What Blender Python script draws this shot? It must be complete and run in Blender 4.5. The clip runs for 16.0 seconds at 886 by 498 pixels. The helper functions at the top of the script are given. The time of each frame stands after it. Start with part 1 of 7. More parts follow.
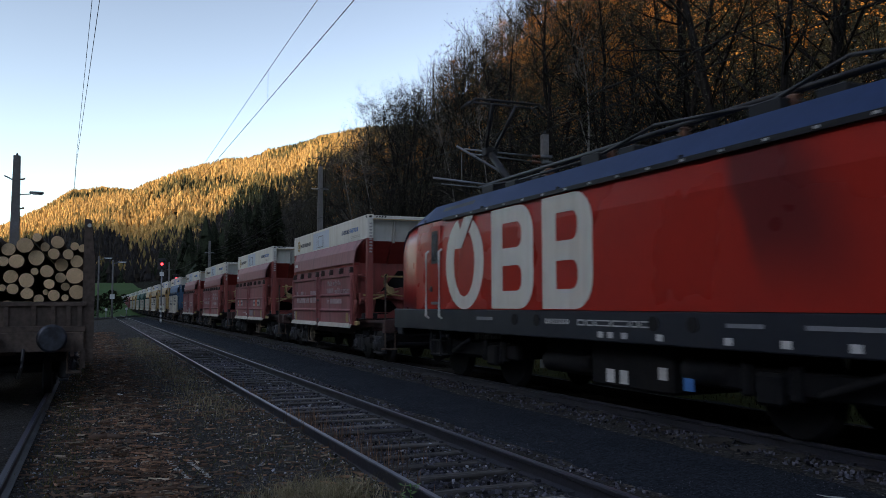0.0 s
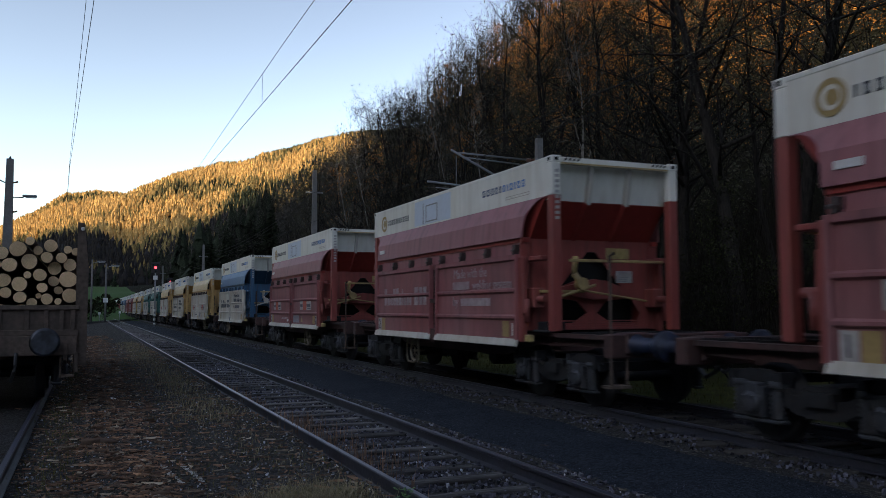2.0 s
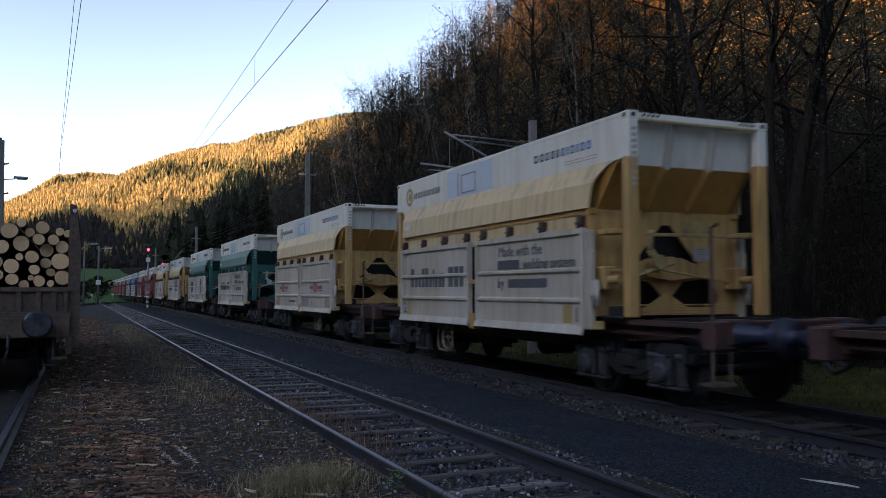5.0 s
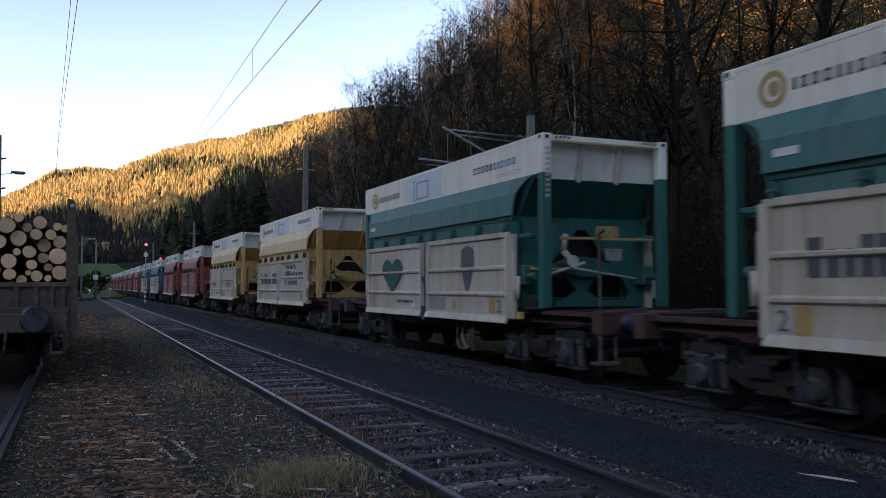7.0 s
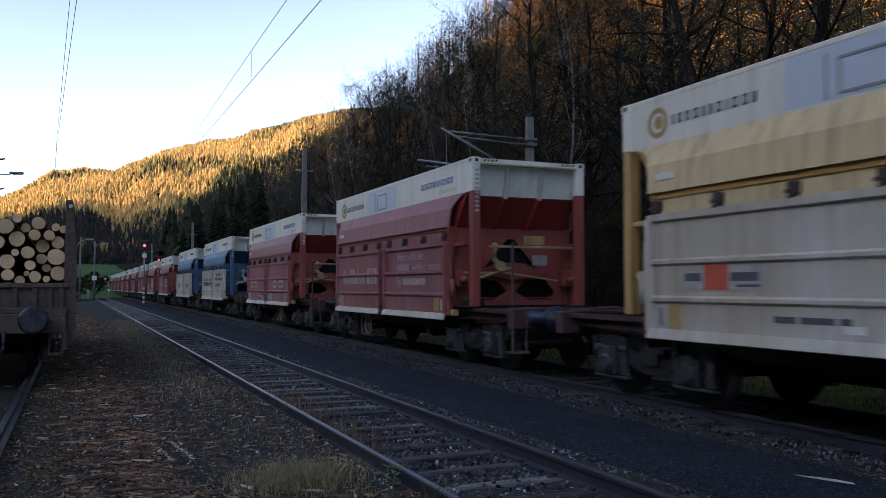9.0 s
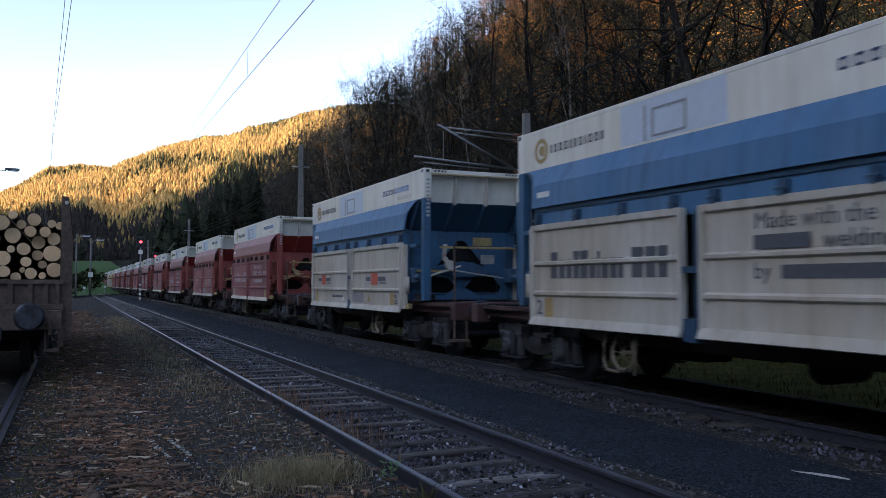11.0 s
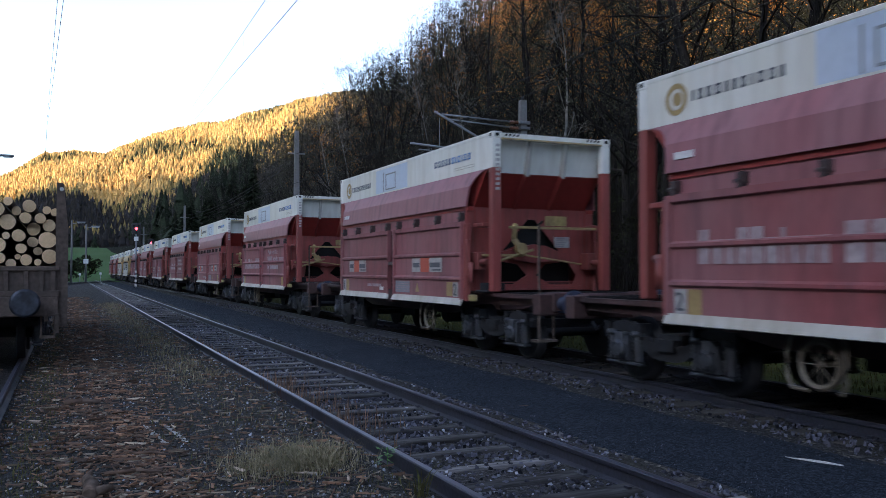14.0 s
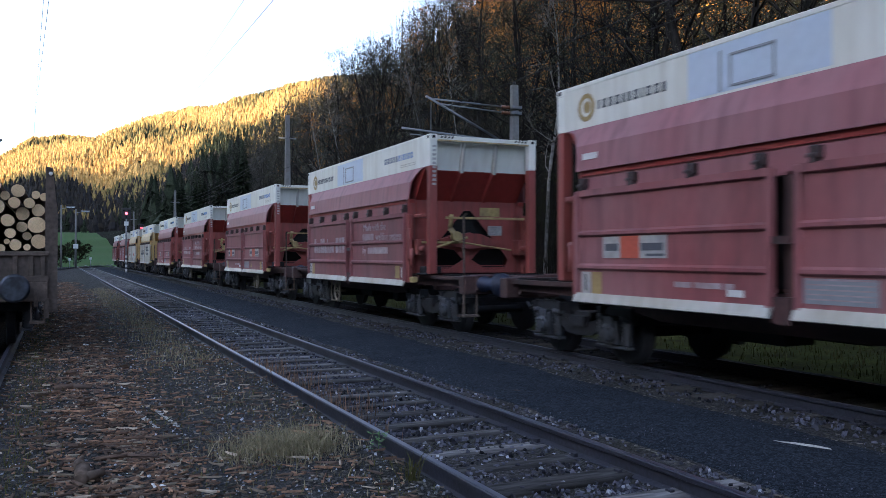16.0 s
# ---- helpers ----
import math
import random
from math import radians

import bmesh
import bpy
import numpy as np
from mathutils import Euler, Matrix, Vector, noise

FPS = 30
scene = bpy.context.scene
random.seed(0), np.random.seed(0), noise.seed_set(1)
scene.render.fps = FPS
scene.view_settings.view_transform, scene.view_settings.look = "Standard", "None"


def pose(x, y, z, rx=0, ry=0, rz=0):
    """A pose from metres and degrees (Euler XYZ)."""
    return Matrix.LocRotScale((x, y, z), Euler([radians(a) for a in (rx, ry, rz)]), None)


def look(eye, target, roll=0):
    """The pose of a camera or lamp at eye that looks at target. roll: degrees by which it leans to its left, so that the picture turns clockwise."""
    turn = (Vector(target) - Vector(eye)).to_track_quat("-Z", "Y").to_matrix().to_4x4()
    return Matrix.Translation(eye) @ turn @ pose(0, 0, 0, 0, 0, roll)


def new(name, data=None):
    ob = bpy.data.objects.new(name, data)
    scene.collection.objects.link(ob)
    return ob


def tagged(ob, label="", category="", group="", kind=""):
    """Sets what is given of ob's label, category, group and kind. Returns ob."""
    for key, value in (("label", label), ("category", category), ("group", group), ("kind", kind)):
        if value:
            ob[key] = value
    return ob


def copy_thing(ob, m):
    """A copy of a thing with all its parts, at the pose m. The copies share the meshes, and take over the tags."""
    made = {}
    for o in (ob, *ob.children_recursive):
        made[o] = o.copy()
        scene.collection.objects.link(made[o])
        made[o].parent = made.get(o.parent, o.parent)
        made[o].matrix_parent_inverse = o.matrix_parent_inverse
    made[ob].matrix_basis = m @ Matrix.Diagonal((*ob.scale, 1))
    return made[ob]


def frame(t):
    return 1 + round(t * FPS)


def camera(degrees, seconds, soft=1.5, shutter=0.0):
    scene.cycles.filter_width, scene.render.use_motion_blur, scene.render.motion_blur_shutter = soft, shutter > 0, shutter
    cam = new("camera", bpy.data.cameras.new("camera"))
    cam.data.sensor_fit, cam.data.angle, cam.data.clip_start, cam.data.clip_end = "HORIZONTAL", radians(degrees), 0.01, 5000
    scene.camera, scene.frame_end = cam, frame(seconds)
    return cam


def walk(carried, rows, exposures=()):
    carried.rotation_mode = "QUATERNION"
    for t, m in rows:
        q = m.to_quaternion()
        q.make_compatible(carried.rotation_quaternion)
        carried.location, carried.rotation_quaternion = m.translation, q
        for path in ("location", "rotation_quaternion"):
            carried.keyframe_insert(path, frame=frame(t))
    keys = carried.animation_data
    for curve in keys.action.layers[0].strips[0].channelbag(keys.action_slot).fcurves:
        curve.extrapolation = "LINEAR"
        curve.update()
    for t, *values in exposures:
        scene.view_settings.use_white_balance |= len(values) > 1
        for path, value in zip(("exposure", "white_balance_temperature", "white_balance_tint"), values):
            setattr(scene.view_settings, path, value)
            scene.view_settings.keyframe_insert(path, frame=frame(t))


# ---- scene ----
# ======== camera ========
cam = camera(56.1, 16.0, soft=0.55, shutter=0.14)
EYE = Vector((0.0, 0.0, 1.757))
TURNS = [
    (0.0, 22.745, 3.856, 0.125), (0.5, 22.925, 4.033, 0.127), (1.0, 23.056, 4.074, 0.119), (1.5, 23.058, 4.1, 0.135),
    (2.0, 23.135, 4.104, 0.134), (2.5, 23.262, 4.029, 0.149), (3.0, 23.324, 3.798, 0.15), (3.5, 23.362, 3.468, 0.164),
    (4.0, 23.443, 3.247, 0.157), (6.5, 23.711, 2.566, 0.076), (7.0, 23.727, 2.543, 0.095), (7.5, 23.681, 2.485, 0.104),
    (8.0, 23.645, 2.486, 0.094), (8.5, 23.742, 2.553, 0.063), (9.0, 23.817, 2.636, 0.004), (11.5, 24.073, 2.189, 0.013),
    (12.0, 24.014, 1.9, 0.016), (12.5, 24.014, 1.669, 0.006), (13.0, 24.074, 1.558, -0.001), (13.5, 24.241, 1.578, -0.056),
    (14.0, 24.313, 1.5, -0.037), (14.5, 24.571, 1.169, -0.109), (15.0, 24.942, 0.752, -0.189), (15.5, 25.1, 0.574, -0.243),
    (16.0, 24.906, 0.475, -0.057)]


def facing(yaw, pitch, lean):
    a, b = radians(yaw), radians(pitch)
    way = Vector((math.sin(a) * math.cos(b), math.cos(a) * math.cos(b), math.sin(b)))
    return look(EYE, EYE + 10 * way, -lean)


walk(cam, [(t, facing(a, b, c)) for t, a, b, c in TURNS],
     exposures=[(0.0, -0.3, 7150, 10), (1.5, -0.28, 7150, 10), (4.0, -0.06, 6950, 12), (6.5, 0.08, 6850, 13), (9.0, 0.14, 6750, 13), (12.0, 0.42, 6550, 12), (14.0, 0.7, 6500, 11), (16.0, 0.96, 6500, 11)])

# ======== light ========
SUN_UP, SUN_WAY = 24.0, Vector((0.97, 0.24))
world = bpy.data.worlds.new("sky")
scene.world = world
world.use_nodes = True
wn = world.node_tree.nodes
sky = wn.new("ShaderNodeTexSky")
sky.sky_type, sky.sun_disc = "NISHITA", False
sky.sun_elevation = radians(SUN_UP)
sky.sun_rotation = math.atan2(-SUN_WAY.x, -SUN_WAY.y)
sky.air_density, sky.dust_density, sky.ozone_density = 1.0, 0.5, 1.0
wn["Background"].inputs["Strength"].default_value = 0.1
pale = wn.new("ShaderNodeHueSaturation")
pale.inputs["Saturation"].default_value = 0.56
clear = wn.new("ShaderNodeGamma")
clear.inputs["Gamma"].default_value = 1.85
world.node_tree.links.new(sky.outputs[0], pale.inputs["Color"])
world.node_tree.links.new(pale.outputs[0], clear.inputs["Color"])
world.node_tree.links.new(clear.outputs[0], wn["Background"].inputs["Color"])
sun = new("sun", bpy.data.lights.new("sun", "SUN"))
sun.data.energy, sun.data.angle, sun.data.color = 5.0, radians(0.5), (1.0, 0.8, 0.58)
sun.matrix_world = look((0, 0, 0), (SUN_WAY.x, SUN_WAY.y, -math.tan(radians(SUN_UP))))

# ======== materials ========


def material(name, color, rough=0.7, metal=0.0, vary=0.25, grain=40.0, stain=2.0, dirt=None, dirt_amount=0.35,
             bump=0.15, depth=0.01, random=0.0, island=0.0, tint=None, spec=0.5, stretch=(1, 1, 1)):
    """A surface with fine grain, broad stains, a dirt colour in patches and a spread from piece to piece."""
    m = bpy.data.materials.new(name)
    m.use_nodes = True
    n, link = m.node_tree.nodes, m.node_tree.links.new
    p = n["Principled BSDF"]
    p.inputs["Roughness"].default_value, p.inputs["Metallic"].default_value = rough, metal
    p.inputs["Specular IOR Level"].default_value = spec
    tc, mp = n.new("ShaderNodeTexCoord"), n.new("ShaderNodeMapping")
    mp.inputs["Scale"].default_value = stretch
    link(tc.outputs["Object"], mp.inputs[0])

    def cloud(scale, detail=4.0, lift=(0.3, 0.7)):
        t = n.new("ShaderNodeTexNoise")
        t.inputs["Scale"].default_value, t.inputs["Detail"].default_value = scale, detail
        link(mp.outputs[0], t.inputs["Vector"])
        r = n.new("ShaderNodeMapRange")
        r.inputs[1].default_value, r.inputs[2].default_value = lift
        link(t.outputs["Fac"], r.inputs[0])
        return t.outputs["Fac"], r.outputs[0]

    def mix(kind, fac, a, b):
        x = n.new("ShaderNodeMix")
        x.data_type, x.blend_type = "RGBA", kind
        for sock, v in ((x.inputs[0], fac), (x.inputs[6], a), (x.inputs[7], b)):
            if hasattr(v, "links"):
                link(v, sock)
            elif isinstance(v, (int, float)):
                sock.default_value = v
            else:
                sock.default_value = (*v, 1)
        return x.outputs[2]

    fine, fine_r = cloud(grain, 5.0)
    broad, broad_r = cloud(stain, 3.0)
    c = tuple(color)
    dark, light = tuple(v * (1 - vary) for v in c), tuple(min(1, v * (1 + vary)) for v in c)
    out = mix("MIX", fine_r, dark, light)
    if dirt:
        r = n.new("ShaderNodeMath")
        r.operation, r.inputs[1].default_value = "MULTIPLY", dirt_amount
        link(broad_r, r.inputs[0])
        out = mix("MIX", r.outputs[0], out, dirt)
    if random or island:
        src = n.new("ShaderNodeObjectInfo") if random else n.new("ShaderNodeNewGeometry")
        val = src.outputs["Random" if random else "Random Per Island"]
        k = random or island
        r = n.new("ShaderNodeMapRange")
        r.inputs[3].default_value, r.inputs[4].default_value = 1 - k, 1 + k
        link(val, r.inputs[0])
        h = n.new("ShaderNodeHueSaturation")
        link(out, h.inputs["Color"])
        link(r.outputs[0], h.inputs["Value"])
        out = h.outputs[0]
        if tint:
            w = n.new("ShaderNodeTexWhiteNoise")
            w.noise_dimensions = "1D"
            link(val, w.inputs["W"])
            out = mix("MIX", w.outputs["Value"], out, tint)
    link(out, p.inputs["Base Color"])
    rr = n.new("ShaderNodeMapRange")
    rr.inputs[3].default_value, rr.inputs[4].default_value = max(0.02, rough - 0.12), min(1, rough + 0.12)
    link(broad, rr.inputs[0])
    link(rr.outputs[0], p.inputs["Roughness"])
    if bump:
        b = n.new("ShaderNodeBump")
        b.inputs["Strength"].default_value, b.inputs["Distance"].default_value = bump, depth
        link(fine, b.inputs["Height"])
        link(b.outputs[0], p.inputs["Normal"])
    return m


def glowing(name, color, power):
    m = bpy.data.materials.new(name)
    m.use_nodes = True
    p = m.node_tree.nodes["Principled BSDF"]
    p.inputs["Base Color"].default_value = (*color, 1)
    p.inputs["Emission Color"].default_value, p.inputs["Emission Strength"].default_value = (*color, 1), power
    return m


M = {
    "earth": material("earth", (0.062, 0.059, 0.061), 0.95, vary=0.5, grain=16, stain=0.9, dirt=(0.04, 0.041, 0.026), dirt_amount=0.5, bump=0.7, depth=0.02, spec=0.08),
    "asphalt": material("asphalt", (0.034, 0.042, 0.054), 0.9, vary=0.6, grain=90, stain=1.1, dirt=(0.024, 0.029, 0.038), dirt_amount=0.6, bump=0.6, depth=0.012, spec=0.03),
    "ballast": material("ballast", (0.055, 0.056, 0.075), 0.9, vary=0.35, grain=25, stain=2, dirt=(0.024, 0.022, 0.026), dirt_amount=0.6, bump=0.3, spec=0.08),
    "rail_side": material("rail_side", (0.022, 0.024, 0.036), 0.55, vary=0.35, grain=30, dirt=(0.022, 0.018, 0.018), bump=0.3, spec=0.45),
    "rail_top": material("rail_top", (0.085, 0.095, 0.135), 0.36, 0.7, vary=0.25, grain=20, stretch=(1, 0.05, 1), dirt=(0.05, 0.045, 0.05), dirt_amount=0.4, bump=0.05),
    "sleeper_wood": material("sleeper_wood", (0.14, 0.135, 0.135), 0.9, vary=0.85, grain=18, stretch=(0.15, 1, 1), dirt=(0.024, 0.022, 0.021), dirt_amount=0.8, bump=0.7, random=0.6, spec=0.08),
    "sleeper_concrete": material("sleeper_concrete", (0.08, 0.075, 0.07), 0.9, vary=0.25, grain=30, dirt=(0.03, 0.026, 0.023), dirt_amount=0.7, random=0.2, spec=0.08),
    "pale_stone": material("pale_stone", (0.24, 0.25, 0.28), 0.9, vary=0.3, grain=25, stain=3, dirt=(0.06, 0.058, 0.06), dirt_amount=0.5, bump=0.3, island=0.9, spec=0.08),
    "grey_stone": material("grey_stone", (0.08, 0.082, 0.105), 0.9, vary=0.3, grain=25, stain=3, dirt=(0.035, 0.032, 0.036), dirt_amount=0.5, bump=0.3, island=0.9, spec=0.08),
    "pale_chip": material("pale_chip", (0.36, 0.3, 0.23), 0.9, vary=0.3, grain=20, bump=0.2, island=0.6, tint=(0.12, 0.09, 0.065), spec=0.08),
    "bark_chip": material("bark_chip", (0.2, 0.115, 0.072), 0.95, vary=0.4, grain=20, bump=0.4, island=0.85, tint=(0.1, 0.075, 0.062), spec=0.08),
    "dry_grass": material("dry_grass", (0.27, 0.23, 0.155), 0.85, vary=0.3, grain=10, bump=0, island=0.45, tint=(0.19, 0.165, 0.09), spec=0.08),
    "green_grass": material("green_grass", (0.078, 0.083, 0.028), 0.85, vary=0.4, grain=10, bump=0, island=0.45, tint=(0.09, 0.075, 0.03), spec=0.08),
    "meadow": material("meadow", (0.045, 0.11, 0.028), 0.9, vary=0.3, grain=2, stain=0.03, dirt=(0.07, 0.1, 0.032), dirt_amount=0.6, bump=0.2, spec=0.08),
    "forest_floor": material("forest_floor", (0.014, 0.012, 0.008), 0.95, vary=0.6, grain=1.6, stain=0.12, dirt=(0.014, 0.015, 0.008), dirt_amount=0.8, bump=0.7, depth=0.3, spec=0.03),
    "moss": material("moss", (0.058, 0.066, 0.016), 0.95, vary=0.5, grain=14, stain=1.6, dirt=(0.028, 0.024, 0.013), dirt_amount=0.85, bump=0.6, depth=0.02, spec=0.05),
    "twig": material("twig", (0.013, 0.011, 0.009), 0.95, vary=0.4, grain=6, bump=0, island=0.6, tint=(0.024, 0.02, 0.016), spec=0.03),
    # leaves of low brush, coloured darker for the shade under the trees
    "undergrowth": material("undergrowth", (0.034, 0.038, 0.016), 0.85, vary=0.4, grain=3, bump=0, island=0.9, tint=(0.012, 0.011, 0.007), spec=0.05),
    # wood with the shade of the mountain's foot put into its colour
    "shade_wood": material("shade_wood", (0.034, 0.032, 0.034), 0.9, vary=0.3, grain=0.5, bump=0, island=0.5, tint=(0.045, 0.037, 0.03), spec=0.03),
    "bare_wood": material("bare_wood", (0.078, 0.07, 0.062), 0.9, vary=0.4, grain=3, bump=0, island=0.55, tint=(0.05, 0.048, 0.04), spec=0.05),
    "trunk": material("trunk", (0.026, 0.023, 0.021), 0.95, vary=0.4, grain=14, stretch=(1, 1, 0.25), bump=0.6, depth=0.03, random=0.35, spec=0.05),
    "birch_bark": material("birch_bark", (0.24, 0.23, 0.21), 0.85, vary=0.5, grain=5, stretch=(1, 1, 3), dirt=(0.06, 0.05, 0.045), dirt_amount=0.8, bump=0.3),
    "leaf_olive": material("leaf_olive", (0.082, 0.088, 0.06), 0.8, vary=0.4, grain=3, bump=0, island=0.6, tint=(0.068, 0.06, 0.038), spec=0.08),
    "leaf_gold": material("leaf_gold", (0.68, 0.28, 0.06), 0.8, vary=0.4, grain=3, bump=0, island=0.5, tint=(0.5, 0.22, 0.05), spec=0.08),
    "leaf_brown": material("leaf_brown", (0.13, 0.12, 0.105), 0.85, vary=0.4, grain=3, bump=0, island=0.55, tint=(0.1, 0.093, 0.075), spec=0.08),
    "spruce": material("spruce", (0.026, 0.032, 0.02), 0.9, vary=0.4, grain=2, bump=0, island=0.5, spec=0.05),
    "larch": material("larch", (0.64, 0.37, 0.12), 0.9, vary=0.3, grain=0.5, stain=0.02, bump=0, island=0.35, tint=(0.5, 0.3, 0.11), spec=0.05),
    "olive_wood": material("olive_wood", (0.3, 0.2, 0.075), 0.9, vary=0.3, grain=0.5, stain=0.02, bump=0, island=0.4, tint=(0.15, 0.125, 0.05), spec=0.05),
    "concrete": material("concrete", (0.2, 0.2, 0.2), 0.9, vary=0.2, grain=12, stain=1.2, dirt=(0.14, 0.12, 0.1), dirt_amount=0.7, bump=0.3),
    "concrete_dark": material("concrete_dark", (0.16, 0.15, 0.14), 0.95, vary=0.2, grain=12, bump=0.2),
    "weed_leaf": material("weed_leaf", (0.06, 0.16, 0.03), 0.6, vary=0.3, grain=30, bump=0, island=0.3),
    "chalk": material("chalk", (0.36, 0.36, 0.34), 0.9, vary=0.3, grain=60, bump=0.2),
    "galvanised": material("galvanised", (0.26, 0.28, 0.3), 0.45, 0.8, vary=0.2, grain=15, dirt=(0.2, 0.19, 0.18), bump=0.05),
    "wire": material("wire", (0.03, 0.03, 0.03), 0.7, vary=0.1, bump=0, spec=0.1),
    "porcelain": material("porcelain", (0.16, 0.07, 0.04), 0.3, vary=0.1, bump=0),
    "log_end": material("log_end", (0.8, 0.58, 0.36), 0.85, vary=0.12, grain=22, stain=4, dirt=(0.6, 0.39, 0.22), dirt_amount=0.5, bump=0.2, random=0.14, spec=0.08),
    "log_bark": material("log_bark", (0.15, 0.11, 0.085), 0.95, vary=0.5, grain=12, bump=0.7, depth=0.02, random=0.3, spec=0.08),
    "old_steel": material("old_steel", (0.135, 0.1, 0.082), 0.8, 0.1, vary=0.35, grain=14, stain=2, dirt=(0.065, 0.052, 0.046), dirt_amount=0.7, bump=0.3, spec=0.2),
    "bogie_steel": material("bogie_steel", (0.024, 0.026, 0.031), 0.65, 0.2, vary=0.35, grain=12, dirt=(0.03, 0.026, 0.024), dirt_amount=0.6, bump=0.2, spec=0.25),
    "axlebox": material("axlebox", (0.045, 0.05, 0.062), 0.6, 0.1, vary=0.35, grain=12, stain=4, dirt=(0.028, 0.025, 0.024), dirt_amount=0.7, bump=0.15),
    "buffer_steel": material("buffer_steel", (0.07, 0.078, 0.1), 0.45, 0.5, vary=0.5, grain=9, stain=6, dirt=(0.02, 0.02, 0.022), dirt_amount=0.85),
    "frame_red": material("frame_red", (0.075, 0.03, 0.028), 0.65, vary=0.3, grain=15, stain=1.5, dirt=(0.03, 0.024, 0.021), dirt_amount=0.7),
    "shell_white": material("shell_white", (0.76, 0.75, 0.69), 0.5, vary=0.05, grain=8, stain=0.9, stretch=(1, 1, 0.35), dirt=(0.6, 0.57, 0.46), dirt_amount=0.5, bump=0.04),
    "shell_grey": material("shell_grey", (0.5, 0.485, 0.44), 0.55, vary=0.08, grain=8, stain=0.9, stretch=(1, 1, 0.35), dirt=(0.36, 0.3, 0.21), dirt_amount=0.6, bump=0.05),
    "pale_blue": material("pale_blue", (0.5, 0.58, 0.68), 0.45, vary=0.06, grain=8, bump=0.02, dirt=(0.54, 0.56, 0.58)),
    "yellow_paint": material("yellow_paint", (0.44, 0.33, 0.13), 0.6, vary=0.2, grain=14, stain=4, dirt=(0.2, 0.13, 0.08), dirt_amount=0.75),
    "hinge_dark": material("hinge_dark", (0.045, 0.028, 0.027), 0.6, vary=0.25, grain=20, bump=0.1),
    "black_paint": material("black_paint", (0.018, 0.018, 0.02), 0.5, vary=0.2, bump=0.03),
    # near-black that stands in for unlit insides and openings
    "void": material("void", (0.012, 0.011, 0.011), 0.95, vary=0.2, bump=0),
    "white_mark": material("white_mark", (0.68, 0.68, 0.66), 0.6, vary=0.12, grain=20, dirt=(0.4, 0.38, 0.36), bump=0),
    "faded_mark": material("faded_mark", (0.4, 0.33, 0.34), 0.7, vary=0.25, grain=12, dirt=(0.24, 0.14, 0.15), dirt_amount=0.7, bump=0),
    "sign_white": material("sign_white", (0.42, 0.41, 0.39), 0.7, vary=0.2, grain=10, dirt=(0.28, 0.24, 0.23), dirt_amount=0.6, bump=0),
    "grey_mark": material("grey_mark", (0.24, 0.25, 0.27), 0.6, vary=0.12, grain=20, bump=0),
    "slate_mark": material("slate_mark", (0.075, 0.08, 0.095), 0.6, vary=0.15, grain=20, bump=0),
    "yellow_tan": material("yellow_tan", (0.14, 0.12, 0.09), 0.6, vary=0.2, grain=12, stain=2, dirt=(0.12, 0.09, 0.06), dirt_amount=0.6, bump=0.05),
    "navy_mark": material("navy_mark", (0.05, 0.08, 0.17), 0.6, vary=0.12, grain=20, bump=0),
    "blue_mark": material("blue_mark", (0.06, 0.2, 0.5), 0.6, vary=0.12, grain=20, bump=0),
    "gold_mark": material("gold_mark", (0.36, 0.25, 0.1), 0.6, vary=0.12, grain=20, bump=0),
    "red_mark": material("red_mark", (0.5, 0.09, 0.05), 0.6, vary=0.12, grain=20, bump=0),
    "loco_red": material("loco_red", (0.44, 0.03, 0.02), 0.28, vary=0.05, grain=6, stain=0.5, dirt=(0.36, 0.032, 0.026), dirt_amount=0.5, bump=0.015),
    "loco_grey": material("loco_grey", (0.02, 0.025, 0.036), 0.45, vary=0.12, grain=10, dirt=(0.028, 0.03, 0.036), bump=0.04),
    # the roof's blue is mirrored sky, put into the base colour
    "loco_roof": material("loco_roof", (0.018, 0.045, 0.13), 0.55, vary=0.1, grain=8, stain=1.0, dirt=(0.026, 0.05, 0.11), dirt_amount=0.6, bump=0.03, spec=0.25),
    "glass": material("glass", (0.02, 0.025, 0.03), 0.08, vary=0.1, bump=0),
    "buffer_blue": material("buffer_blue", (0.018, 0.03, 0.07), 0.5, 0.2, vary=0.3, grain=10, stain=4, dirt=(0.02, 0.02, 0.024), dirt_amount=0.7, bump=0.05),
    "loco_under": material("loco_under", (0.009, 0.01, 0.013), 0.75, vary=0.4, grain=12, dirt=(0.016, 0.014, 0.013), dirt_amount=0.6, bump=0.2, spec=0.15),
    "cab_glass": material("cab_glass", (0.5, 0.53, 0.56), 0.06, 0.85, vary=0.1, grain=5, bump=0.02),
    "lamp_red": glowing("lamp_red", (1.0, 0.05, 0.07), 6.0),
    "lamp_white": material("lamp_white", (0.75, 0.78, 0.8), 0.4, vary=0.05, bump=0),
}


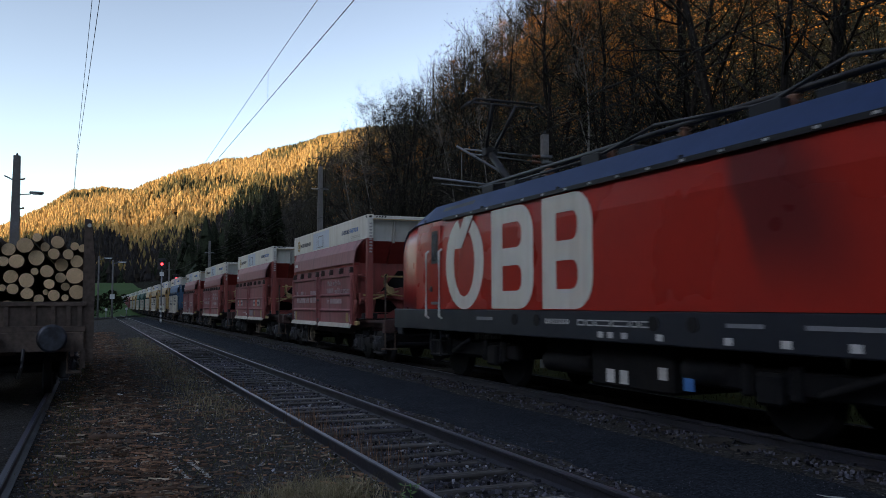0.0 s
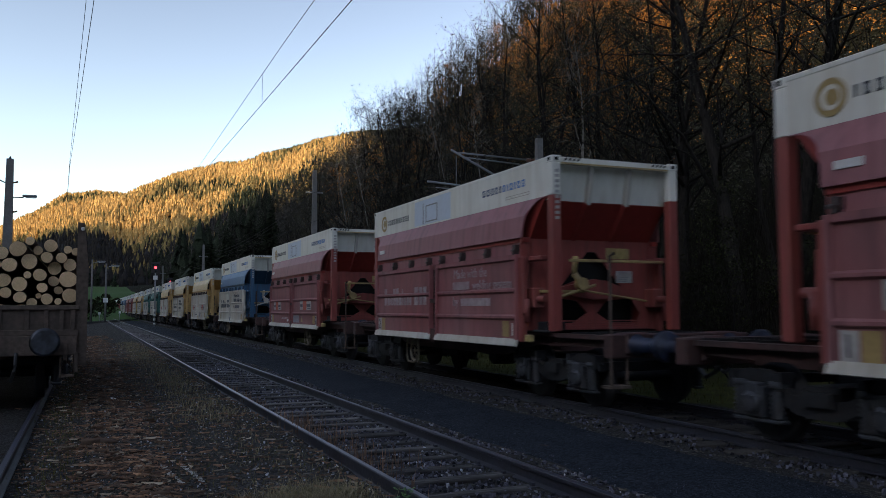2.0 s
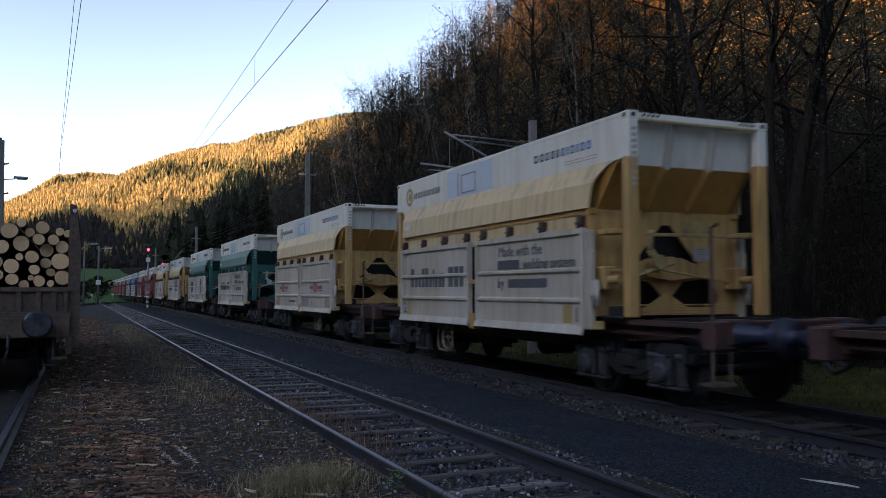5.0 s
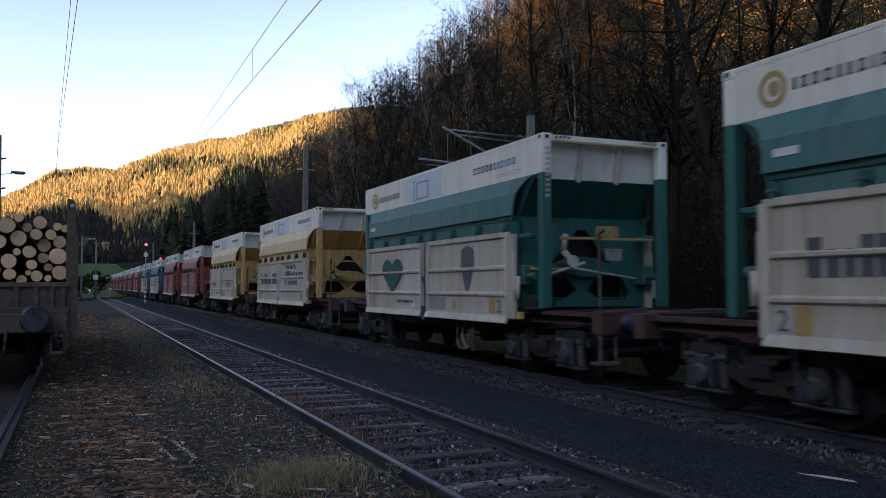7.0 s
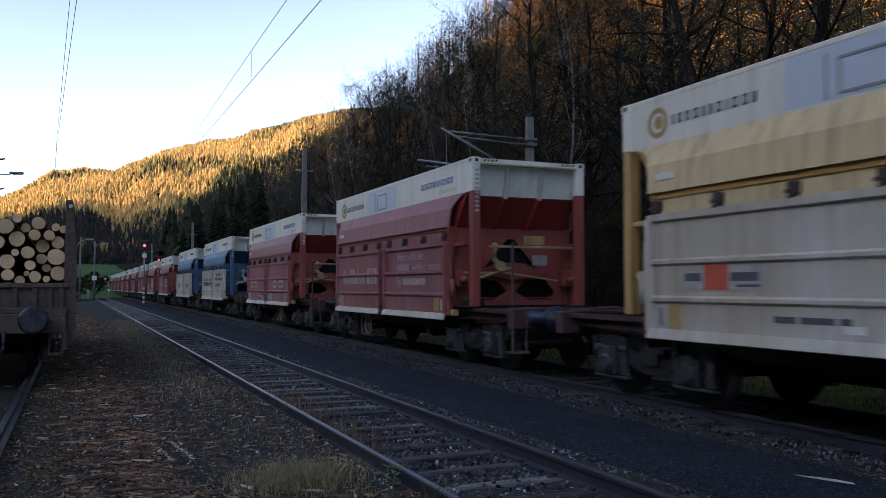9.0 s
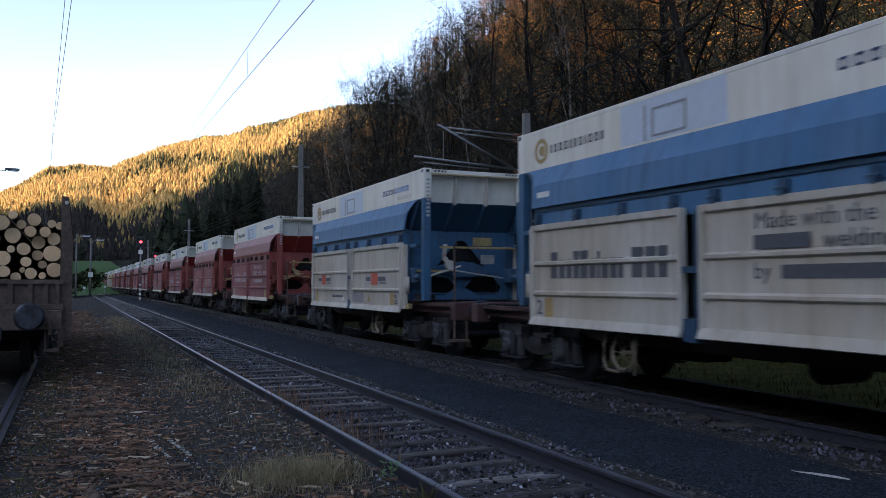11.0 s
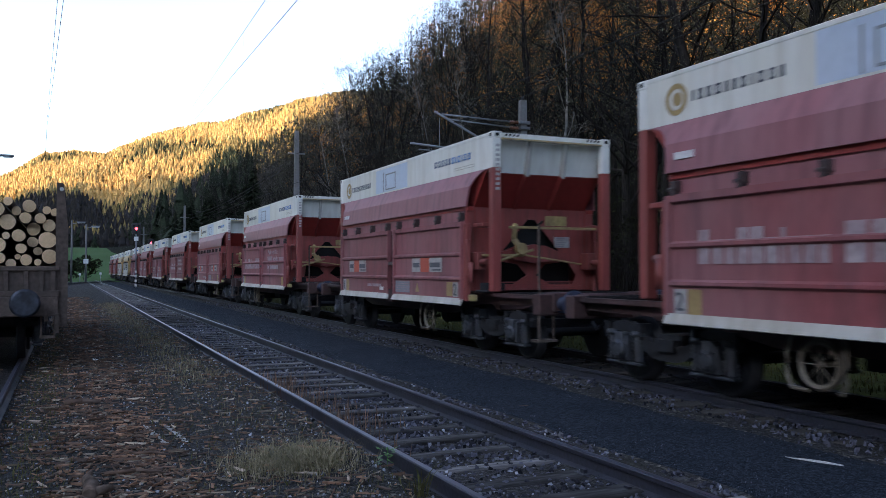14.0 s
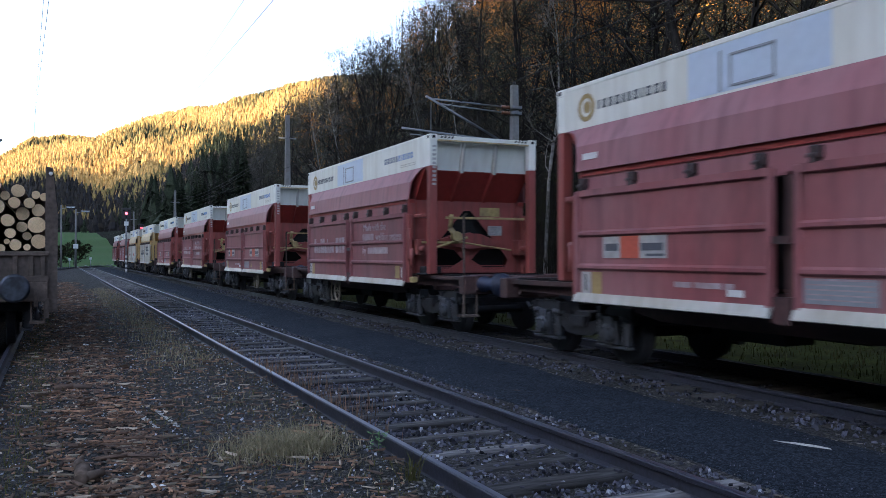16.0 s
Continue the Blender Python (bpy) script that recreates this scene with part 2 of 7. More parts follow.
def wedge_darkened(m, top, foot, wedge_amount):
    """Blackens a wedge of a body's side that hangs from its upper edge, with a torn outline."""
    n, link = m.node_tree.nodes, m.node_tree.links.new
    p = n["Principled BSDF"]
    tc, sep, tex = n.new("ShaderNodeTexCoord"), n.new("ShaderNodeSeparateXYZ"), n.new("ShaderNodeTexNoise")
    link(tc.outputs["Object"], sep.inputs[0])
    link(tc.outputs["Object"], tex.inputs["Vector"])
    tex.inputs["Scale"].default_value, tex.inputs["Detail"].default_value = 1.6, 4

    def calc(op, a, b):
        x = n.new("ShaderNodeMath")
        x.operation = op
        for s, v in zip(x.inputs, (a, b)):
            if hasattr(v, "links"):
                link(v, s)
            else:
                s.default_value = v
        return x.outputs[0]

    def ramp(v, a, b):
        x = n.new("ShaderNodeMapRange")
        x.interpolation_type = "SMOOTHSTEP"
        x.inputs[1].default_value, x.inputs[2].default_value = a, b
        link(v, x.inputs[0])
        return x.outputs[0]
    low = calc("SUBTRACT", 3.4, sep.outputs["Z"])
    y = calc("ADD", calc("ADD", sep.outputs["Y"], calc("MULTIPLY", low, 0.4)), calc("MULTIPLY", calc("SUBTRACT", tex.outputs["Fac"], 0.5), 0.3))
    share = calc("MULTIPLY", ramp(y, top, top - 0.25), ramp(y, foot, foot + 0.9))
    share = calc("MULTIPLY", calc("MULTIPLY", share, ramp(low, 2.0, 0.9)), wedge_amount)
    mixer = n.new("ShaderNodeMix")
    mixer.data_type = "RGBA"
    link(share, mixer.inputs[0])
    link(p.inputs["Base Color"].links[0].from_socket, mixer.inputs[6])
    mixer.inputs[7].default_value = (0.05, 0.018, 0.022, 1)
    link(mixer.outputs[2], p.inputs["Base Color"])


def pebbled(m, scale, low, high, depth):
    """Breaks a surface into stones: cells that differ in shade, with dark joints and relief."""
    n, link = m.node_tree.nodes, m.node_tree.links.new
    p = n["Principled BSDF"]
    tc = n.new("ShaderNodeTexCoord")
    cell, rim = n.new("ShaderNodeTexVoronoi"), n.new("ShaderNodeTexVoronoi")
    rim.feature = "DISTANCE_TO_EDGE"
    for v in (cell, rim):
        v.inputs["Scale"].default_value = scale
        link(tc.outputs["Object"], v.inputs["Vector"])
    tone = n.new("ShaderNodeSeparateColor")
    link(cell.outputs["Color"], tone.inputs[0])
    shade, gap, both = n.new("ShaderNodeMapRange"), n.new("ShaderNodeMapRange"), n.new("ShaderNodeMath")
    shade.inputs[3].default_value, shade.inputs[4].default_value = low, high
    link(tone.outputs[0], shade.inputs[0])
    gap.inputs[2].default_value, gap.inputs[3].default_value = 0.14, 0.25
    link(rim.outputs["Distance"], gap.inputs[0])
    both.operation = "MULTIPLY"
    link(shade.outputs[0], both.inputs[0])
    link(gap.outputs[0], both.inputs[1])
    hsv = n.new("ShaderNodeHueSaturation")
    link(p.inputs["Base Color"].links[0].from_socket, hsv.inputs["Color"])
    link(both.outputs[0], hsv.inputs["Value"])
    link(hsv.outputs[0], p.inputs["Base Color"])
    bump = n.new("ShaderNodeBump")
    bump.inputs["Strength"].default_value, bump.inputs["Distance"].default_value = 0.9, depth
    link(gap.outputs[0], bump.inputs["Height"])
    old = p.inputs["Normal"].links
    if old:
        link(old[0].from_socket, bump.inputs["Normal"])
    link(bump.outputs[0], p.inputs["Normal"])


def streaked(m, color, amount, along=5.0, down=0.35):
    """Run-off streaks that hang down a painted side."""
    n, link = m.node_tree.nodes, m.node_tree.links.new
    p = n["Principled BSDF"]
    tc, mp, tex, r = n.new("ShaderNodeTexCoord"), n.new("ShaderNodeMapping"), n.new("ShaderNodeTexNoise"), n.new("ShaderNodeMapRange")
    mp.inputs["Scale"].default_value = (along, along, down)
    link(tc.outputs["Object"], mp.inputs[0])
    link(mp.outputs[0], tex.inputs["Vector"])
    tex.inputs["Scale"].default_value, tex.inputs["Detail"].default_value = 1.0, 6.0
    r.inputs[1].default_value, r.inputs[2].default_value, r.inputs[4].default_value = 0.47, 0.72, amount
    link(tex.outputs["Fac"], r.inputs[0])
    mixer = n.new("ShaderNodeMix")
    mixer.data_type = "RGBA"
    link(r.outputs[0], mixer.inputs[0])
    link(p.inputs["Base Color"].links[0].from_socket, mixer.inputs[6])
    mixer.inputs[7].default_value = (*color, 1)
    link(mixer.outputs[2], p.inputs["Base Color"])


pebbled(M["ballast"], 24.0, 0.35, 1.7, 0.02)
pebbled(M["earth"], 48.0, 0.5, 1.5, 0.008)
pebbled(M["asphalt"], 38.0, 0.65, 1.6, 0.006)
streaked(M["shell_white"], (0.46, 0.4, 0.3), 0.36)
streaked(M["shell_grey"], (0.27, 0.21, 0.14), 0.5)
# dark wedge below the upper edge of the locomotive's side
wedge_darkened(M["loco_red"], 5.75, 3.9, 0.72)


def ringed(m):
    """Year rings round the middle of a cut log and a darker heart."""
    n, link = m.node_tree.nodes, m.node_tree.links.new
    p = n["Principled BSDF"]
    tc, wave = n.new("ShaderNodeTexCoord"), n.new("ShaderNodeTexWave")
    wave.wave_type, wave.rings_direction = "RINGS", "Y"
    wave.inputs["Scale"].default_value, wave.inputs["Distortion"].default_value, wave.inputs["Detail"].default_value = 16.0, 2.5, 2.0
    wave.inputs["Detail Scale"].default_value = 1.2
    link(tc.outputs["Object"], wave.inputs["Vector"])
    share = n.new("ShaderNodeMapRange")
    share.inputs[3].default_value, share.inputs[4].default_value = 0.0, 0.38
    link(wave.outputs["Fac"], share.inputs[0])
    mixer = n.new("ShaderNodeMix")
    mixer.data_type = "RGBA"
    link(share.outputs[0], mixer.inputs[0])
    link(p.inputs["Base Color"].links[0].from_socket, mixer.inputs[6])
    mixer.inputs[7].default_value = (0.42, 0.25, 0.12, 1)
    link(mixer.outputs[2], p.inputs["Base Color"])


ringed(M["log_end"])
PAINT = {}      # flank, darker inner slope, frame
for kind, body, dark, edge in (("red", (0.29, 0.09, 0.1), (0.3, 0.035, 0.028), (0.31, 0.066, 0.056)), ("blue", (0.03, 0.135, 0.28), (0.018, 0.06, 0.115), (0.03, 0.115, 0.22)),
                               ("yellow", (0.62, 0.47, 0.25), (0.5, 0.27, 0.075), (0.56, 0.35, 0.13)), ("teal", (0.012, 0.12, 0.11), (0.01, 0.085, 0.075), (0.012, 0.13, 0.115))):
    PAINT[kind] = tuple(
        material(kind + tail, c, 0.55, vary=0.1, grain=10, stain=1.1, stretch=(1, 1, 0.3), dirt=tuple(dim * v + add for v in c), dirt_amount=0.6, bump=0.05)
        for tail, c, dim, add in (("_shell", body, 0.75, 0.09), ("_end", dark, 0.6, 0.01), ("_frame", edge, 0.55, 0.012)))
    streaked(PAINT[kind][0], tuple(0.35 * v + 0.02 for v in body), 0.6)
    streaked(PAINT[kind][2], (0.07, 0.045, 0.035), 0.5, 7.0, 0.8)
SOFT_RED = material("dusty_red", (0.25, 0.066, 0.069), 0.62, vary=0.12, grain=10, stain=0.8, stretch=(1, 1, 0.5), dirt=(0.27, 0.135, 0.14), dirt_amount=0.7, bump=0.06, random=0.16)
streaked(SOFT_RED, (0.11, 0.045, 0.047), 0.6, 4.0, 0.5)

# ======== mesh helpers ========


def box(bm, x0, x1, y0, y1, z0, z1, bevel=0.0):
    v = [bm.verts.new((x, y, z)) for x in (x0, x1) for y in (y0, y1) for z in (z0, z1)]
    fs = [bm.faces.new([v[i] for i in f]) for f in ((0, 1, 3, 2), (4, 6, 7, 5), (0, 4, 5, 1), (2, 3, 7, 6), (0, 2, 6, 4), (1, 5, 7, 3))]
    if bevel:
        bmesh.ops.bevel(bm, geom=list({e for f in fs for e in f.edges}), offset=bevel, segments=1, affect="EDGES", profile=0.7)
    return bm


def rod(bm, a, b, r, n=8, r2=None, caps=True):
    a, b = Vector(a), Vector(b)
    q = (b - a).to_track_quat("Z", "Y")
    rings = []
    for c, rr in ((a, r), (b, r if r2 is None else r2)):
        rings.append([bm.verts.new(c + q @ Vector((rr * math.cos(2 * math.pi * k / n), rr * math.sin(2 * math.pi * k / n), 0))) for k in range(n)])
    for k in range(n):
        bm.faces.new((rings[0][k], rings[0][(k + 1) % n], rings[1][(k + 1) % n], rings[1][k])).smooth = n > 6
    if caps:
        bm.faces.new(rings[0][::-1])
        bm.faces.new(rings[1])
    return bm


def bent(bm, pts, r, n=6):
    """A bent bar as one skin along its points."""
    pts = [Vector(p) for p in pts]
    rows = []
    for k, p in enumerate(pts):
        d = (pts[min(k + 1, len(pts) - 1)] - pts[max(k - 1, 0)]).normalized()
        q = d.to_track_quat("Z", "Y")
        rows.append([p + q @ Vector((r * math.cos(2 * math.pi * j / n), r * math.sin(2 * math.pi * j / n), 0)) for j in range(n)])
    return sheet(bm, rows, close=True)


def lathe(bm, a, b, steps, n=16):
    """A turned body along a to b: steps of (share of the way, radius)."""
    a, b = Vector(a), Vector(b)
    q = (b - a).to_track_quat("Z", "Y")
    rings = [[bm.verts.new(a + (b - a) * s + q @ Vector((r * math.cos(2 * math.pi * k / n), r * math.sin(2 * math.pi * k / n), 0))) for k in range(n)] for s, r in steps]
    for p0, p1 in zip(rings, rings[1:]):
        for k in range(n):
            bm.faces.new((p0[k], p0[(k + 1) % n], p1[(k + 1) % n], p1[k])).smooth = True
    bm.faces.new(rings[0][::-1])
    bm.faces.new(rings[-1])
    return bm


def prism(bm, outline, axis, a, b):
    """An outline in the two other axes, drawn out along axis from a to b."""
    def at(u, v, w):
        return ((w, u, v), (u, w, v), (u, v, w))[axis]
    r0 = [bm.verts.new(at(u, v, a)) for u, v in outline]
    r1 = [bm.verts.new(at(u, v, b)) for u, v in outline]
    n = len(outline)
    bm.faces.new(r0)
    bm.faces.new(r1[::-1])
    for k in range(n):
        bm.faces.new((r0[k], r1[k], r1[(k + 1) % n], r0[(k + 1) % n]))
    bmesh.ops.recalc_face_normals(bm, faces=bm.faces[:])
    return bm


def sheet(bm, rows, close=False):
    """A skin over rows of points."""
    vs = [[bm.verts.new(p) for p in row] for row in rows]
    for r0, r1 in zip(vs, vs[1:]):
        for k in range(len(r0) - (0 if close else 1)):
            j = (k + 1) % len(r0)
            bm.faces.new((r0[k], r0[j], r1[j], r1[k]))
    return bm


def slab(bm, corners, thick):
    """A flat plate with the corners given, thick metres deep against its normal."""
    c = [Vector(p) for p in corners]
    nrm = (c[1] - c[0]).cross(c[2] - c[0]).normalized() * thick
    top = [bm.verts.new(p) for p in c]
    low = [bm.verts.new(p - nrm) for p in c]
    n = len(c)
    bm.faces.new(top)
    bm.faces.new(low[::-1])
    for k in range(n):
        bm.faces.new((top[k], low[k], low[(k + 1) % n], top[(k + 1) % n]))
    return bm


MESHES = {}


def part(name, bm, mat, parent=None, label="", key=None, where=None):
    """Links a bmesh (or, under a key used before, the mesh made then) as one object under parent."""
    if key and key in MESHES:
        me = MESHES[key]
    else:
        me = bpy.data.meshes.new(name)
        if callable(bm):
            bm = bm()
        bm.to_mesh(me)
        bm.free()
        me.materials.append(mat)
        if key:
            MESHES[key] = me
    ob = new(name, me)
    if parent:
        ob.parent = parent
    if where:
        ob.matrix_basis = where
    if name.endswith(("_row", "_print")):
        tagged(ob, kind="stuff")
    if label:
        ob["label"] = label
    return ob


def B(*boxes, bevel=0.0):
    bm = bmesh.new()
    for b in boxes:
        box(bm, *b, bevel=bevel)
    return bm


def thing(name, label, category, group="", kind="", at=None):
    ob = tagged(new(name), label, category, group, kind)
    ob.empty_display_size = 0.3
    if at:
        ob.matrix_basis = at
    return ob


RAIL = 0.17
# ======== the land ========


def smooth(a, b, v):
    t = min(1.0, max(0.0, (v - a) / (b - a)))
    return t * t * (3 - 2 * t)


RIDGE = ((-14, 45), (-6, 85), (-3.1, 124), (-1.5, 152), (0.3, 160), (2.1, 154), (5, 186), (7.9, 212), (10.3, 218), (12.1, 236), (16.3, 260), (30, 290), (60, 260))


def ridge_height(az):
    for (a, p), (b, q) in zip(RIDGE, RIDGE[1:]):
        if a <= az <= b:
            return p + (q - p) * (az - a) / (b - a)
    return RIDGE[0][1] if az < RIDGE[0][0] else RIDGE[-1][1]


def lie(x, y):
    """The height of the land."""
    bumps = 0.03 * noise.noise((x * 0.7, y * 0.7, 3)) + 0.015 * noise.noise((x * 2.3, y * 2.3, 7))
    flat = 1 - smooth(11.5, 14.0, x)
    z = bumps * (1 if abs(x) < 60 else 0)
    z += 0.075 * smooth(1.2, 2.2, x) * (1 - smooth(2.6, 2.8, x)) + 0.06 * smooth(4.1, 4.4, x) * (1 - smooth(4.6, 4.9, x))
    # wooded slope beyond the running line
    rise = 0.25 * max(0.0, min(x, 40) - 13.5) + 0.95 * max(0.0, x - 40 + 2 * noise.noise((x * 0.05, y * 0.03, 8)))
    z += min(rise, 150 + 20 * noise.noise((x * 0.01, y * 0.01, 1))) * (1 - smooth(210, 520, y))
    z += 1.6 * noise.noise((x * 0.06, y * 0.06, 2)) * smooth(16, 40, x)
    # meadow bank beyond the yard
    z += 12.0 * smooth(135, 430, y) * (1 - smooth(430, 600, y)) * smooth(-80, 0, x) * (1 - smooth(30, 110, x)) * (1 + 0.3 * noise.noise((x * 0.03, y * 0.03, 9)))
    z += 3.0 * smooth(-5, -30, x) * smooth(30, 120, y)
    # far mountain side
    d = math.hypot(x, y)
    az = math.degrees(math.atan2(x, y))
    if y > 300:
        z += ridge_height(az) * smooth(560, 1330, d) * (1 + 0.02 * noise.noise((x * 0.006, y * 0.006, 5)))
        z += 24 * (0.5 - abs(noise.noise((az * 0.22, d * 0.0012, 15)))) * smooth(600, 850, d) * (1 - smooth(1100, 1330, d))
    # sunward mountain, out of view, its crest shaped to set the shadow edges
    if x < -120:
        crest = 235 + 62 * smooth(-80, 10, y) + 50 * smooth(330, 480, y) + 5 * noise.noise((y * 0.01, 4, 4))
        z += crest * smooth(-150, -450, x) * (1 - smooth(760, 870, y))
    # unseen ridge behind the camera, added to hold back low skylight
    z += 120 * smooth(-160, -620, y) * (1 - smooth(-150, -450, x))
    return z


def steps(spans):
    out = []
    for a, b, s in spans:
        n = max(1, round((b - a) / s))
        out += [a + (b - a) * k / n for k in range(n)]
    return out + [spans[-1][1]]


def build_ground():
    xs = steps([(-2400, -700, 170), (-700, -120, 40), (-120, -20, 10), (-20, -4, 1.2), (-4, 16, 0.4), (16, 60, 2), (60, 240, 8), (240, 800, 30), (800, 2600, 150)])
    ys = steps([(-2400, -400, 200), (-400, -20, 24), (-20, 0, 2), (0, 30, 0.4), (30, 90, 1.2), (90, 360, 6), (360, 1500, 24), (1500, 3200, 170)])
    me = bpy.data.meshes.new("ground")
    verts = [(x, y, lie(x, y)) for y in ys for x in xs]
    w = len(xs)
    faces = [(j * w + i, j * w + i + 1, (j + 1) * w + i + 1, (j + 1) * w + i) for j in range(len(ys) - 1) for i in range(w - 1)]
    me.from_pydata(verts, [], faces)
    for m in ("earth", "forest_floor", "meadow", "moss"):
        me.materials.append(M[m])
    for f in me.polygons:
        c = f.center
        f.use_smooth = True
        if c.x > 14.2 or c.y > 420 or c.x < -60:
            f.material_index = 1
        elif c.y > 140 or c.x < -20:
            f.material_index = 2
        elif c.x > 10.3:
            f.material_index = 3
    tagged(new("ground", me), "bare trodden earth running into meadow and wooded slopes", "ground", kind="structure")


build_ground()
# ======== tracks ========
SIDING, LOOP, MAIN = -1.5, 3.413, 8.44


def rail_profile(bm, x, y0, y1, top):
    """Flat-bottom rail: foot, web and head, as one drawn-out outline."""
    o = [(-0.07, -0.16), (0.07, -0.16), (0.07, -0.148), (0.012, -0.13), (0.009, -0.05), (0.036, -0.038), (0.036, -0.006), (0.03, 0),
         (-0.03, 0), (-0.036, -0.006), (-0.036, -0.038), (-0.009, -0.05), (-0.012, -0.13), (-0.07, -0.148)]
    return prism(bm, [(x + u, top + v) for u, v in o], 1, y0, y1)


def rail_line(track, x, y0, y1, name="rail"):
    part(name, rail_profile(bmesh.new(), x, y0, y1, RAIL), M["rail_side"], track)
    part("running_surface", B((x - 0.024, x + 0.024, y0, y1, RAIL - 0.001, RAIL + 0.003)), M["rail_top"], track, "worn bright steel rail head")


def sleepers(track, cx, y0, y1, gap, mat, half, top, near, far_limit):
    rng = random.Random(int(cx * 10) + 5)
    y, made, rest = y0, 0, bmesh.new()
    while y < y1:
        if y < far_limit:
            key = "sleeper%d%s" % (made % 4, mat)
            r2 = random.Random(made % 4 + 7)

            def one():
                bm = B((-half, half, -0.125, 0.125, -0.14, 0.0), bevel=0.012)
                for v in bm.verts:
                    v.co += Vector((r2.uniform(-0.02, 0.02), r2.uniform(-0.008, 0.008), r2.uniform(-0.006, 0.006)))
                return bm
            part("sleeper", one, M[mat], track, key=key, where=pose(cx + rng.uniform(-0.05, 0.05), y + rng.uniform(-0.03, 0.03), top + rng.uniform(-0.02, 0.006), rng.uniform(-2, 2), rng.uniform(-0.6, 0.6), rng.uniform(-1.6, 1.6)))
        else:
            box(rest, cx - half, cx + half, y - 0.12, y + 0.12, top - 0.1, top)
        y += gap
        made += 1
    if len(rest.verts):
        tagged(part("far_sleepers", rest, M[mat], track), kind="stuff")
    else:
        rest.free()


def stones(name, label, count, spot, size, mat, seed, round_=False):
    """Loose stones: broken, faceted lumps strewn by spot(rng)."""
    rng = random.Random(seed)
    shape = bmesh.new()
    if round_:
        bmesh.ops.create_icosphere(shape, subdivisions=1, radius=1)
    else:
        bmesh.ops.create_cube(shape, size=1.4)
    base = [v.co.copy() for v in shape.verts]
    tri = [[v.index for v in f.verts] for f in shape.faces]
    shape.free()
    vs, fs = [], []
    for _ in range(count):
        p = spot(rng)
        r = rng.uniform(*size)
        q = Euler((rng.uniform(0, 6.3), rng.uniform(0, 6.3), rng.uniform(0, 6.3))).to_matrix() @ Matrix.Diagonal((rng.uniform(0.7, 1.3), rng.uniform(0.6, 1.1), rng.uniform(0.45, 0.9)))
        o = len(vs)
        for b in base:
            vs.append(Vector(p) + q @ (b * r * rng.uniform(0.72, 1.2)))
        fs += [[o + k for k in t] for t in tri]
    me = bpy.data.meshes.new(name)
    me.from_pydata(vs, [], fs)
    me.materials.append(M[mat])
    return tagged(new(name, me), label, "gravel", kind="stuff")


def clamp_set(track, x, y0, y1, gap):
    """Base plates and clips at each sleeper."""
    bm = bmesh.new()
    y = y0
    while y < y1:
        box(bm, x - 0.15, x + 0.15, y - 0.07, y + 0.07, 0.0, 0.022)
        for s in (-1, 1):
            box(bm, x + s * 0.1 - 0.018, x + s * 0.1 + 0.018, y - 0.03, y + 0.03, 0.02, 0.055)
        y += gap
    tagged(part("rail_fastenings", bm, M["rail_side"], track), kind="stuff")


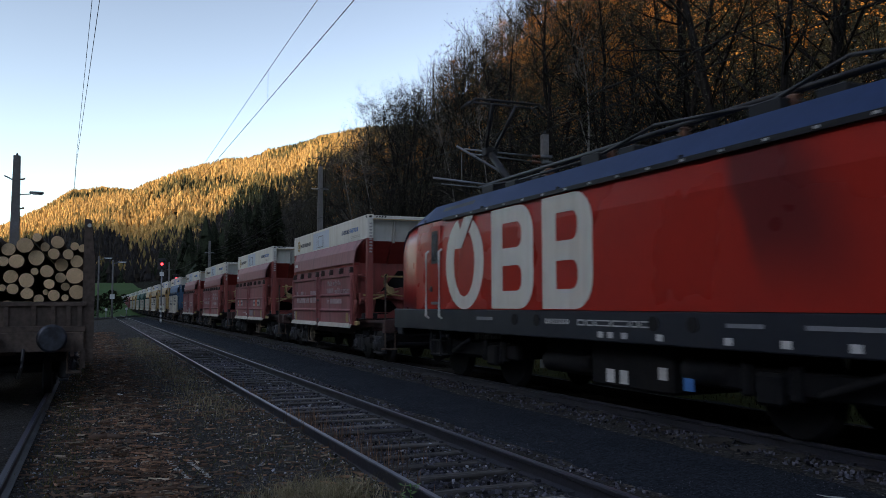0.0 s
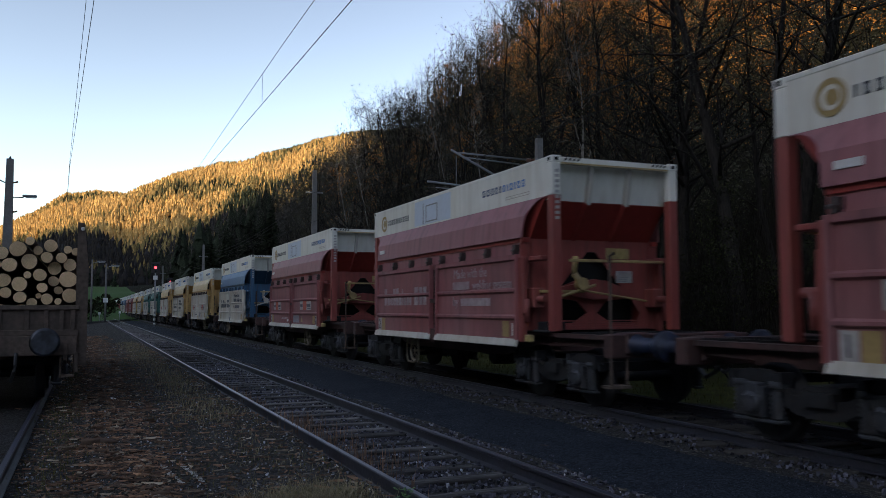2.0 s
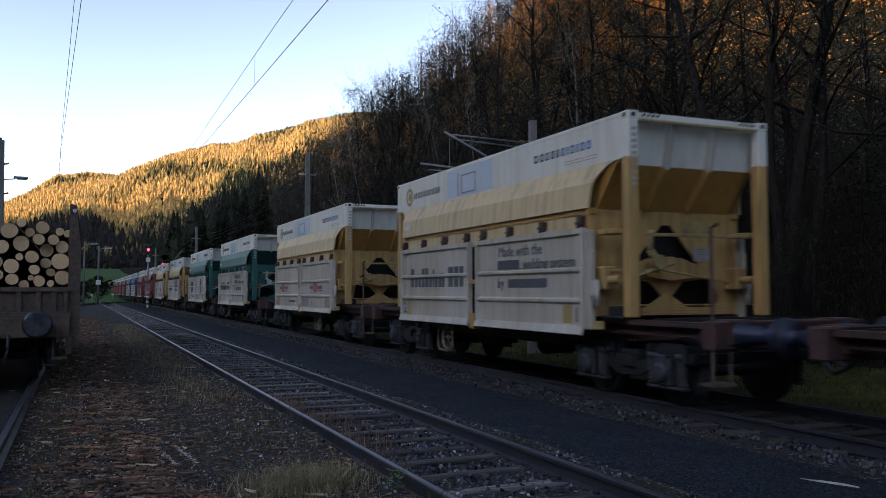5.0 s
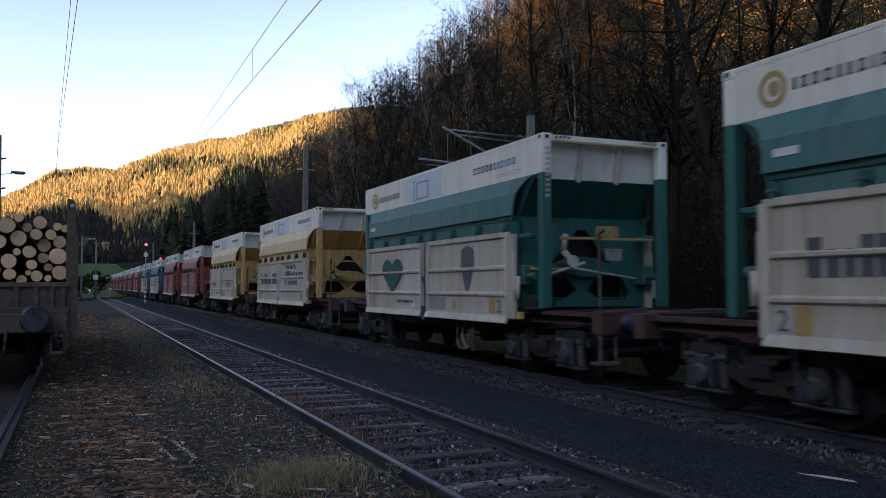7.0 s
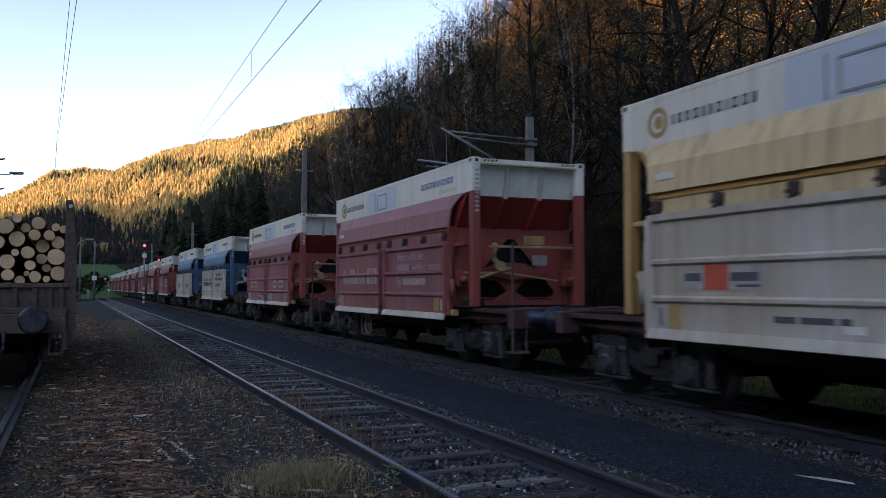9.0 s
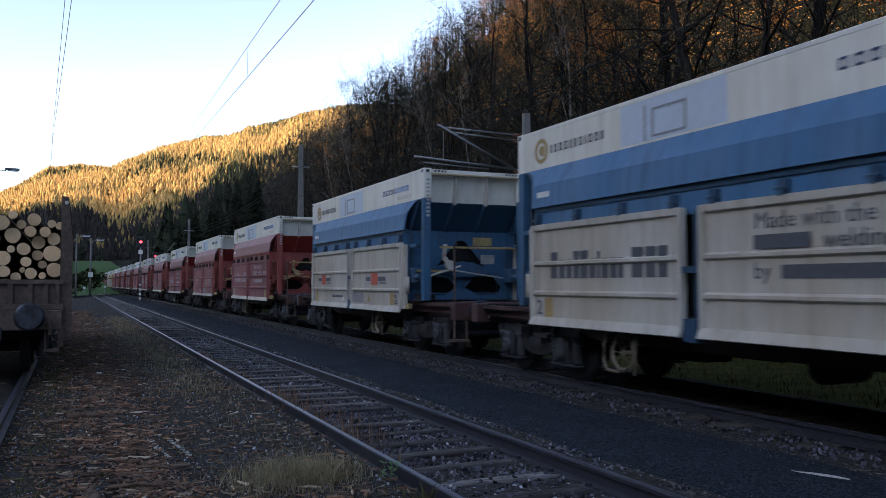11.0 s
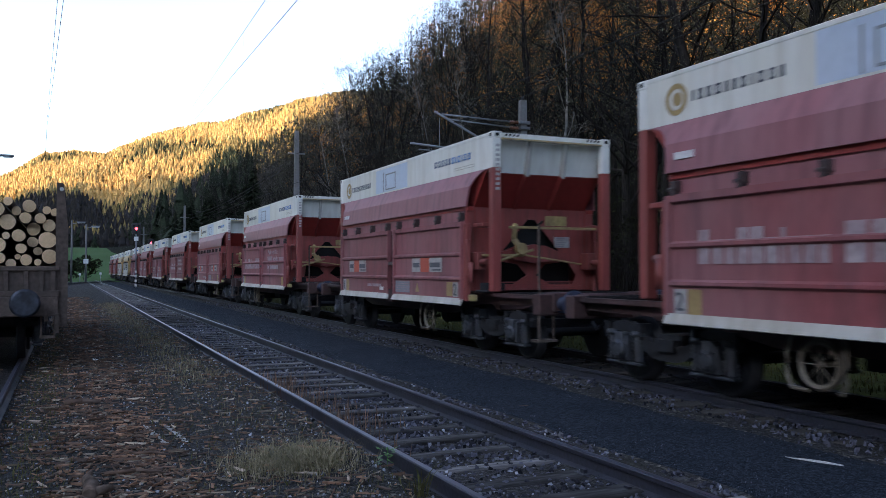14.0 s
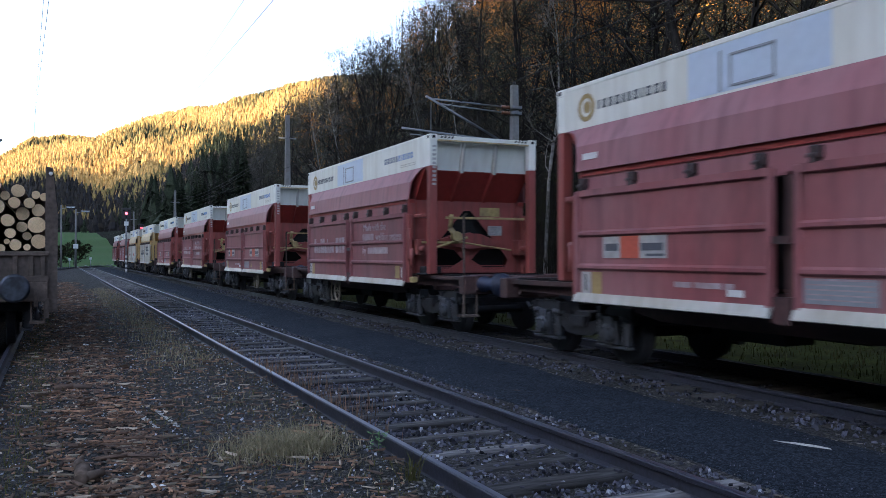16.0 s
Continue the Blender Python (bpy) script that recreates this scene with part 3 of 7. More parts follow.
def build_tracks():
    for name, cx, y0, y1, wood, label in (
            ("siding_track", SIDING, -40, 118, "sleeper_wood", "sunken siding track with rusty rails"),
            ("loop_track", LOOP, -40, 240, "sleeper_wood", "side track on weathered wooden sleepers and grey ballast"),
            ("main_track", MAIN, -60, 480, "sleeper_concrete", "running line with rusty rail sides on dirty ballast")):
        t = thing(name, label, "railway track", "tracks of the yard", "structure")
        for s in (-1, 1):
            rail_line(t, cx + s * 0.7535, y0, y1)
            if cx > 0:
                clamp_set(t, cx + s * 0.7535, -2, 50, 0.62)
        if cx > 0:
            sleepers(t, cx, -2.0, 110, 0.62, wood, 1.28, 0.03, 0, 46)
    # ballast beds
    def bed(name, cx, half, y0, y1, top, label):
        bm = bmesh.new()
        rng = random.Random(3)
        n = int((y1 - y0) / 0.8)
        sheet(bm, [[(cx + u * half, y0 + (y1 - y0) * k / n, z + 0.02 * rng.uniform(-1, 1)) for u, z in ((-1.25, -0.06), (-1, top * 0.8), (-0.5, top), (0, top), (0.5, top), (1, top * 0.8), (1.25, -0.06))] for k in range(n + 1)])
        ob = part(name, bm, M["ballast"])
        tagged(ob, label, "ballast", kind="structure")
    bed("ballast_bed", LOOP, 1.25, -10, 150, -0.008, "grey crushed-stone ballast between the sleepers")
    bed("ballast_bed", MAIN, 1.45, -10, 300, -0.03, "dark crushed-stone ballast under the running line")

    def on_loop(rng):
        y = 2.0 + 26 * rng.random() ** 1.6
        x = LOOP + rng.uniform(-1.35, 1.35)
        off = abs((y + 2.0) / 0.62 - round((y + 2.0) / 0.62)) * 0.62
        if off < 0.15 and rng.random() < 0.45:
            y += 0.31
        return (x, y, rng.uniform(-0.02, 0.016) + (0.03 if abs(x - LOOP) > 0.95 else 0))

    def on_loop_far(rng):
        return (LOOP + rng.uniform(-1.3, 1.3), rng.uniform(24, 60), rng.uniform(-0.03, 0.02))

    def on_main(rng):
        return (MAIN + rng.choice((-1, -1, 1)) * (0.95 + abs(rng.gauss(0.2, 0.22))), 3 + 45 * rng.random() ** 1.3, rng.uniform(-0.02, 0.03))

    def on_main_mid(rng):
        return (MAIN + rng.uniform(-1.2, 1.2), 3 + 40 * rng.random() ** 1.3, rng.uniform(-0.04, 0.01))
    stones("ballast_stones", "loose grey ballast stones between wooden sleepers", 15000, on_loop, (0.013, 0.03), "grey_stone", 11)
    stones("ballast_stones", "single pale stones between wooden sleepers", 2200, on_loop, (0.01, 0.028), "pale_stone", 15)
    stones("ballast_stones", "loose grey ballast stones along the side track", 2600, on_loop_far, (0.02, 0.045), "grey_stone", 12)
    stones("ballast_stones", "grey ballast stones spilled beside the running line", 4600, on_main, (0.014, 0.034), "grey_stone", 13)
    stones("ballast_stones", "dirty ballast stones under the train", 1400, on_main_mid, (0.025, 0.05), "ballast", 14)
    # dark gravel path between the two lines
    bm = bmesh.new()
    rng = random.Random(9)
    sheet(bm, [[(4.72 + w, y, -0.02), (4.95 + w, y, 0.035 + rng.uniform(-0.006, 0.006)), (5.6, y, 0.05 + rng.uniform(-0.008, 0.008)), (6.2, y, 0.05 + rng.uniform(-0.008, 0.008)), (6.55 - w, y, 0.03), (6.85 - w, y, -0.02)]
               for y in [-10 + 0.7 * k for k in range(200)] for w in (rng.uniform(-0.07, 0.07),)])
    tagged(part("gravel_path", bm, M["asphalt"]), "dark compacted fine-gravel path between two tracks", "path", kind="structure")
    # connection that swings from the siding across the loop
    t = thing("crossover_track", "crossover track swinging between the yard tracks", "railway track", "tracks of the yard", "structure")
    for s in (-0.75, 0.75):
        for z0, z1, hw, mat, nm in ((0.02, RAIL, 0.04, "rail_side", "rail"), (RAIL, RAIL + 0.004, 0.03, "rail_top", "running_surface")):
            bm = bmesh.new()
            rows = []
            for k in range(25):
                u = k / 24
                y = 84 + 80 * u
                x = -3.5 + s + 11.9 * smooth(0, 1, u)
                rows.append([(x - hw, y, z0), (x - hw, y, z1), (x + hw, y, z1), (x + hw, y, z0)])
            sheet(bm, rows, close=True)
            part(nm, bm, M[mat], t)


build_tracks()
# ======== the ore train ========
GAP_A, GAP_B = 0.38, 0.7      # buffer reach at the close-coupled and at the free end
LENGTH = 9.467
SCHEME = ["red"] * 4 + ["blue"] + ["yellow"] * 3 + ["teal"] * 2 + ["yellow"] * 2 + ["red"] * 2 + ["blue"] * 2 + ["red"] * 10 + ["yellow"] * 2 + ["red"] * 2


def wheelset():
    bm = bmesh.new()
    rod(bm, (-0.95, 0, 0), (0.95, 0, 0), 0.08, 10)
    for s in (-1, 1):
        lathe(bm, (s * 0.69, 0, 0), (s * 0.83, 0, 0), [(0, 0.49), (0.22, 0.49), (0.24, 0.462), (0.99, 0.455), (1, 0.40)], 24)
    return bm


def bogie_frame():
    """Cast side frames that arch over the boxes and sag between them, a bolster and end beams."""
    bm = bmesh.new()
    top = [(-1.42, 0.7), (-1.3, 0.8), (-1.1, 0.86), (-0.8, 0.86), (-0.66, 0.8), (-0.54, 0.68), (-0.38, 0.6), (-0.18, 0.57)]
    low = [(-0.18, 0.36), (-0.36, 0.4), (-0.5, 0.47), (-0.6, 0.56), (-0.64, 0.68), (-0.7, 0.72), (-1.14, 0.72), (-1.26, 0.66), (-1.42, 0.6)]
    side = top + [(-y, z) for y, z in reversed(top)] + [(-y, z) for y, z in reversed(low)] + low
    for s in (-1, 1):
        prism(bm, side, 0, s * 0.99 - 0.055, s * 0.99 + 0.055)
        for y in (-1.3, -0.56, 0.56, 1.3):
            box(bm, s * 0.99 - 0.1, s * 0.99 + 0.1, y - 0.05, y + 0.05, 0.62, 0.84)
        box(bm, s * 1.02 - 0.09, s * 1.02 + 0.09, -0.2, 0.2, 0.5, 0.66)
        for y in (-0.4, 0.4):
            box(bm, s * 0.76 - 0.07, s * 0.76 + 0.07, y - 0.05, y + 0.05, 0.3, 0.66)
    box(bm, -1.0, 1.0, -0.22, 0.22, 0.5, 0.72)
    for y in (-1.36, 1.36):
        box(bm, -1.0, 1.0, y - 0.05, y + 0.05, 0.62, 0.74)
    return bm


def axle_box():
    bm = B((-0.09, 0.12, -0.15, 0.15, -0.17, 0.2), (-0.13, 0.02, -0.11, 0.11, 0.1, 0.24), (-0.06, 0.1, -0.38, 0.38, -0.23, -0.18), bevel=0.015)
    lathe(bm, (-0.08, 0, 0), (-0.17, 0, 0), [(0, 0.14), (0.6, 0.14), (1, 0.1)], 14)
    for a in range(4):
        c, q = 0.1 * math.cos(math.pi * (a + 0.5) / 2), 0.1 * math.sin(math.pi * (a + 0.5) / 2)
        box(bm, -0.19, -0.15, c - 0.018, c + 0.018, q - 0.018, q + 0.018)
    return bm


def springs():
    bm = bmesh.new()
    lathe(bm, (0, 0, -0.18), (0, 0, 0.2), [(k / 14, 0.1 if k % 2 else 0.07) for k in range(15)], 10)
    lathe(bm, (0, 0, 0.19), (0, 0, 0.26), [(0, 0.115), (1, 0.1)], 10)
    return bm


def add_bogie(car, y):
    b = part("bogie", bogie_frame, M["bogie_steel"], car, "cast steel bogie with coil springs", key="bogie", where=pose(0, y, 0))
    for dy in (-0.9, 0.9):
        part("wheelset", wheelset, M["bogie_steel"], b, key="wheelset", where=pose(0, dy, 0.46))
        for s in (-1, 1):
            part("axle_box", axle_box, M["axlebox"], b, key="axle_box", where=pose(s * 1.05, dy, 0.47, 0, 0, 0 if s < 0 else 180))
            for q in (-0.29, 0.29):
                part("spring", springs, M["axlebox"], b, key="springs", where=pose(s * 1.03, dy + q, 0.47))


def underframe(car, odd):
    brake_y = 3.0 if odd else LENGTH - 3.0
    def sills():
        bm = bmesh.new()
        for s in (-1, 1):
            prism(bm, [(-1.65, 0.98), (-1.65, 1.16), (11.13, 1.16), (11.13, 0.98), (8.6, 0.94), (7.2, 0.7), (2.3, 0.7), (0.9, 0.94)], 0, s * 0.98 - 0.07, s * 0.98 + 0.07)
            box(bm, s * 1.08 - 0.1, s * 1.08 + 0.1, -1.65, 11.13, 1.1, 1.17)
        for y in (0.35, 2.4, 4.74, 7.1, 9.13):
            box(bm, -0.95, 0.95, y - 0.09, y + 0.09, 0.85, 1.12)
        box(bm, -0.18, 0.18, -1.6, 11.1, 0.82, 1.1)
        return bm
    part("underframe", sills, M["frame_red"], car, "rusty red-brown steel underframe", key="sills")

    for y in (-1.45, -1.1, -0.75, -0.4, 9.9, 10.25, 10.6, 10.9):
        part("platform_bar", lambda: B((-1.1, 1.1, 0, 0.06, 1.172, 1.2)), M["bogie_steel"], car, key="deckbar", where=pose(0, y, 0))
    for y, out in ((-1.65, -1), (11.13, 1)):
        def beam():
            return B((-1.3, 1.3, -0.12, 0.12, 0.84, 1.2), (-1.05, -0.65, -0.16, 0.16, 0.9, 1.22), (0.65, 1.05, -0.16, 0.16, 0.9, 1.22), bevel=0.02)
        part("headstock", beam, M["frame_red"], car, key="headstock", where=pose(0, y, 0))

    def brake():
        bm = bmesh.new()
        lathe(bm, (-0.6, 3.6, 0.62), (0.1, 3.6, 0.62), [(0, 0.16), (0.06, 0.2), (0.94, 0.2), (1, 0.16)], 14)
        rod(bm, (-0.3, 4.2, 0.66), (-0.3, 7.4, 0.66), 0.04)
        rod(bm, (0.3, 2.2, 0.7), (0.3, 7.6, 0.7), 0.025)
        box(bm, -0.5, 0.0, 5.6, 6.5, 0.5, 0.8)
        rod(bm, (0.55, 5.2, 0.66), (0.55, 6.4, 0.66), 0.17, 14)
        return bm
    part("brake_gear", brake, M["bogie_steel"], car, "air tank, brake cylinder and rods", key="brake")

    def wheel():
        bm = bmesh.new()
        n = 24
        ring = []
        for k in range(n):
            a = 2 * math.pi * k / n
            ring.append([(x, (0.25 + dr) * math.cos(a), (0.25 + dr) * math.sin(a)) for x, dr in ((-0.035, 0), (0, 0.035), (0.035, 0), (0, -0.035))])
        ring.append(ring[0])
        sheet(bm, ring, close=True)
        for k in range(4):
            a = math.pi * k / 4
            rod(bm, (0, 0.24 * math.cos(a), 0.24 * math.sin(a)), (0, -0.24 * math.cos(a), -0.24 * math.sin(a)), 0.007, 6)
        rod(bm, (-0.03, 0, 0), (0.25, 0, 0), 0.03)
        return bm
    part("handbrake_wheel", wheel, M["yellow_tan"], car, "pale handbrake wheel in a guard hoop", key="hbwheel", where=pose(-1.22, brake_y, 0.6))

    for d in (-1, 1):
        part("guard_hoop", lambda: bent(bmesh.new(), [(0.3, d * 0.1, 0.36), (0.1, d * 0.2, 0.36), (-0.02, d * 0.34, 0.28), (-0.03, d * 0.38, 0.1), (-0.03, d * 0.38, -0.14), (-0.02, d * 0.32, -0.27), (0.1, d * 0.2, -0.3)], 0.026), M["yellow_tan"], car, key="hbguard%d" % d, where=pose(-1.25, brake_y, 0.6))


def add_buffers(car, y, out, reach, key):
    for s in (-1, 1):
        def buf():
            bm = bmesh.new()
            lathe(bm, (0, 0, 0), (0, -reach, 0), [(0, 0.16), (0.08, 0.16), (0.09, 0.115), (0.5, 0.115), (0.51, 0.085), (0.88, 0.085), (0.9, 0.2), (0.97, 0.23), (1, 0.18)], 18)
            return bm
        part("buffer", buf, M["buffer_blue"], car, "dark blue greasy buffer", key=key, where=pose(s * 0.875, y, 1.04, 0, 0, 0 if out < 0 else 180))

    def hook():
        bm = B((-0.06, 0.06, -0.3, 0.0, 0.98, 1.08))
        rod(bm, (0, -0.25, 1.0), (0, -reach, 0.78), 0.045)
        box(bm, -0.12, 0.12, -0.05, 0.0, 0.88, 1.15)
        return bm
    if out < 0:
        def step():
            bm = bmesh.new()
            bent(bm, [(-1.0, 0.05, 0.95), (-1.0, 0.05, 0.43), (-1.28, 0.05, 0.43), (-1.28, 0.05, 2.36), (-1.28, -0.06, 2.4)], 0.025, 8)
            box(bm, -1.34, -0.96, -0.02, 0.22, 0.4, 0.44)
            return bm
        part("shunter_step", step, M["old_steel"], car, "brown step with an upright grab bar", key="shstep", where=pose(0, y, 0))
        part("corner_bracket", lambda: B((-1.4, -1.26, 2.36, 2.6, 1.0, 1.13), bevel=0.02), M["yellow_paint"], car, "worn yellow corner bracket", key="cbrk", where=pose(0, y, 0))
        part("locking_case", lambda: B((-1.25, -0.85, 2.0, 2.3, 1.2, 1.36), (-1.3, -1.2, 1.9, 2.4, 1.17, 1.22), bevel=0.02), M["bogie_steel"], car, key="lcase", where=pose(0, y, 0))
    part("coupling", hook, M["bogie_steel"], car, key="hook%.2f" % reach, where=pose(0, y, 0, 0, 0, 0 if out < 0 else 180))

    def hose():
        bm = bmesh.new()
        return bent(bm, [(0.4, -0.05, 0.9), (0.42, -0.25, 0.7), (0.4, -0.45, 0.62), (0.36, -0.62, 0.72)], 0.03)
    part("brake_hose", hose, M["black_paint"], car, key="hose", where=pose(0, y, 0, 0, 0, 0 if out < 0 else 180))


def flat(bm, x, y0, y1, z0, z1, side, t=0.006):
    """A thin plate lying on the flank of a body: side -1 faces the platform side."""
    box(bm, min(x, x + side * t), max(x, x + side * t), min(y0, y1), max(y0, y1), z0, z1)
    return bm


def bars(x, side, rows, t=0.006):
    """Small plates in one mesh."""
    bm = bmesh.new()
    for y0, y1, z0, z1 in rows:
        flat(bm, x, y0, y1, z0, z1, side, t)
    return bm


def written(y_left, z, rng, words, height, side):
    """Bars in the size of short words, set from y_left towards the platform's right."""
    rows, y = [], y_left
    t = height * 0.2
    for w in words:
        y1 = y + side * w
        rows += [(y, y + side * t, z, z + height), (y1 - side * t, y1, z, z + height), (y, y1, z, z + t), (y, y1, z + height - t, z + height)]
        y += side * (w + height * 0.55)
    return rows


def ring_mark(x, y, z, r, width, side, n=28, t=0.006):
    bm = bmesh.new()
    rows = []
    for k in range(n + 1):
        c, s = math.cos(2 * math.pi * k / n), math.sin(2 * math.pi * k / n)
        rows.append([(x, y + r * c, z + r * s), (x + side * t, y + r * c, z + r * s), (x + side * t, y + (r - width) * c, z + (r - width) * s), (x, y + (r - width) * c, z + (r - width) * s)])
    return sheet(bm, rows)


def end_plate():
    """Lower end plate with one pointed and two slanted openings cut through it."""
    bm = bmesh.new()
    outer = [(-1.37, 1.2), (1.37, 1.2), (1.39, 2.85), (-1.39, 2.85)]
    holes = [[(-0.08, 2.62), (0.08, 2.62), (0.62, 1.98), (0.3, 2.1), (-0.3, 2.1), (-0.62, 1.98)],
             [(-0.72, 1.78), (-0.3, 1.72), (-0.1, 1.5), (-0.42, 1.3), (-0.8, 1.3)],
             [(0.3, 1.72), (0.8, 1.78), (1.0, 1.5), (0.92, 1.3), (0.42, 1.3), (0.1, 1.5)]]
    edges = []
    for loop in [outer] + holes:
        v = [bm.verts.new((x, 0, z)) for x, z in loop]
        edges += [bm.edges.new((a, b)) for a, b in zip(v, v[1:] + v[:1])]
    bmesh.ops.triangle_fill(bm, edges=edges, use_beauty=True, use_dissolve=False)
    got = bmesh.ops.extrude_face_region(bm, geom=bm.faces[:])
    bmesh.ops.translate(bm, vec=(0, 0.03, 0), verts=[g for g in got["geom"] if isinstance(g, bmesh.types.BMVert)])
    bmesh.ops.recalc_face_normals(bm, faces=bm.faces[:])
    return bm


def hopper(car, kind, odd):
    """The tipping ore container on a wagon: posts, shells, end slopes, flaps, hinges and marks."""
    shell, end, edge = PAINT[kind]
    flap_mat = SOFT_RED if kind == "red" else M["shell_grey"]
    k = kind
    # the black core paints the darkness seen through the end openings
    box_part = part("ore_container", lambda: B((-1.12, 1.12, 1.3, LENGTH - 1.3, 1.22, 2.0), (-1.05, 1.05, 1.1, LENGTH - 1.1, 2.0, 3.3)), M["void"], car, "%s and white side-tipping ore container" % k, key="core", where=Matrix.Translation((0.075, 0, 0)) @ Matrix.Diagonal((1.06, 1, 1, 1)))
    for sx in (-1, 1):
        for y in (0.0, LENGTH):
            d = 1 if y == 0 else -1
            p = part("corner_post", lambda: B((-0.085, 0.085, 0, 0.17, 1.2, 3.52), bevel=0.012), edge, box_part, key="post" + k, where=pose(sx * 1.155, y, 0, 0, 0, 0 if d > 0 else 180))
            part("post_head", lambda: B((-0.087, 0.087, -0.002, 0.172, 3.52, 4.08), bevel=0.012), M["shell_white"], p, "white upper post", key="posthead")

            def casting():
                bm = B((-0.09, 0.09, -0.006, 0.178, 4.08, 4.2), bevel=0.01)
                return bm
            part("corner_casting", casting, M["shell_white"], p, key="casting")
            # black blocks draw the casting's openings, dark by colour alone
            part("casting_slot", lambda: B((-0.035, 0.035, -0.012, 0.0, 4.11, 4.17), (-0.096, 0.096, 0.05, 0.12, 4.11, 4.17)), M["void"], p, key="slot")
            if sx < 0 and d > 0:
                tagged(part("tick_row", lambda: B(*[(-0.03, 0.05, -0.006, -0.002, 3.1 + 0.09 * j, 3.15 + 0.09 * j) for j in range(10)]), M["sign_white"], p, key="ticks"), kind="stuff")
    # end beams, end slopes
    for y, turn in ((0.0, 0), (LENGTH, 180)):
        part("end_beam", lambda: B((-1.07, 1.07, 0.01, 0.15, 4.06, 4.18), bevel=0.01), M["shell_white"], box_part, key="endbeam", where=pose(0, y, 0, 0, 0, turn))
        part("edge_strip", lambda: B((-1.06, 1.06, 0.004, 0.012, 4.06, 4.09)), M["yellow_paint"], box_part, key="edgestrip", where=pose(0, y, 0, 0, 0, turn))

        def hatch():
            bm = bmesh.new()
            for x0 in (0.0,):
                for j in range(4):
                    x = x0 + 0.08 * j
                    slab(bm, [(x, 0.006, 4.12), (x + 0.045, 0.006, 4.12), (x + 0.065, 0.006, 4.165), (x + 0.02, 0.006, 4.165)], 0.004)
            return bm
        for x0 in (-1.0, 0.72):
            part("hatching", hatch, M["black_paint"], box_part, key="hatch", where=pose(0, y, 0, 0, 0, turn) @ pose(x0, 0, 0))
        part("upper_end_wall", lambda: slab(bmesh.new(), [(-1.21, 0.19, 4.07), (-1.21, 0.32, 3.46), (1.21, 0.32, 3.46), (1.21, 0.19, 4.07)], 0.03), M["shell_white"], box_part, key="upend", where=pose(0, y, 0, 0, 0, turn))
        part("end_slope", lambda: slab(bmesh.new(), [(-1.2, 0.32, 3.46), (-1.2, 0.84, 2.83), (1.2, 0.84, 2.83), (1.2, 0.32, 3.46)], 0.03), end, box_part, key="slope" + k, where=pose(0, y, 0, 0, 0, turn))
        part("end_plate", end_plate, edge, box_part, key="endplate" + k, where=pose(0, y + (0.84 if turn == 0 else -0.84), 0, 0, 0, turn))

        for x in (-0.42, 0.34):
            spot = pose(0, y, 0, 0, 0, turn) @ pose(x, 0, 0)
            part("end_rib", lambda: prism(bmesh.new(), [(0.19, 4.06), (0.32, 3.46), (0.2, 3.4), (0.06, 4.06)], 0, -0.03, 0.03), M["shell_grey"], box_part, key="riba", where=spot)
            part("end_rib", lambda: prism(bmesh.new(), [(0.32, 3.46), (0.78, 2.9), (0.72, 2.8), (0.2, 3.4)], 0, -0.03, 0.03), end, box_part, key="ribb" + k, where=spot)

        for u in (-1, 1):
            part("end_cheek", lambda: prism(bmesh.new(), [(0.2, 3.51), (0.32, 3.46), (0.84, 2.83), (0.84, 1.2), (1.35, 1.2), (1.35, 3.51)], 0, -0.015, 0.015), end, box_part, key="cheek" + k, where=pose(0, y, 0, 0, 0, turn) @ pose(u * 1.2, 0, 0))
        part("foot_bar", lambda: B((-1.2, -0.35, 0.5, 0.54, 1.86, 1.91), bevel=0.008), M["yellow_paint"], box_part, key="footbar", where=pose(0, y, 0, 0, 0, turn))
        part("hand_rail", lambda: B((-0.75, 1.12, 0.28, 0.34, 2.4, 2.45), bevel=0.008), M["yellow_paint"], box_part, "worn yellow bar", key="handrail", where=pose(0, y, 0, 0, 0, turn))

        def lever():
            bm = bmesh.new()
            rod(bm, (-0.55, 0.45, 2.5), (-0.6, 0.42, 2.2), 0.05, 8)
            rod(bm, (-0.6, 0.42, 2.2), (-0.4, 0.42, 1.95), 0.06, 8)
            lathe(bm, (-0.45, 0.5, 2.02), (-0.45, 0.36, 2.02), [(0, 0.11), (1, 0.11)], 12)
            rod(bm, (-0.42, 0.4, 1.9), (0.9, 0.5, 1.72), 0.02, 6)
            rod(bm, (-0.95, 0.5, 1.75), (-0.2, 0.4, 2.0), 0.03, 6)
            return bm
        part("tipping_lever", lever, M["yellow_paint"] if k in ("red", "yellow") else M["shell_grey"], box_part, "worn yellow lever", key="lever" + k, where=pose(0, y, 0, 0, 0, turn))

        def saddle():
            bm = bmesh.new()
            prism(bm, [(-0.75, 1.95), (0.0, 2.12), (0.78, 1.92), (0.5, 1.8), (0.0, 1.74), (-0.4, 1.8)], 1, 0.86, 1.0)
            for j in range(4):
                box(bm, -1.0, 0.95, 0.7, 0.74, 1.22 + 0.045 * j, 1.24 + 0.045 * j)
            return bm
        part("tipping_saddle", saddle, edge, box_part, key="saddle" + k, where=pose(0, y, 0, 0, 0, turn) @ pose(0, -0.16, 0))
        part("warning_plate", lambda: B((0.3, 0.78, 0.985, 0.998, 2.5, 2.7)), M["yellow_paint"], box_part, key="wplate", where=pose(0, y, 0, 0, 0, turn) @ pose(0, -0.16, 0))
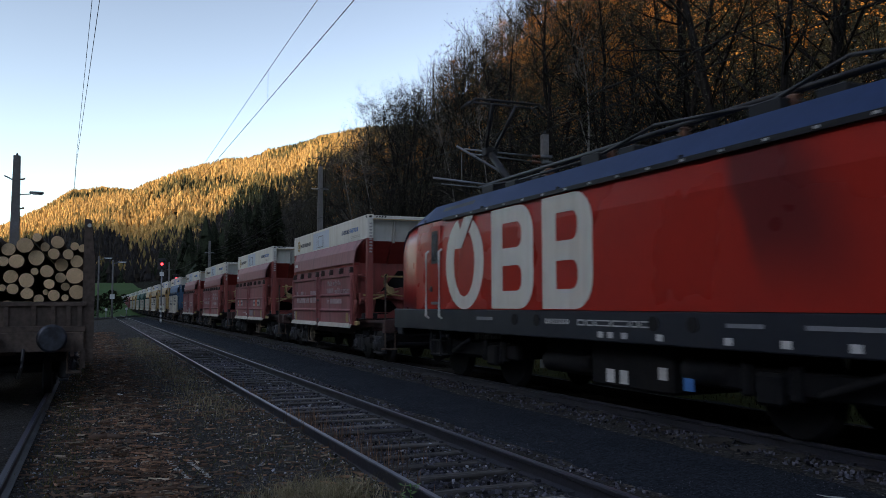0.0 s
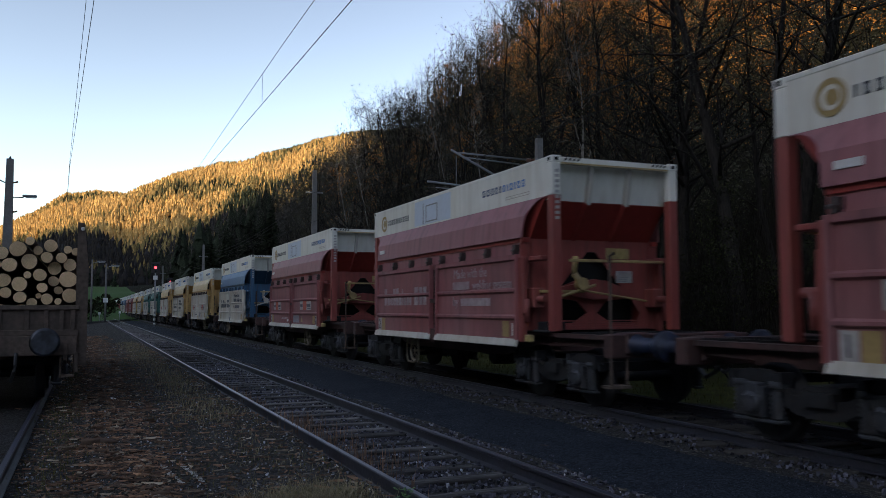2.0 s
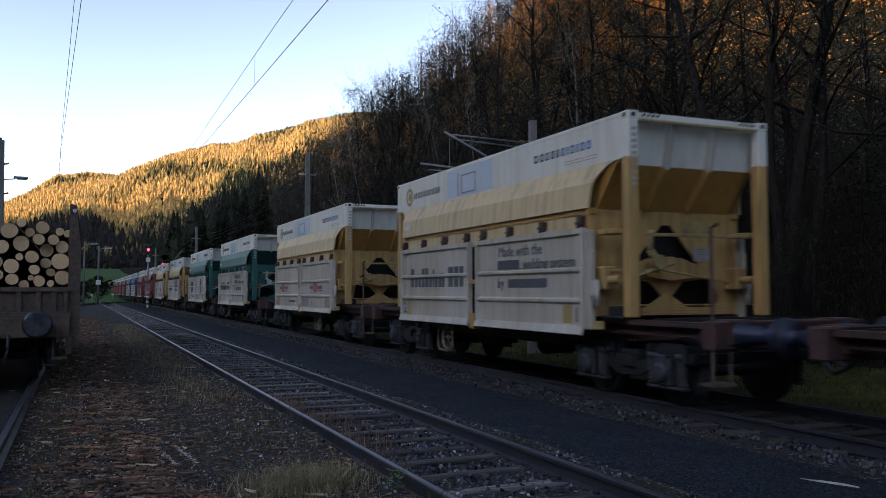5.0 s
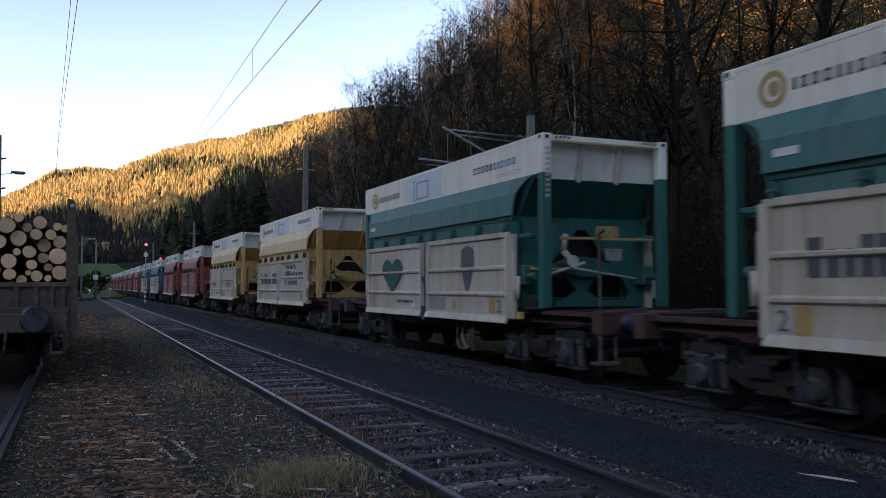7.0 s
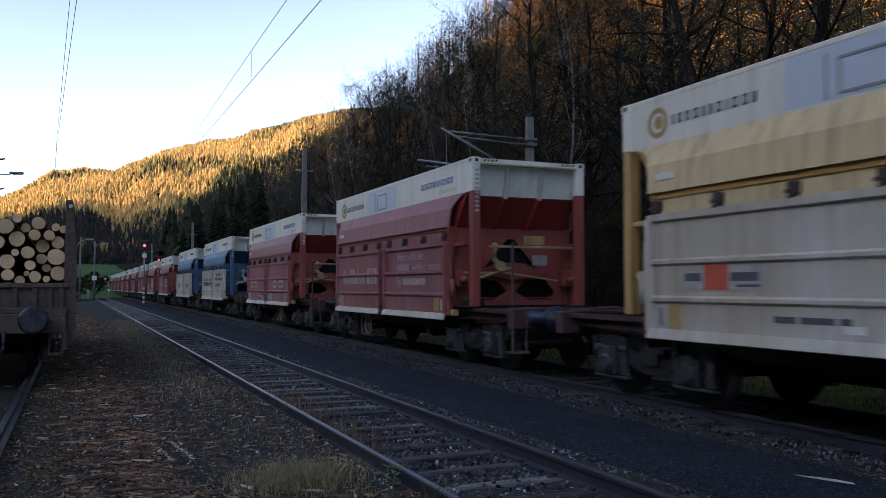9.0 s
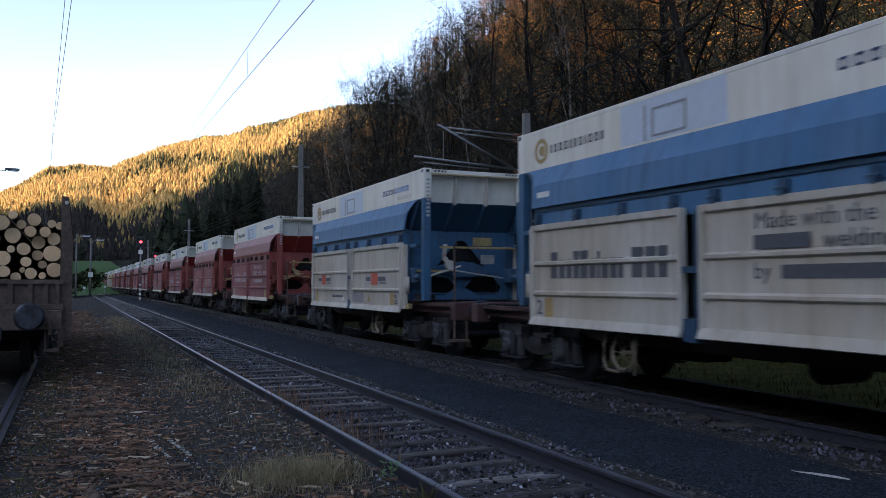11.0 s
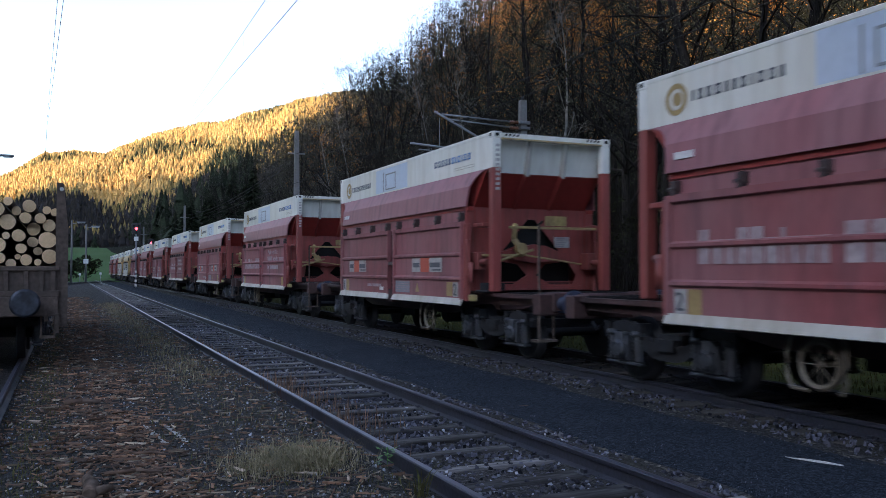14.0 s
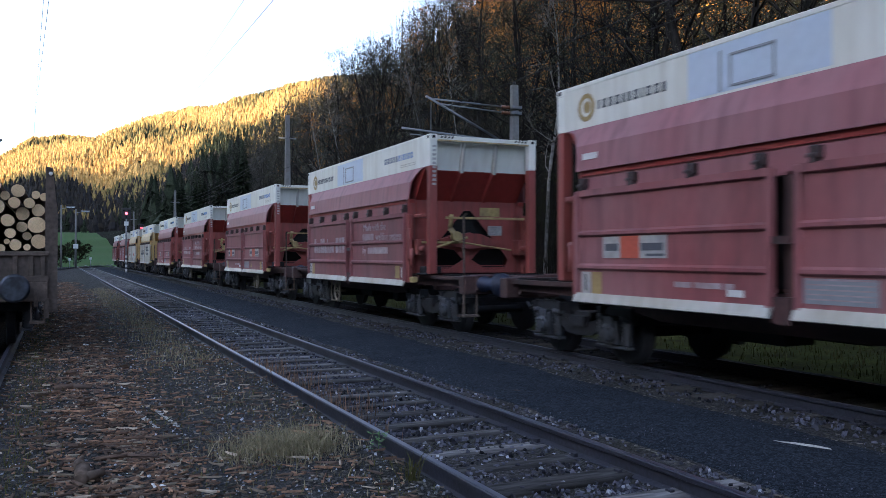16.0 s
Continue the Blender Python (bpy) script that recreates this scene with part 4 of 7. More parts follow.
        part("data_plate", lambda: B((0.5, 0.84, 0.985, 0.998, 2.06, 2.28)), M["sign_white"], box_part, key="dplate", where=pose(0, y, 0, 0, 0, turn) @ pose(0, -0.16, 0))
        tagged(part("notice_print", lambda: B(*[(0.54, 0.7 + 0.03 * (j % 3), 0.98, 0.986, 2.08 + 0.04 * j, 2.09 + 0.04 * j) for j in range(5)]), M["grey_mark"], box_part, key="nlines", where=pose(0, y, 0, 0, 0, turn) @ pose(0, -0.16, 0)), kind="stuff")

        for u in (-1, 1):
            part("latch_arm", lambda: B((-0.12, 0.12, 0.3, 0.72, 2.42, 2.5), bevel=0.015), edge, box_part, key="latcharm" + k, where=pose(0, y, 0, 0, 0, turn) @ pose(u * 1.18, 0, 0))

            def latch():
                bm = B((-0.1, 0.1, 0.55, 0.85, 1.6, 1.95), bevel=0.02)
                rod(bm, (0, 0.3, 1.75), (0, 0.85, 1.75), 0.06)
                return bm
            part("latch", latch, edge, box_part, key="latch" + k, where=pose(0, y, 0, 0, 0, turn) @ pose(u * 1.2, 0, 0))

            def end_frame():
                bm = B((-0.05, 0.05, 0.72, 0.86, 1.0, 2.5), (-0.06, 0.02, 0.66, 0.74, 1.5, 2.2), bevel=0.015)
                rod(bm, (0, 0.62, 1.35), (0, 0.62, 1.75), 0.05)
                return bm
            part("flap_end_frame", end_frame, edge if k == "red" else flap_mat, box_part, key="fef" + k, where=pose(0, y, 0, 0, 0, turn) @ pose(u * 1.38, 0, 0))
    # flanks
    for s in (-1, 1):
        w = "L" if s < 0 else "R"
        tag = w + k

        def skin(pts, y0, y1, t=0.03):
            bm = bmesh.new()
            c = [(s * pts[0][0], y0, pts[0][1]), (s * pts[0][0], y1, pts[0][1]), (s * pts[1][0], y1, pts[1][1]), (s * pts[1][0], y0, pts[1][1])]
            return slab(bm, c if s < 0 else c[::-1], t)
        part("top_panel", lambda: skin(((1.225, 4.19), (1.225, 3.52)), 0.08, LENGTH - 0.08), M["shell_white"], box_part, "white upper side panel", key="top" + w)
        part("top_rail", lambda: B((s * 1.18 - 0.05, s * 1.18 + 0.05, 0.1, LENGTH - 0.1, 4.13, 4.2), bevel=0.01), M["shell_white"], box_part, key="toprail" + w)

        def band(levels):
            """A bulging side skin whose two ends follow the rounded cut of the container's corner."""
            bm = bmesh.new()
            sheet(bm, [[(s * x, a, z), (s * x, LENGTH - a, z), (s * (x - 0.03), LENGTH - a, z), (s * (x - 0.03), a, z)] for z, x, a in levels], close=True)
            bm.faces.new(list(bm.verts)[:4])
            bm.faces.new(list(bm.verts)[-4:])
            bmesh.ops.recalc_face_normals(bm, faces=bm.faces[:])
            return bm
        part("upper_shell", lambda: band(((3.52, 1.225, 0.16), (3.5, 1.235, 0.36), (3.45, 1.259, 0.5), (3.38, 1.293, 0.6), (3.3, 1.331, 0.68), (3.22, 1.37, 0.72))), shell, box_part, key="ups" + tag)
        part("lower_shell", lambda: band(((3.22, 1.37, 0.72), (3.1, 1.383, 0.755), (2.96, 1.397, 0.775), (2.84, 1.41, 0.78))), shell, box_part, key="los" + tag)
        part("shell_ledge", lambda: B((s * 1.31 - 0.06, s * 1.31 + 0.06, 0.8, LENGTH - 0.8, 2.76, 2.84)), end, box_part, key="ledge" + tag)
        part("hinge_band", lambda: B((s * 1.3 - 0.05, s * 1.3 + 0.05, 0.85, LENGTH - 0.85, 2.46, 2.77)), shell, box_part, key="hband" + tag)
        for y in (1.0, 2.15, 3.3, 4.36, 5.1, 6.2, 7.35, 8.5):
            def hinge():
                bm = B((-0.07, 0.06, -0.075, 0.075, -0.06, 0.1), (-0.085, 0.04, -0.05, 0.05, -0.12, -0.02), bevel=0.012)
                rod(bm, (-0.06, -0.1, -0.02), (-0.06, 0.1, -0.02), 0.028, 8)
                return bm
            part("hinge", hinge, end if k in ("blue", "teal") else M["hinge_dark"], box_part, key="hinge" + ("" if k in ("red", "yellow") else k), where=pose(s * 1.385, y, 2.64, 0, 0, 0 if s < 0 else 180) @ Matrix.Diagonal((0.9, 0.72, 0.85, 1)))
        for y0, y1 in ((0.86, 4.58), (4.9, 8.62)):
            def flap():
                bm = bmesh.new()
                x = 1.43
                prof = [(x - 0.05, 2.55), (x + 0.02, 2.55), (x + 0.02, 2.46), (x - 0.02, 2.44), (x - 0.02, 1.96), (x + 0.035, 1.93), (x + 0.035, 1.89), (x - 0.005, 1.86),
                        (x - 0.005, 1.48), (x + 0.04, 1.45), (x + 0.04, 1.41), (x + 0.0, 1.38), (x + 0.0, 1.04), (x - 0.05, 1.04)]
                prism(bm, [(s * a, b) for a, b in prof], 1, y0 + 0.06, y1 - 0.06)
                for ya in (y0, y1 - 0.07):
                    box(bm, min(s * (x - 0.06), s * (x + 0.05)), max(s * (x - 0.06), s * (x + 0.05)), ya, ya + 0.07, 1.02, 2.54, bevel=0.01)
                return bm
            f = part("tipping_flap", flap, flap_mat, box_part, "ribbed steel side flap", key="flap%s%.1f" % (tag, y0))
            part("lip", lambda: slab(bmesh.new(), [(s * 1.43, y0, 1.04), (s * 1.43, y1, 1.04), (s * 1.475, y1, 0.91), (s * 1.475, y0, 0.91)][::s], 0.04), M["shell_grey"], f, "dirty white flap lip", key="lip%s%.1f" % (w, y0))
        part("middle_strut", lambda: B((s * 1.3 - 0.05, s * 1.3 + 0.05, 4.68, 4.8, 1.0, 2.5), (s * 1.38 - 0.09, s * 1.38 + 0.09, 4.6, 4.88, 1.72, 1.8), (s * 1.4 - 0.07, s * 1.4 + 0.07, 4.62, 4.86, 0.86, 1.15)), M["frame_red"] if k == "red" else end, box_part, key="strut" + tag)
        if s < 0:
            marks(box_part, k, s, w, odd)
    return box_part


def marks(body, k, s, w, odd):
    """Lettering and signs on a flank; names of makers and products as plain bars."""
    L = LENGTH

    def yy(u):      # u runs to the reader's right, from the reader's left end
        return L - u if s < 0 else u
    d = -1 if s < 0 else 1
    xt = s * 1.2255
    part("pale_panel", lambda: bars(xt, s, [(yy(3.0), yy(5.15), 3.55, 4.13)], 0.003), M["pale_blue"], body, "pale blue-grey panel", key="pp" + w)
    part("ladder_hatch", lambda: bars(xt, s, [(yy(3.55), yy(3.58), 3.56, 4.05), (yy(3.72), yy(3.75), 3.6, 3.98), (yy(4.38), yy(4.41), 3.6, 3.98), (yy(3.72), yy(4.41), 3.96, 3.99), (yy(3.72), yy(4.41), 3.59, 3.62)], 0.012), M["grey_mark"], body, key="hatchd" + w)
    part("maker_ring", lambda: ring_mark(xt, yy(0.78), 3.82, 0.21, 0.07, s), M["gold_mark"], body, "gold ring mark", key="ring" + w)
    part("maker_dot", lambda: ring_mark(xt, yy(0.8), 3.82, 0.09, 0.085, s, 16), M["gold_mark"], body, key="dot" + w)
    rng = random.Random(4)
    part("maker_row", lambda: bars(xt, s, written(yy(1.08), 3.75, rng, (0.04, 0.08, 0.08, 0.1, 0.05, 0.06, 0.09, 0.03, 0.1, 0.09, 0.06), 0.13, d)), M["slate_mark"], body, key="maker" + w)
    part("owner_row", lambda: bars(xt, s, written(yy(6.75), 3.79, rng, (0.12, 0.12, 0.11, 0.1, 0.07), 0.13, d)), M["navy_mark"], body, key="owner1" + w)
    part("owner_row", lambda: bars(xt, s, written(yy(7.63), 3.79, rng, (0.1, 0.04, 0.11, 0.04, 0.11, 0.1), 0.13, d)), M["blue_mark"], body, key="owner2" + w)
    part("motto_row", lambda: bars(xt, s, written(yy(7.75), 3.62, rng, (0.22, 0.28, 0.34), 0.06, d), 0.003), M["shell_grey"], body, key="motto" + w)
    xs = s * 1.385
    part("class_plate", lambda: bars(xs, s, [(yy(0.95), yy(1.3), 3.0, 3.09)], 0.02), M["white_mark"], body, key="class" + w)
    pale = M["faded_mark"] if k == "red" else M["slate_mark"]
    c = "r" if k == "red" else "g"
    hi, lo = s * 1.4115, s * 1.4315        # upper field and lower field of the flaps
    if not odd:
        # product name as bars, slogan in letters where it can be read
        part("name_row", lambda: bars(s * 1.427, s, [(yy(1.42 + 1.2 * o), yy(1.42 + 1.2 * (o + ww)), 1.67, 1.67 + 1.15 * hh) for o, ww, hh in ((0, 0.15, 0.36), (0.2, 0.14, 0.25), (0.38, 0.12, 0.25), (0.54, 0.13, 0.36), (0.7, 0.16, 0.36), (0.9, 0.13, 0.25), (1.07, 0.05, 0.34), (1.16, 0.13, 0.25), (1.33, 0.13, 0.25), (1.49, 0.1, 0.25), (1.75, 0.2, 0.36), (2.0, 0.17, 0.36), (2.22, 0.15, 0.36))]), pale, body, key="pname" + w + c)
        part("slogan", lambda: letters("Made with the", 0.27), pale, body, key="slg1" + c, where=on_flank(hi, yy(5.75), 2.2, s))
        part("slogan", lambda: letters("welding system", 0.27), pale, body, key="slg2" + c, where=on_flank(s * 1.427, yy(6.7), 1.955, s))
        part("slogan", lambda: letters("by", 0.27), pale, body, key="slg3" + c, where=on_flank(s * 1.427, yy(5.75), 1.64, s))
        part("slogan_row", lambda: bars(s * 1.427, s, [(yy(5.75), yy(6.55), 1.97, 2.13), (yy(6.15), yy(7.5), 1.64, 1.79)], 0.004), pale, body, key="slgb" + w + c)
        part("number_panel", lambda: bars(lo, s, [(yy(8.0), yy(8.25), 1.08, 1.36)]), M["gold_mark"], body, key="npan" + w)
        part("number", lambda: letters("1", 0.34), M["white_mark"] if k == "red" else M["slate_mark"], body, key="no1" + c, where=on_flank(lo, yy(8.3), 1.1, s))
    else:
        if k == "teal":
            def shield(u, top):
                bm = bmesh.new()
                o = [(u - 0.26, top), (u, top + 0.08), (u + 0.26, top), (u + 0.28, top - 0.35), (u + 0.1, top - 0.75), (u, top - 0.85), (u - 0.1, top - 0.75), (u - 0.28, top - 0.35)]
                return slab(bm, [(s * 1.436, yy(p), q) for p, q in o][:: -1], 0.02)
            def heart():
                o = []
                for j in range(28):
                    a = 2 * math.pi * j / 28
                    o.append((2.7 + 0.68 * math.sin(a) ** 3, 1.88 + 0.03 * (13 * math.cos(a) - 5 * math.cos(2 * a) - 2 * math.cos(3 * a) - math.cos(4 * a))))
                return slab(bmesh.new(), [(s * 1.437, yy(p), q) for p, q in o], 0.02)
            part("heart_mark", heart, PAINT["teal"][1], body, "teal heart-shaped mark", key="heart" + w)
            part("shield_mark", lambda: shield(6.9, 2.3), M["slate_mark"], body, "dark shield-shaped mark", key="shield" + w)
        else:
            for j, (u, wd) in enumerate(((1.5, 1.35), (6.0, 1.6))):
                part("cargo_sign", lambda: bars(s * 1.427, s, [(yy(u), yy(u + wd), 1.56, 1.86)], 0.008), M["sign_white"], body, "white sign with a red block", key="cs%d%s" % (j, w))
                part("sign_block", lambda: bars(s * 1.435, s, [(yy(u + 0.3 * wd), yy(u + 0.6 * wd), 1.56, 1.86)], 0.004), M["red_mark"], body, key="csb%d%s" % (j, w))
                part("sign_row", lambda: bars(s * 1.435, s, [(yy(u + 0.04 * wd), yy(u + 0.26 * wd), 1.66, 1.76), (yy(u + 0.63 * wd), yy(u + 0.95 * wd), 1.66, 1.76), (yy(u + 0.7 * wd), yy(u + 0.97 * wd), 1.59, 1.62)], 0.004), M["slate_mark"], body, key="csw%d%s" % (j, w))
        part("number_panel", lambda: bars(lo, s, [(yy(7.85), yy(8.12), 1.08, 1.36)]), M["gold_mark"], body, key="npan2" + w)
        part("number_plate", lambda: bars(lo, s, [(yy(8.15), yy(8.38), 1.07, 1.36)], 0.003), M["sign_white"] if k != "teal" else M["shell_grey"], body, key="nplate2" + w)
        part("number", lambda: letters("2", 0.34), M["slate_mark"], body, key="no2", where=on_flank(s * 1.4345, yy(8.17), 1.1, s))
        part("code_row", lambda: bars(lo, s, [(yy(3.0), yy(3.3), 1.2, 1.27), (yy(3.36), yy(3.8), 1.2, 1.27), (yy(3.86), yy(4.0), 1.2, 1.27)]), pale, body, key="code" + w + c)
        part("code_sign", lambda: bars(lo, s, [(yy(3.9), yy(4.15), 1.12, 1.2)], 0.005), M["white_mark"], body, key="codes" + w)
        part("data_panel", lambda: bars(lo, s, [(yy(4.98), yy(5.85), 1.1, 1.36)], 0.005), M["grey_mark"], body, "grey data panel", key="datap" + w)
        part("data_print", lambda: bars(s * (1.4315 + 0.005), s, [(yy(5.02), yy(5.8), 1.14 + 0.05 * j, 1.155 + 0.05 * j) for j in range(5)], 0.003), M["faded_mark"], body, key="datal" + w)

        def warn():
            bm = bmesh.new()
            return slab(bm, [(lo + s * 0.006, yy(6.2), 1.13), (lo + s * 0.006, yy(6.42), 1.13), (lo + s * 0.006, yy(6.31), 1.33)][::-1], 0.006)
        part("warning_triangle", warn, M["gold_mark"], body, key="warn" + w)
    part("reading_plate", lambda: bars(lo, s, [(yy(1.24), yy(1.47), 1.05, 1.36)], 0.005), M["gold_mark"], body, key="rplate" + w)
    part("number_plate", lambda: bars(lo, s, [(yy(0.98), yy(1.21), 1.05, 1.36)], 0.005), M["sign_white"], body, key="nplate" + w)
    part("number", lambda: letters("1" if odd else "2", 0.34), M["slate_mark"], body, key="noleft%d" % odd, where=on_flank(s * 1.4365, yy(1.0), 1.09, s))


def letters(text, size):
    """Words as a mesh, drawn with the built-in typeface."""
    c = bpy.data.curves.new("words", "FONT")
    c.body, c.size, c.extrude = text, size, 0.003
    c.resolution_u = 2
    ob = bpy.data.objects.new("words", c)
    scene.collection.objects.link(ob)
    me = bpy.data.meshes.new_from_object(ob.evaluated_get(bpy.context.evaluated_depsgraph_get()))
    bm = bmesh.new()
    bm.from_mesh(me)
    bpy.data.objects.remove(ob)
    bpy.data.curves.remove(c)
    bpy.data.meshes.remove(me)
    return bm


def on_flank(x, y, z, s):
    """Stands writing upright on the flank, to be read from outside."""
    r = Matrix(((0, 0, s, 0), (s, 0, 0, 0), (0, 1, 0, 0), (0, 0, 0, 1)))
    return Matrix.Translation((x + s * 0.004, y, z)) @ r


WAGONS = {}


def wagon(kind, odd):
    """One wagon with its container; the front end looks to -y."""
    if (kind, odd) in WAGONS:
        return None
    label = {"red": "weathered red and white ore hopper wagon", "blue": "blue and white ore hopper wagon with pale flaps",
             "yellow": "yellow and white ore hopper wagon with grey flaps", "teal": "dark teal and white ore hopper wagon with grey flaps"}[kind]
    car = thing("ore_wagon", label, "freight wagon", "wagons of the ore train")
    underframe(car, odd)
    for y in (0.35, 9.13):
        add_bogie(car, y)
    a, b = (GAP_A, GAP_B) if odd else (GAP_B, GAP_A)
    add_buffers(car, -1.77, -1, a, "buf%.2f" % a)
    add_buffers(car, 11.25, 1, b, "buf%.2f" % b)
    hopper(car, kind, odd)
    WAGONS[(kind, odd)] = car
    return car


TRAIN = []
for i, kind in enumerate(SCHEME):
    odd = i % 2
    car = wagon(kind, odd) or copy_thing(WAGONS[(kind, odd)], Matrix())
    TRAIN.append((car, 23.0856 + 14.1193 * i - (0.3262 if odd else 0.0)))
# ======== the locomotive ========


def open_ring(x, y, z, ry, rz, width, start, end, n=40):
    bm = bmesh.new()
    rows = []
    for k in range(n + 1):
        a = 2 * math.pi * (start + (end - start) * k / n)
        c, s = math.cos(a), math.sin(a)
        rows.append([(x, y + ry * c, z + rz * s), (x - 0.006, y + ry * c, z + rz * s), (x - 0.006, y + (ry - width) * c, z + (rz - width * 0.62) * s), (x, y + (ry - width) * c, z + (rz - width * 0.62) * s)])
    return sheet(bm, rows)


def loco():
    car = thing("electric_locomotive", "red electric locomotive with grey frame and sky-tinted roof hauling ore wagons", "locomotive")
    L = 17.6      # body length, buffers beyond

    # both cabs: distance from the end, half width, upper edge of the side
    nose = [(0.0, 1.0, 2.2), (0.05, 1.14, 2.42), (0.17, 1.25, 2.7), (0.36, 1.34, 2.98), (0.65, 1.41, 3.22), (1.05, 1.46, 3.38), (1.7, 1.5, 3.44)]

    def shell():
        bm = bmesh.new()
        rows = []
        for y, h, top in nose + [(L - e, h, top) for e, h, top in reversed(nose)]:
            mid = min(3.0, top - 0.18)
            lean = 0.06 * (1.5 - h)
            rows.append([(-h + lean, y, 1.5), (-h, y, 2.1), (-h, y, mid), (-h + 0.05, y, top), (h - 0.05, y, top), (h, y, mid), (h, y, 2.1), (h - lean, y, 1.5)])
        sheet(bm, rows, close=True)
        bm.faces.new([v for v in bm.verts if abs(v.co.y) < 1e-6][::-1])
        bm.faces.new([v for v in bm.verts if abs(v.co.y - L) < 1e-6])
        bmesh.ops.recalc_face_normals(bm, faces=bm.faces[:])
        for f in bm.faces:
            f.smooth = abs(f.normal.x) > 0.5 and len(f.verts) == 4 and f.calc_area() < 4
        return bm
    part("body_shell", shell(), M["loco_red"], car, "glossy red body side")

    def roof():
        bm = bmesh.new()
        rows = []
        edge = [(0.12, 1.2, 2.56, 2.62), (0.34, 1.33, 2.92, 3.02), (0.62, 1.4, 3.17, 3.32), (1.0, 1.45, 3.35, 3.54), (1.5, 1.48, 3.43, 3.7), (2.2, 1.485, 3.46, 3.84)]
        for y, h, z0, z1 in edge + [(L - e, h, z0, z1) for e, h, z0, z1 in reversed(edge)]:
            rows.append([(-h, y, z0), (-h + 0.3, y, z1), (h - 0.3, y, z1), (h, y, z0)])
        return sheet(bm, rows, close=True)
    rf = part("roof", roof(), M["loco_roof"], car, "sloping roof edge tinted blue for the sky it mirrors")
    for y in (3.3, 6.4, 9.5, 12.4, 15.4):
        part("roof_seam", B((-1.5, 1.5, y - 0.02, y + 0.02, 3.44, 3.52)), M["black_paint"], rf)
    for s in (-1, 1):
        part("gutter", B((s * 1.49 - 0.03, s * 1.49 + 0.03, 3.3, L - 3.3, 3.4, 3.47)), M["black_paint"], rf, "black roof gutter")
    part("gutter_clip", B(*[(-1.535, -1.52, 3.4 + 0.72 * j, 3.46 + 0.72 * j, 3.42, 3.45) for j in range(15)]), M["white_mark"], rf)
    part("roof_vent", slab(bmesh.new(), [(-1.40, 13.1, 3.56), (-1.27, 13.1, 3.74), (-1.27, 14.7, 3.74), (-1.40, 14.7, 3.56)], 0.02), M["black_paint"], rf, "black roof grille")
    fr = part("frame", B((-1.5, 1.5, 0.15, L - 0.15, 1.04, 1.5), bevel=0.02), M["loco_grey"], car, "dark blue-grey side frame")
    part("side_round", (lambda bm: [lathe(bm, (-1.5, y, 1.33), (-1.515, y, 1.33), [(0, 0.1), (1, 0.1)], 16) for y in (6.2, 7.0, 10.2, 11.0)] and bm)(bmesh.new()), M["void"], fr)
    rng = random.Random(8)
    part("stencil_row", bars(-1.5, -1, written(9.9, 1.28, rng, (0.07, 0.04, 0.07, 0.08, 0.07, 0.07, 0.07), 0.08, -1) + written(8.9, 1.27, rng, (0.2, 0.2, 0.38, 0.42, 0.16, 0.34), 0.09, -1)), M["white_mark"], fr, "white lettering bars")
    part("stencil_row", bars(-1.5, -1, [(y, y + 0.14, 1.1, 1.19) for y in (8.2, 7.95, 7.6, 6.8, 5.5, 4.6, 3.7)]), M["white_mark"], fr)
    part("frame_panel", bars(-1.5, -1, [(11.9, 12.6, 1.3, 1.36), (5.0, 5.6, 1.31, 1.36), (3.4, 4.4, 1.31, 1.36)], 0.004), M["grey_mark"], fr)
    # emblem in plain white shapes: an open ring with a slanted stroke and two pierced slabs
    x = -1.5
    em = part("white_emblem", open_ring(x, 13.2, 2.45, 0.93, 0.95, 0.42, 0.33, 1.2), M["shell_white"], car, "white ring of the emblem")
    part("emblem_stroke", slab(bmesh.new(), [(x - 0.006, 12.73, 3.38), (x - 0.006, 13.17, 3.38), (x - 0.006, 13.7, 2.75), (x - 0.006, 13.3, 2.75)][::-1], 0.006), M["shell_white"], em)
    for y1, y0 in ((11.92, 10.3), (9.98, 8.45)):
        def pierced():
            bm = bmesh.new()
            loops = []

            def rounded(a0, a1, z0, z1, r):
                pts = []
                q = 0.02
                for cy, cz, st, r1 in ((a1 - q, z1 - q, 0, q), (a0 + r, z1 - r, 90, r), (a0 + r, z0 + r, 180, r), (a1 - q, z0 + q, 270, q)):
                    for j in range(7):
                        a = radians(st + 15 * j)
                        pts.append((cy + r1 * math.cos(a), cz + r1 * math.sin(a)))
                return pts
            for loop in (rounded(y0, y1, 1.52, 3.37, 0.5), rounded(y0 + 0.42, y1 - 0.45, 1.84, 2.3, 0.18), rounded(y0 + 0.42, y1 - 0.45, 2.62, 3.08, 0.18)):
                v = [bm.verts.new((x - 0.006, a, b)) for a, b in loop]
                loops += [bm.edges.new((p, q)) for p, q in zip(v, v[1:] + v[:1])]
            bmesh.ops.triangle_fill(bm, edges=loops, use_beauty=True, use_dissolve=False)
            got = bmesh.ops.extrude_face_region(bm, geom=bm.faces[:])
            bmesh.ops.translate(bm, vec=(0.006, 0, 0), verts=[g for g in got["geom"] if isinstance(g, bmesh.types.BMVert)])
            bmesh.ops.recalc_face_normals(bm, faces=bm.faces[:])
            return bm
        part("emblem_slab", pierced(), M["shell_white"], em)
    # cab door, rails, windows at both ends
    for y in (2.85, L - 2.85):
        d = part("cab_door", B((-1.512, -1.49, y - 0.32, y + 0.32, 1.52, 3.32)), M["loco_red"], car)
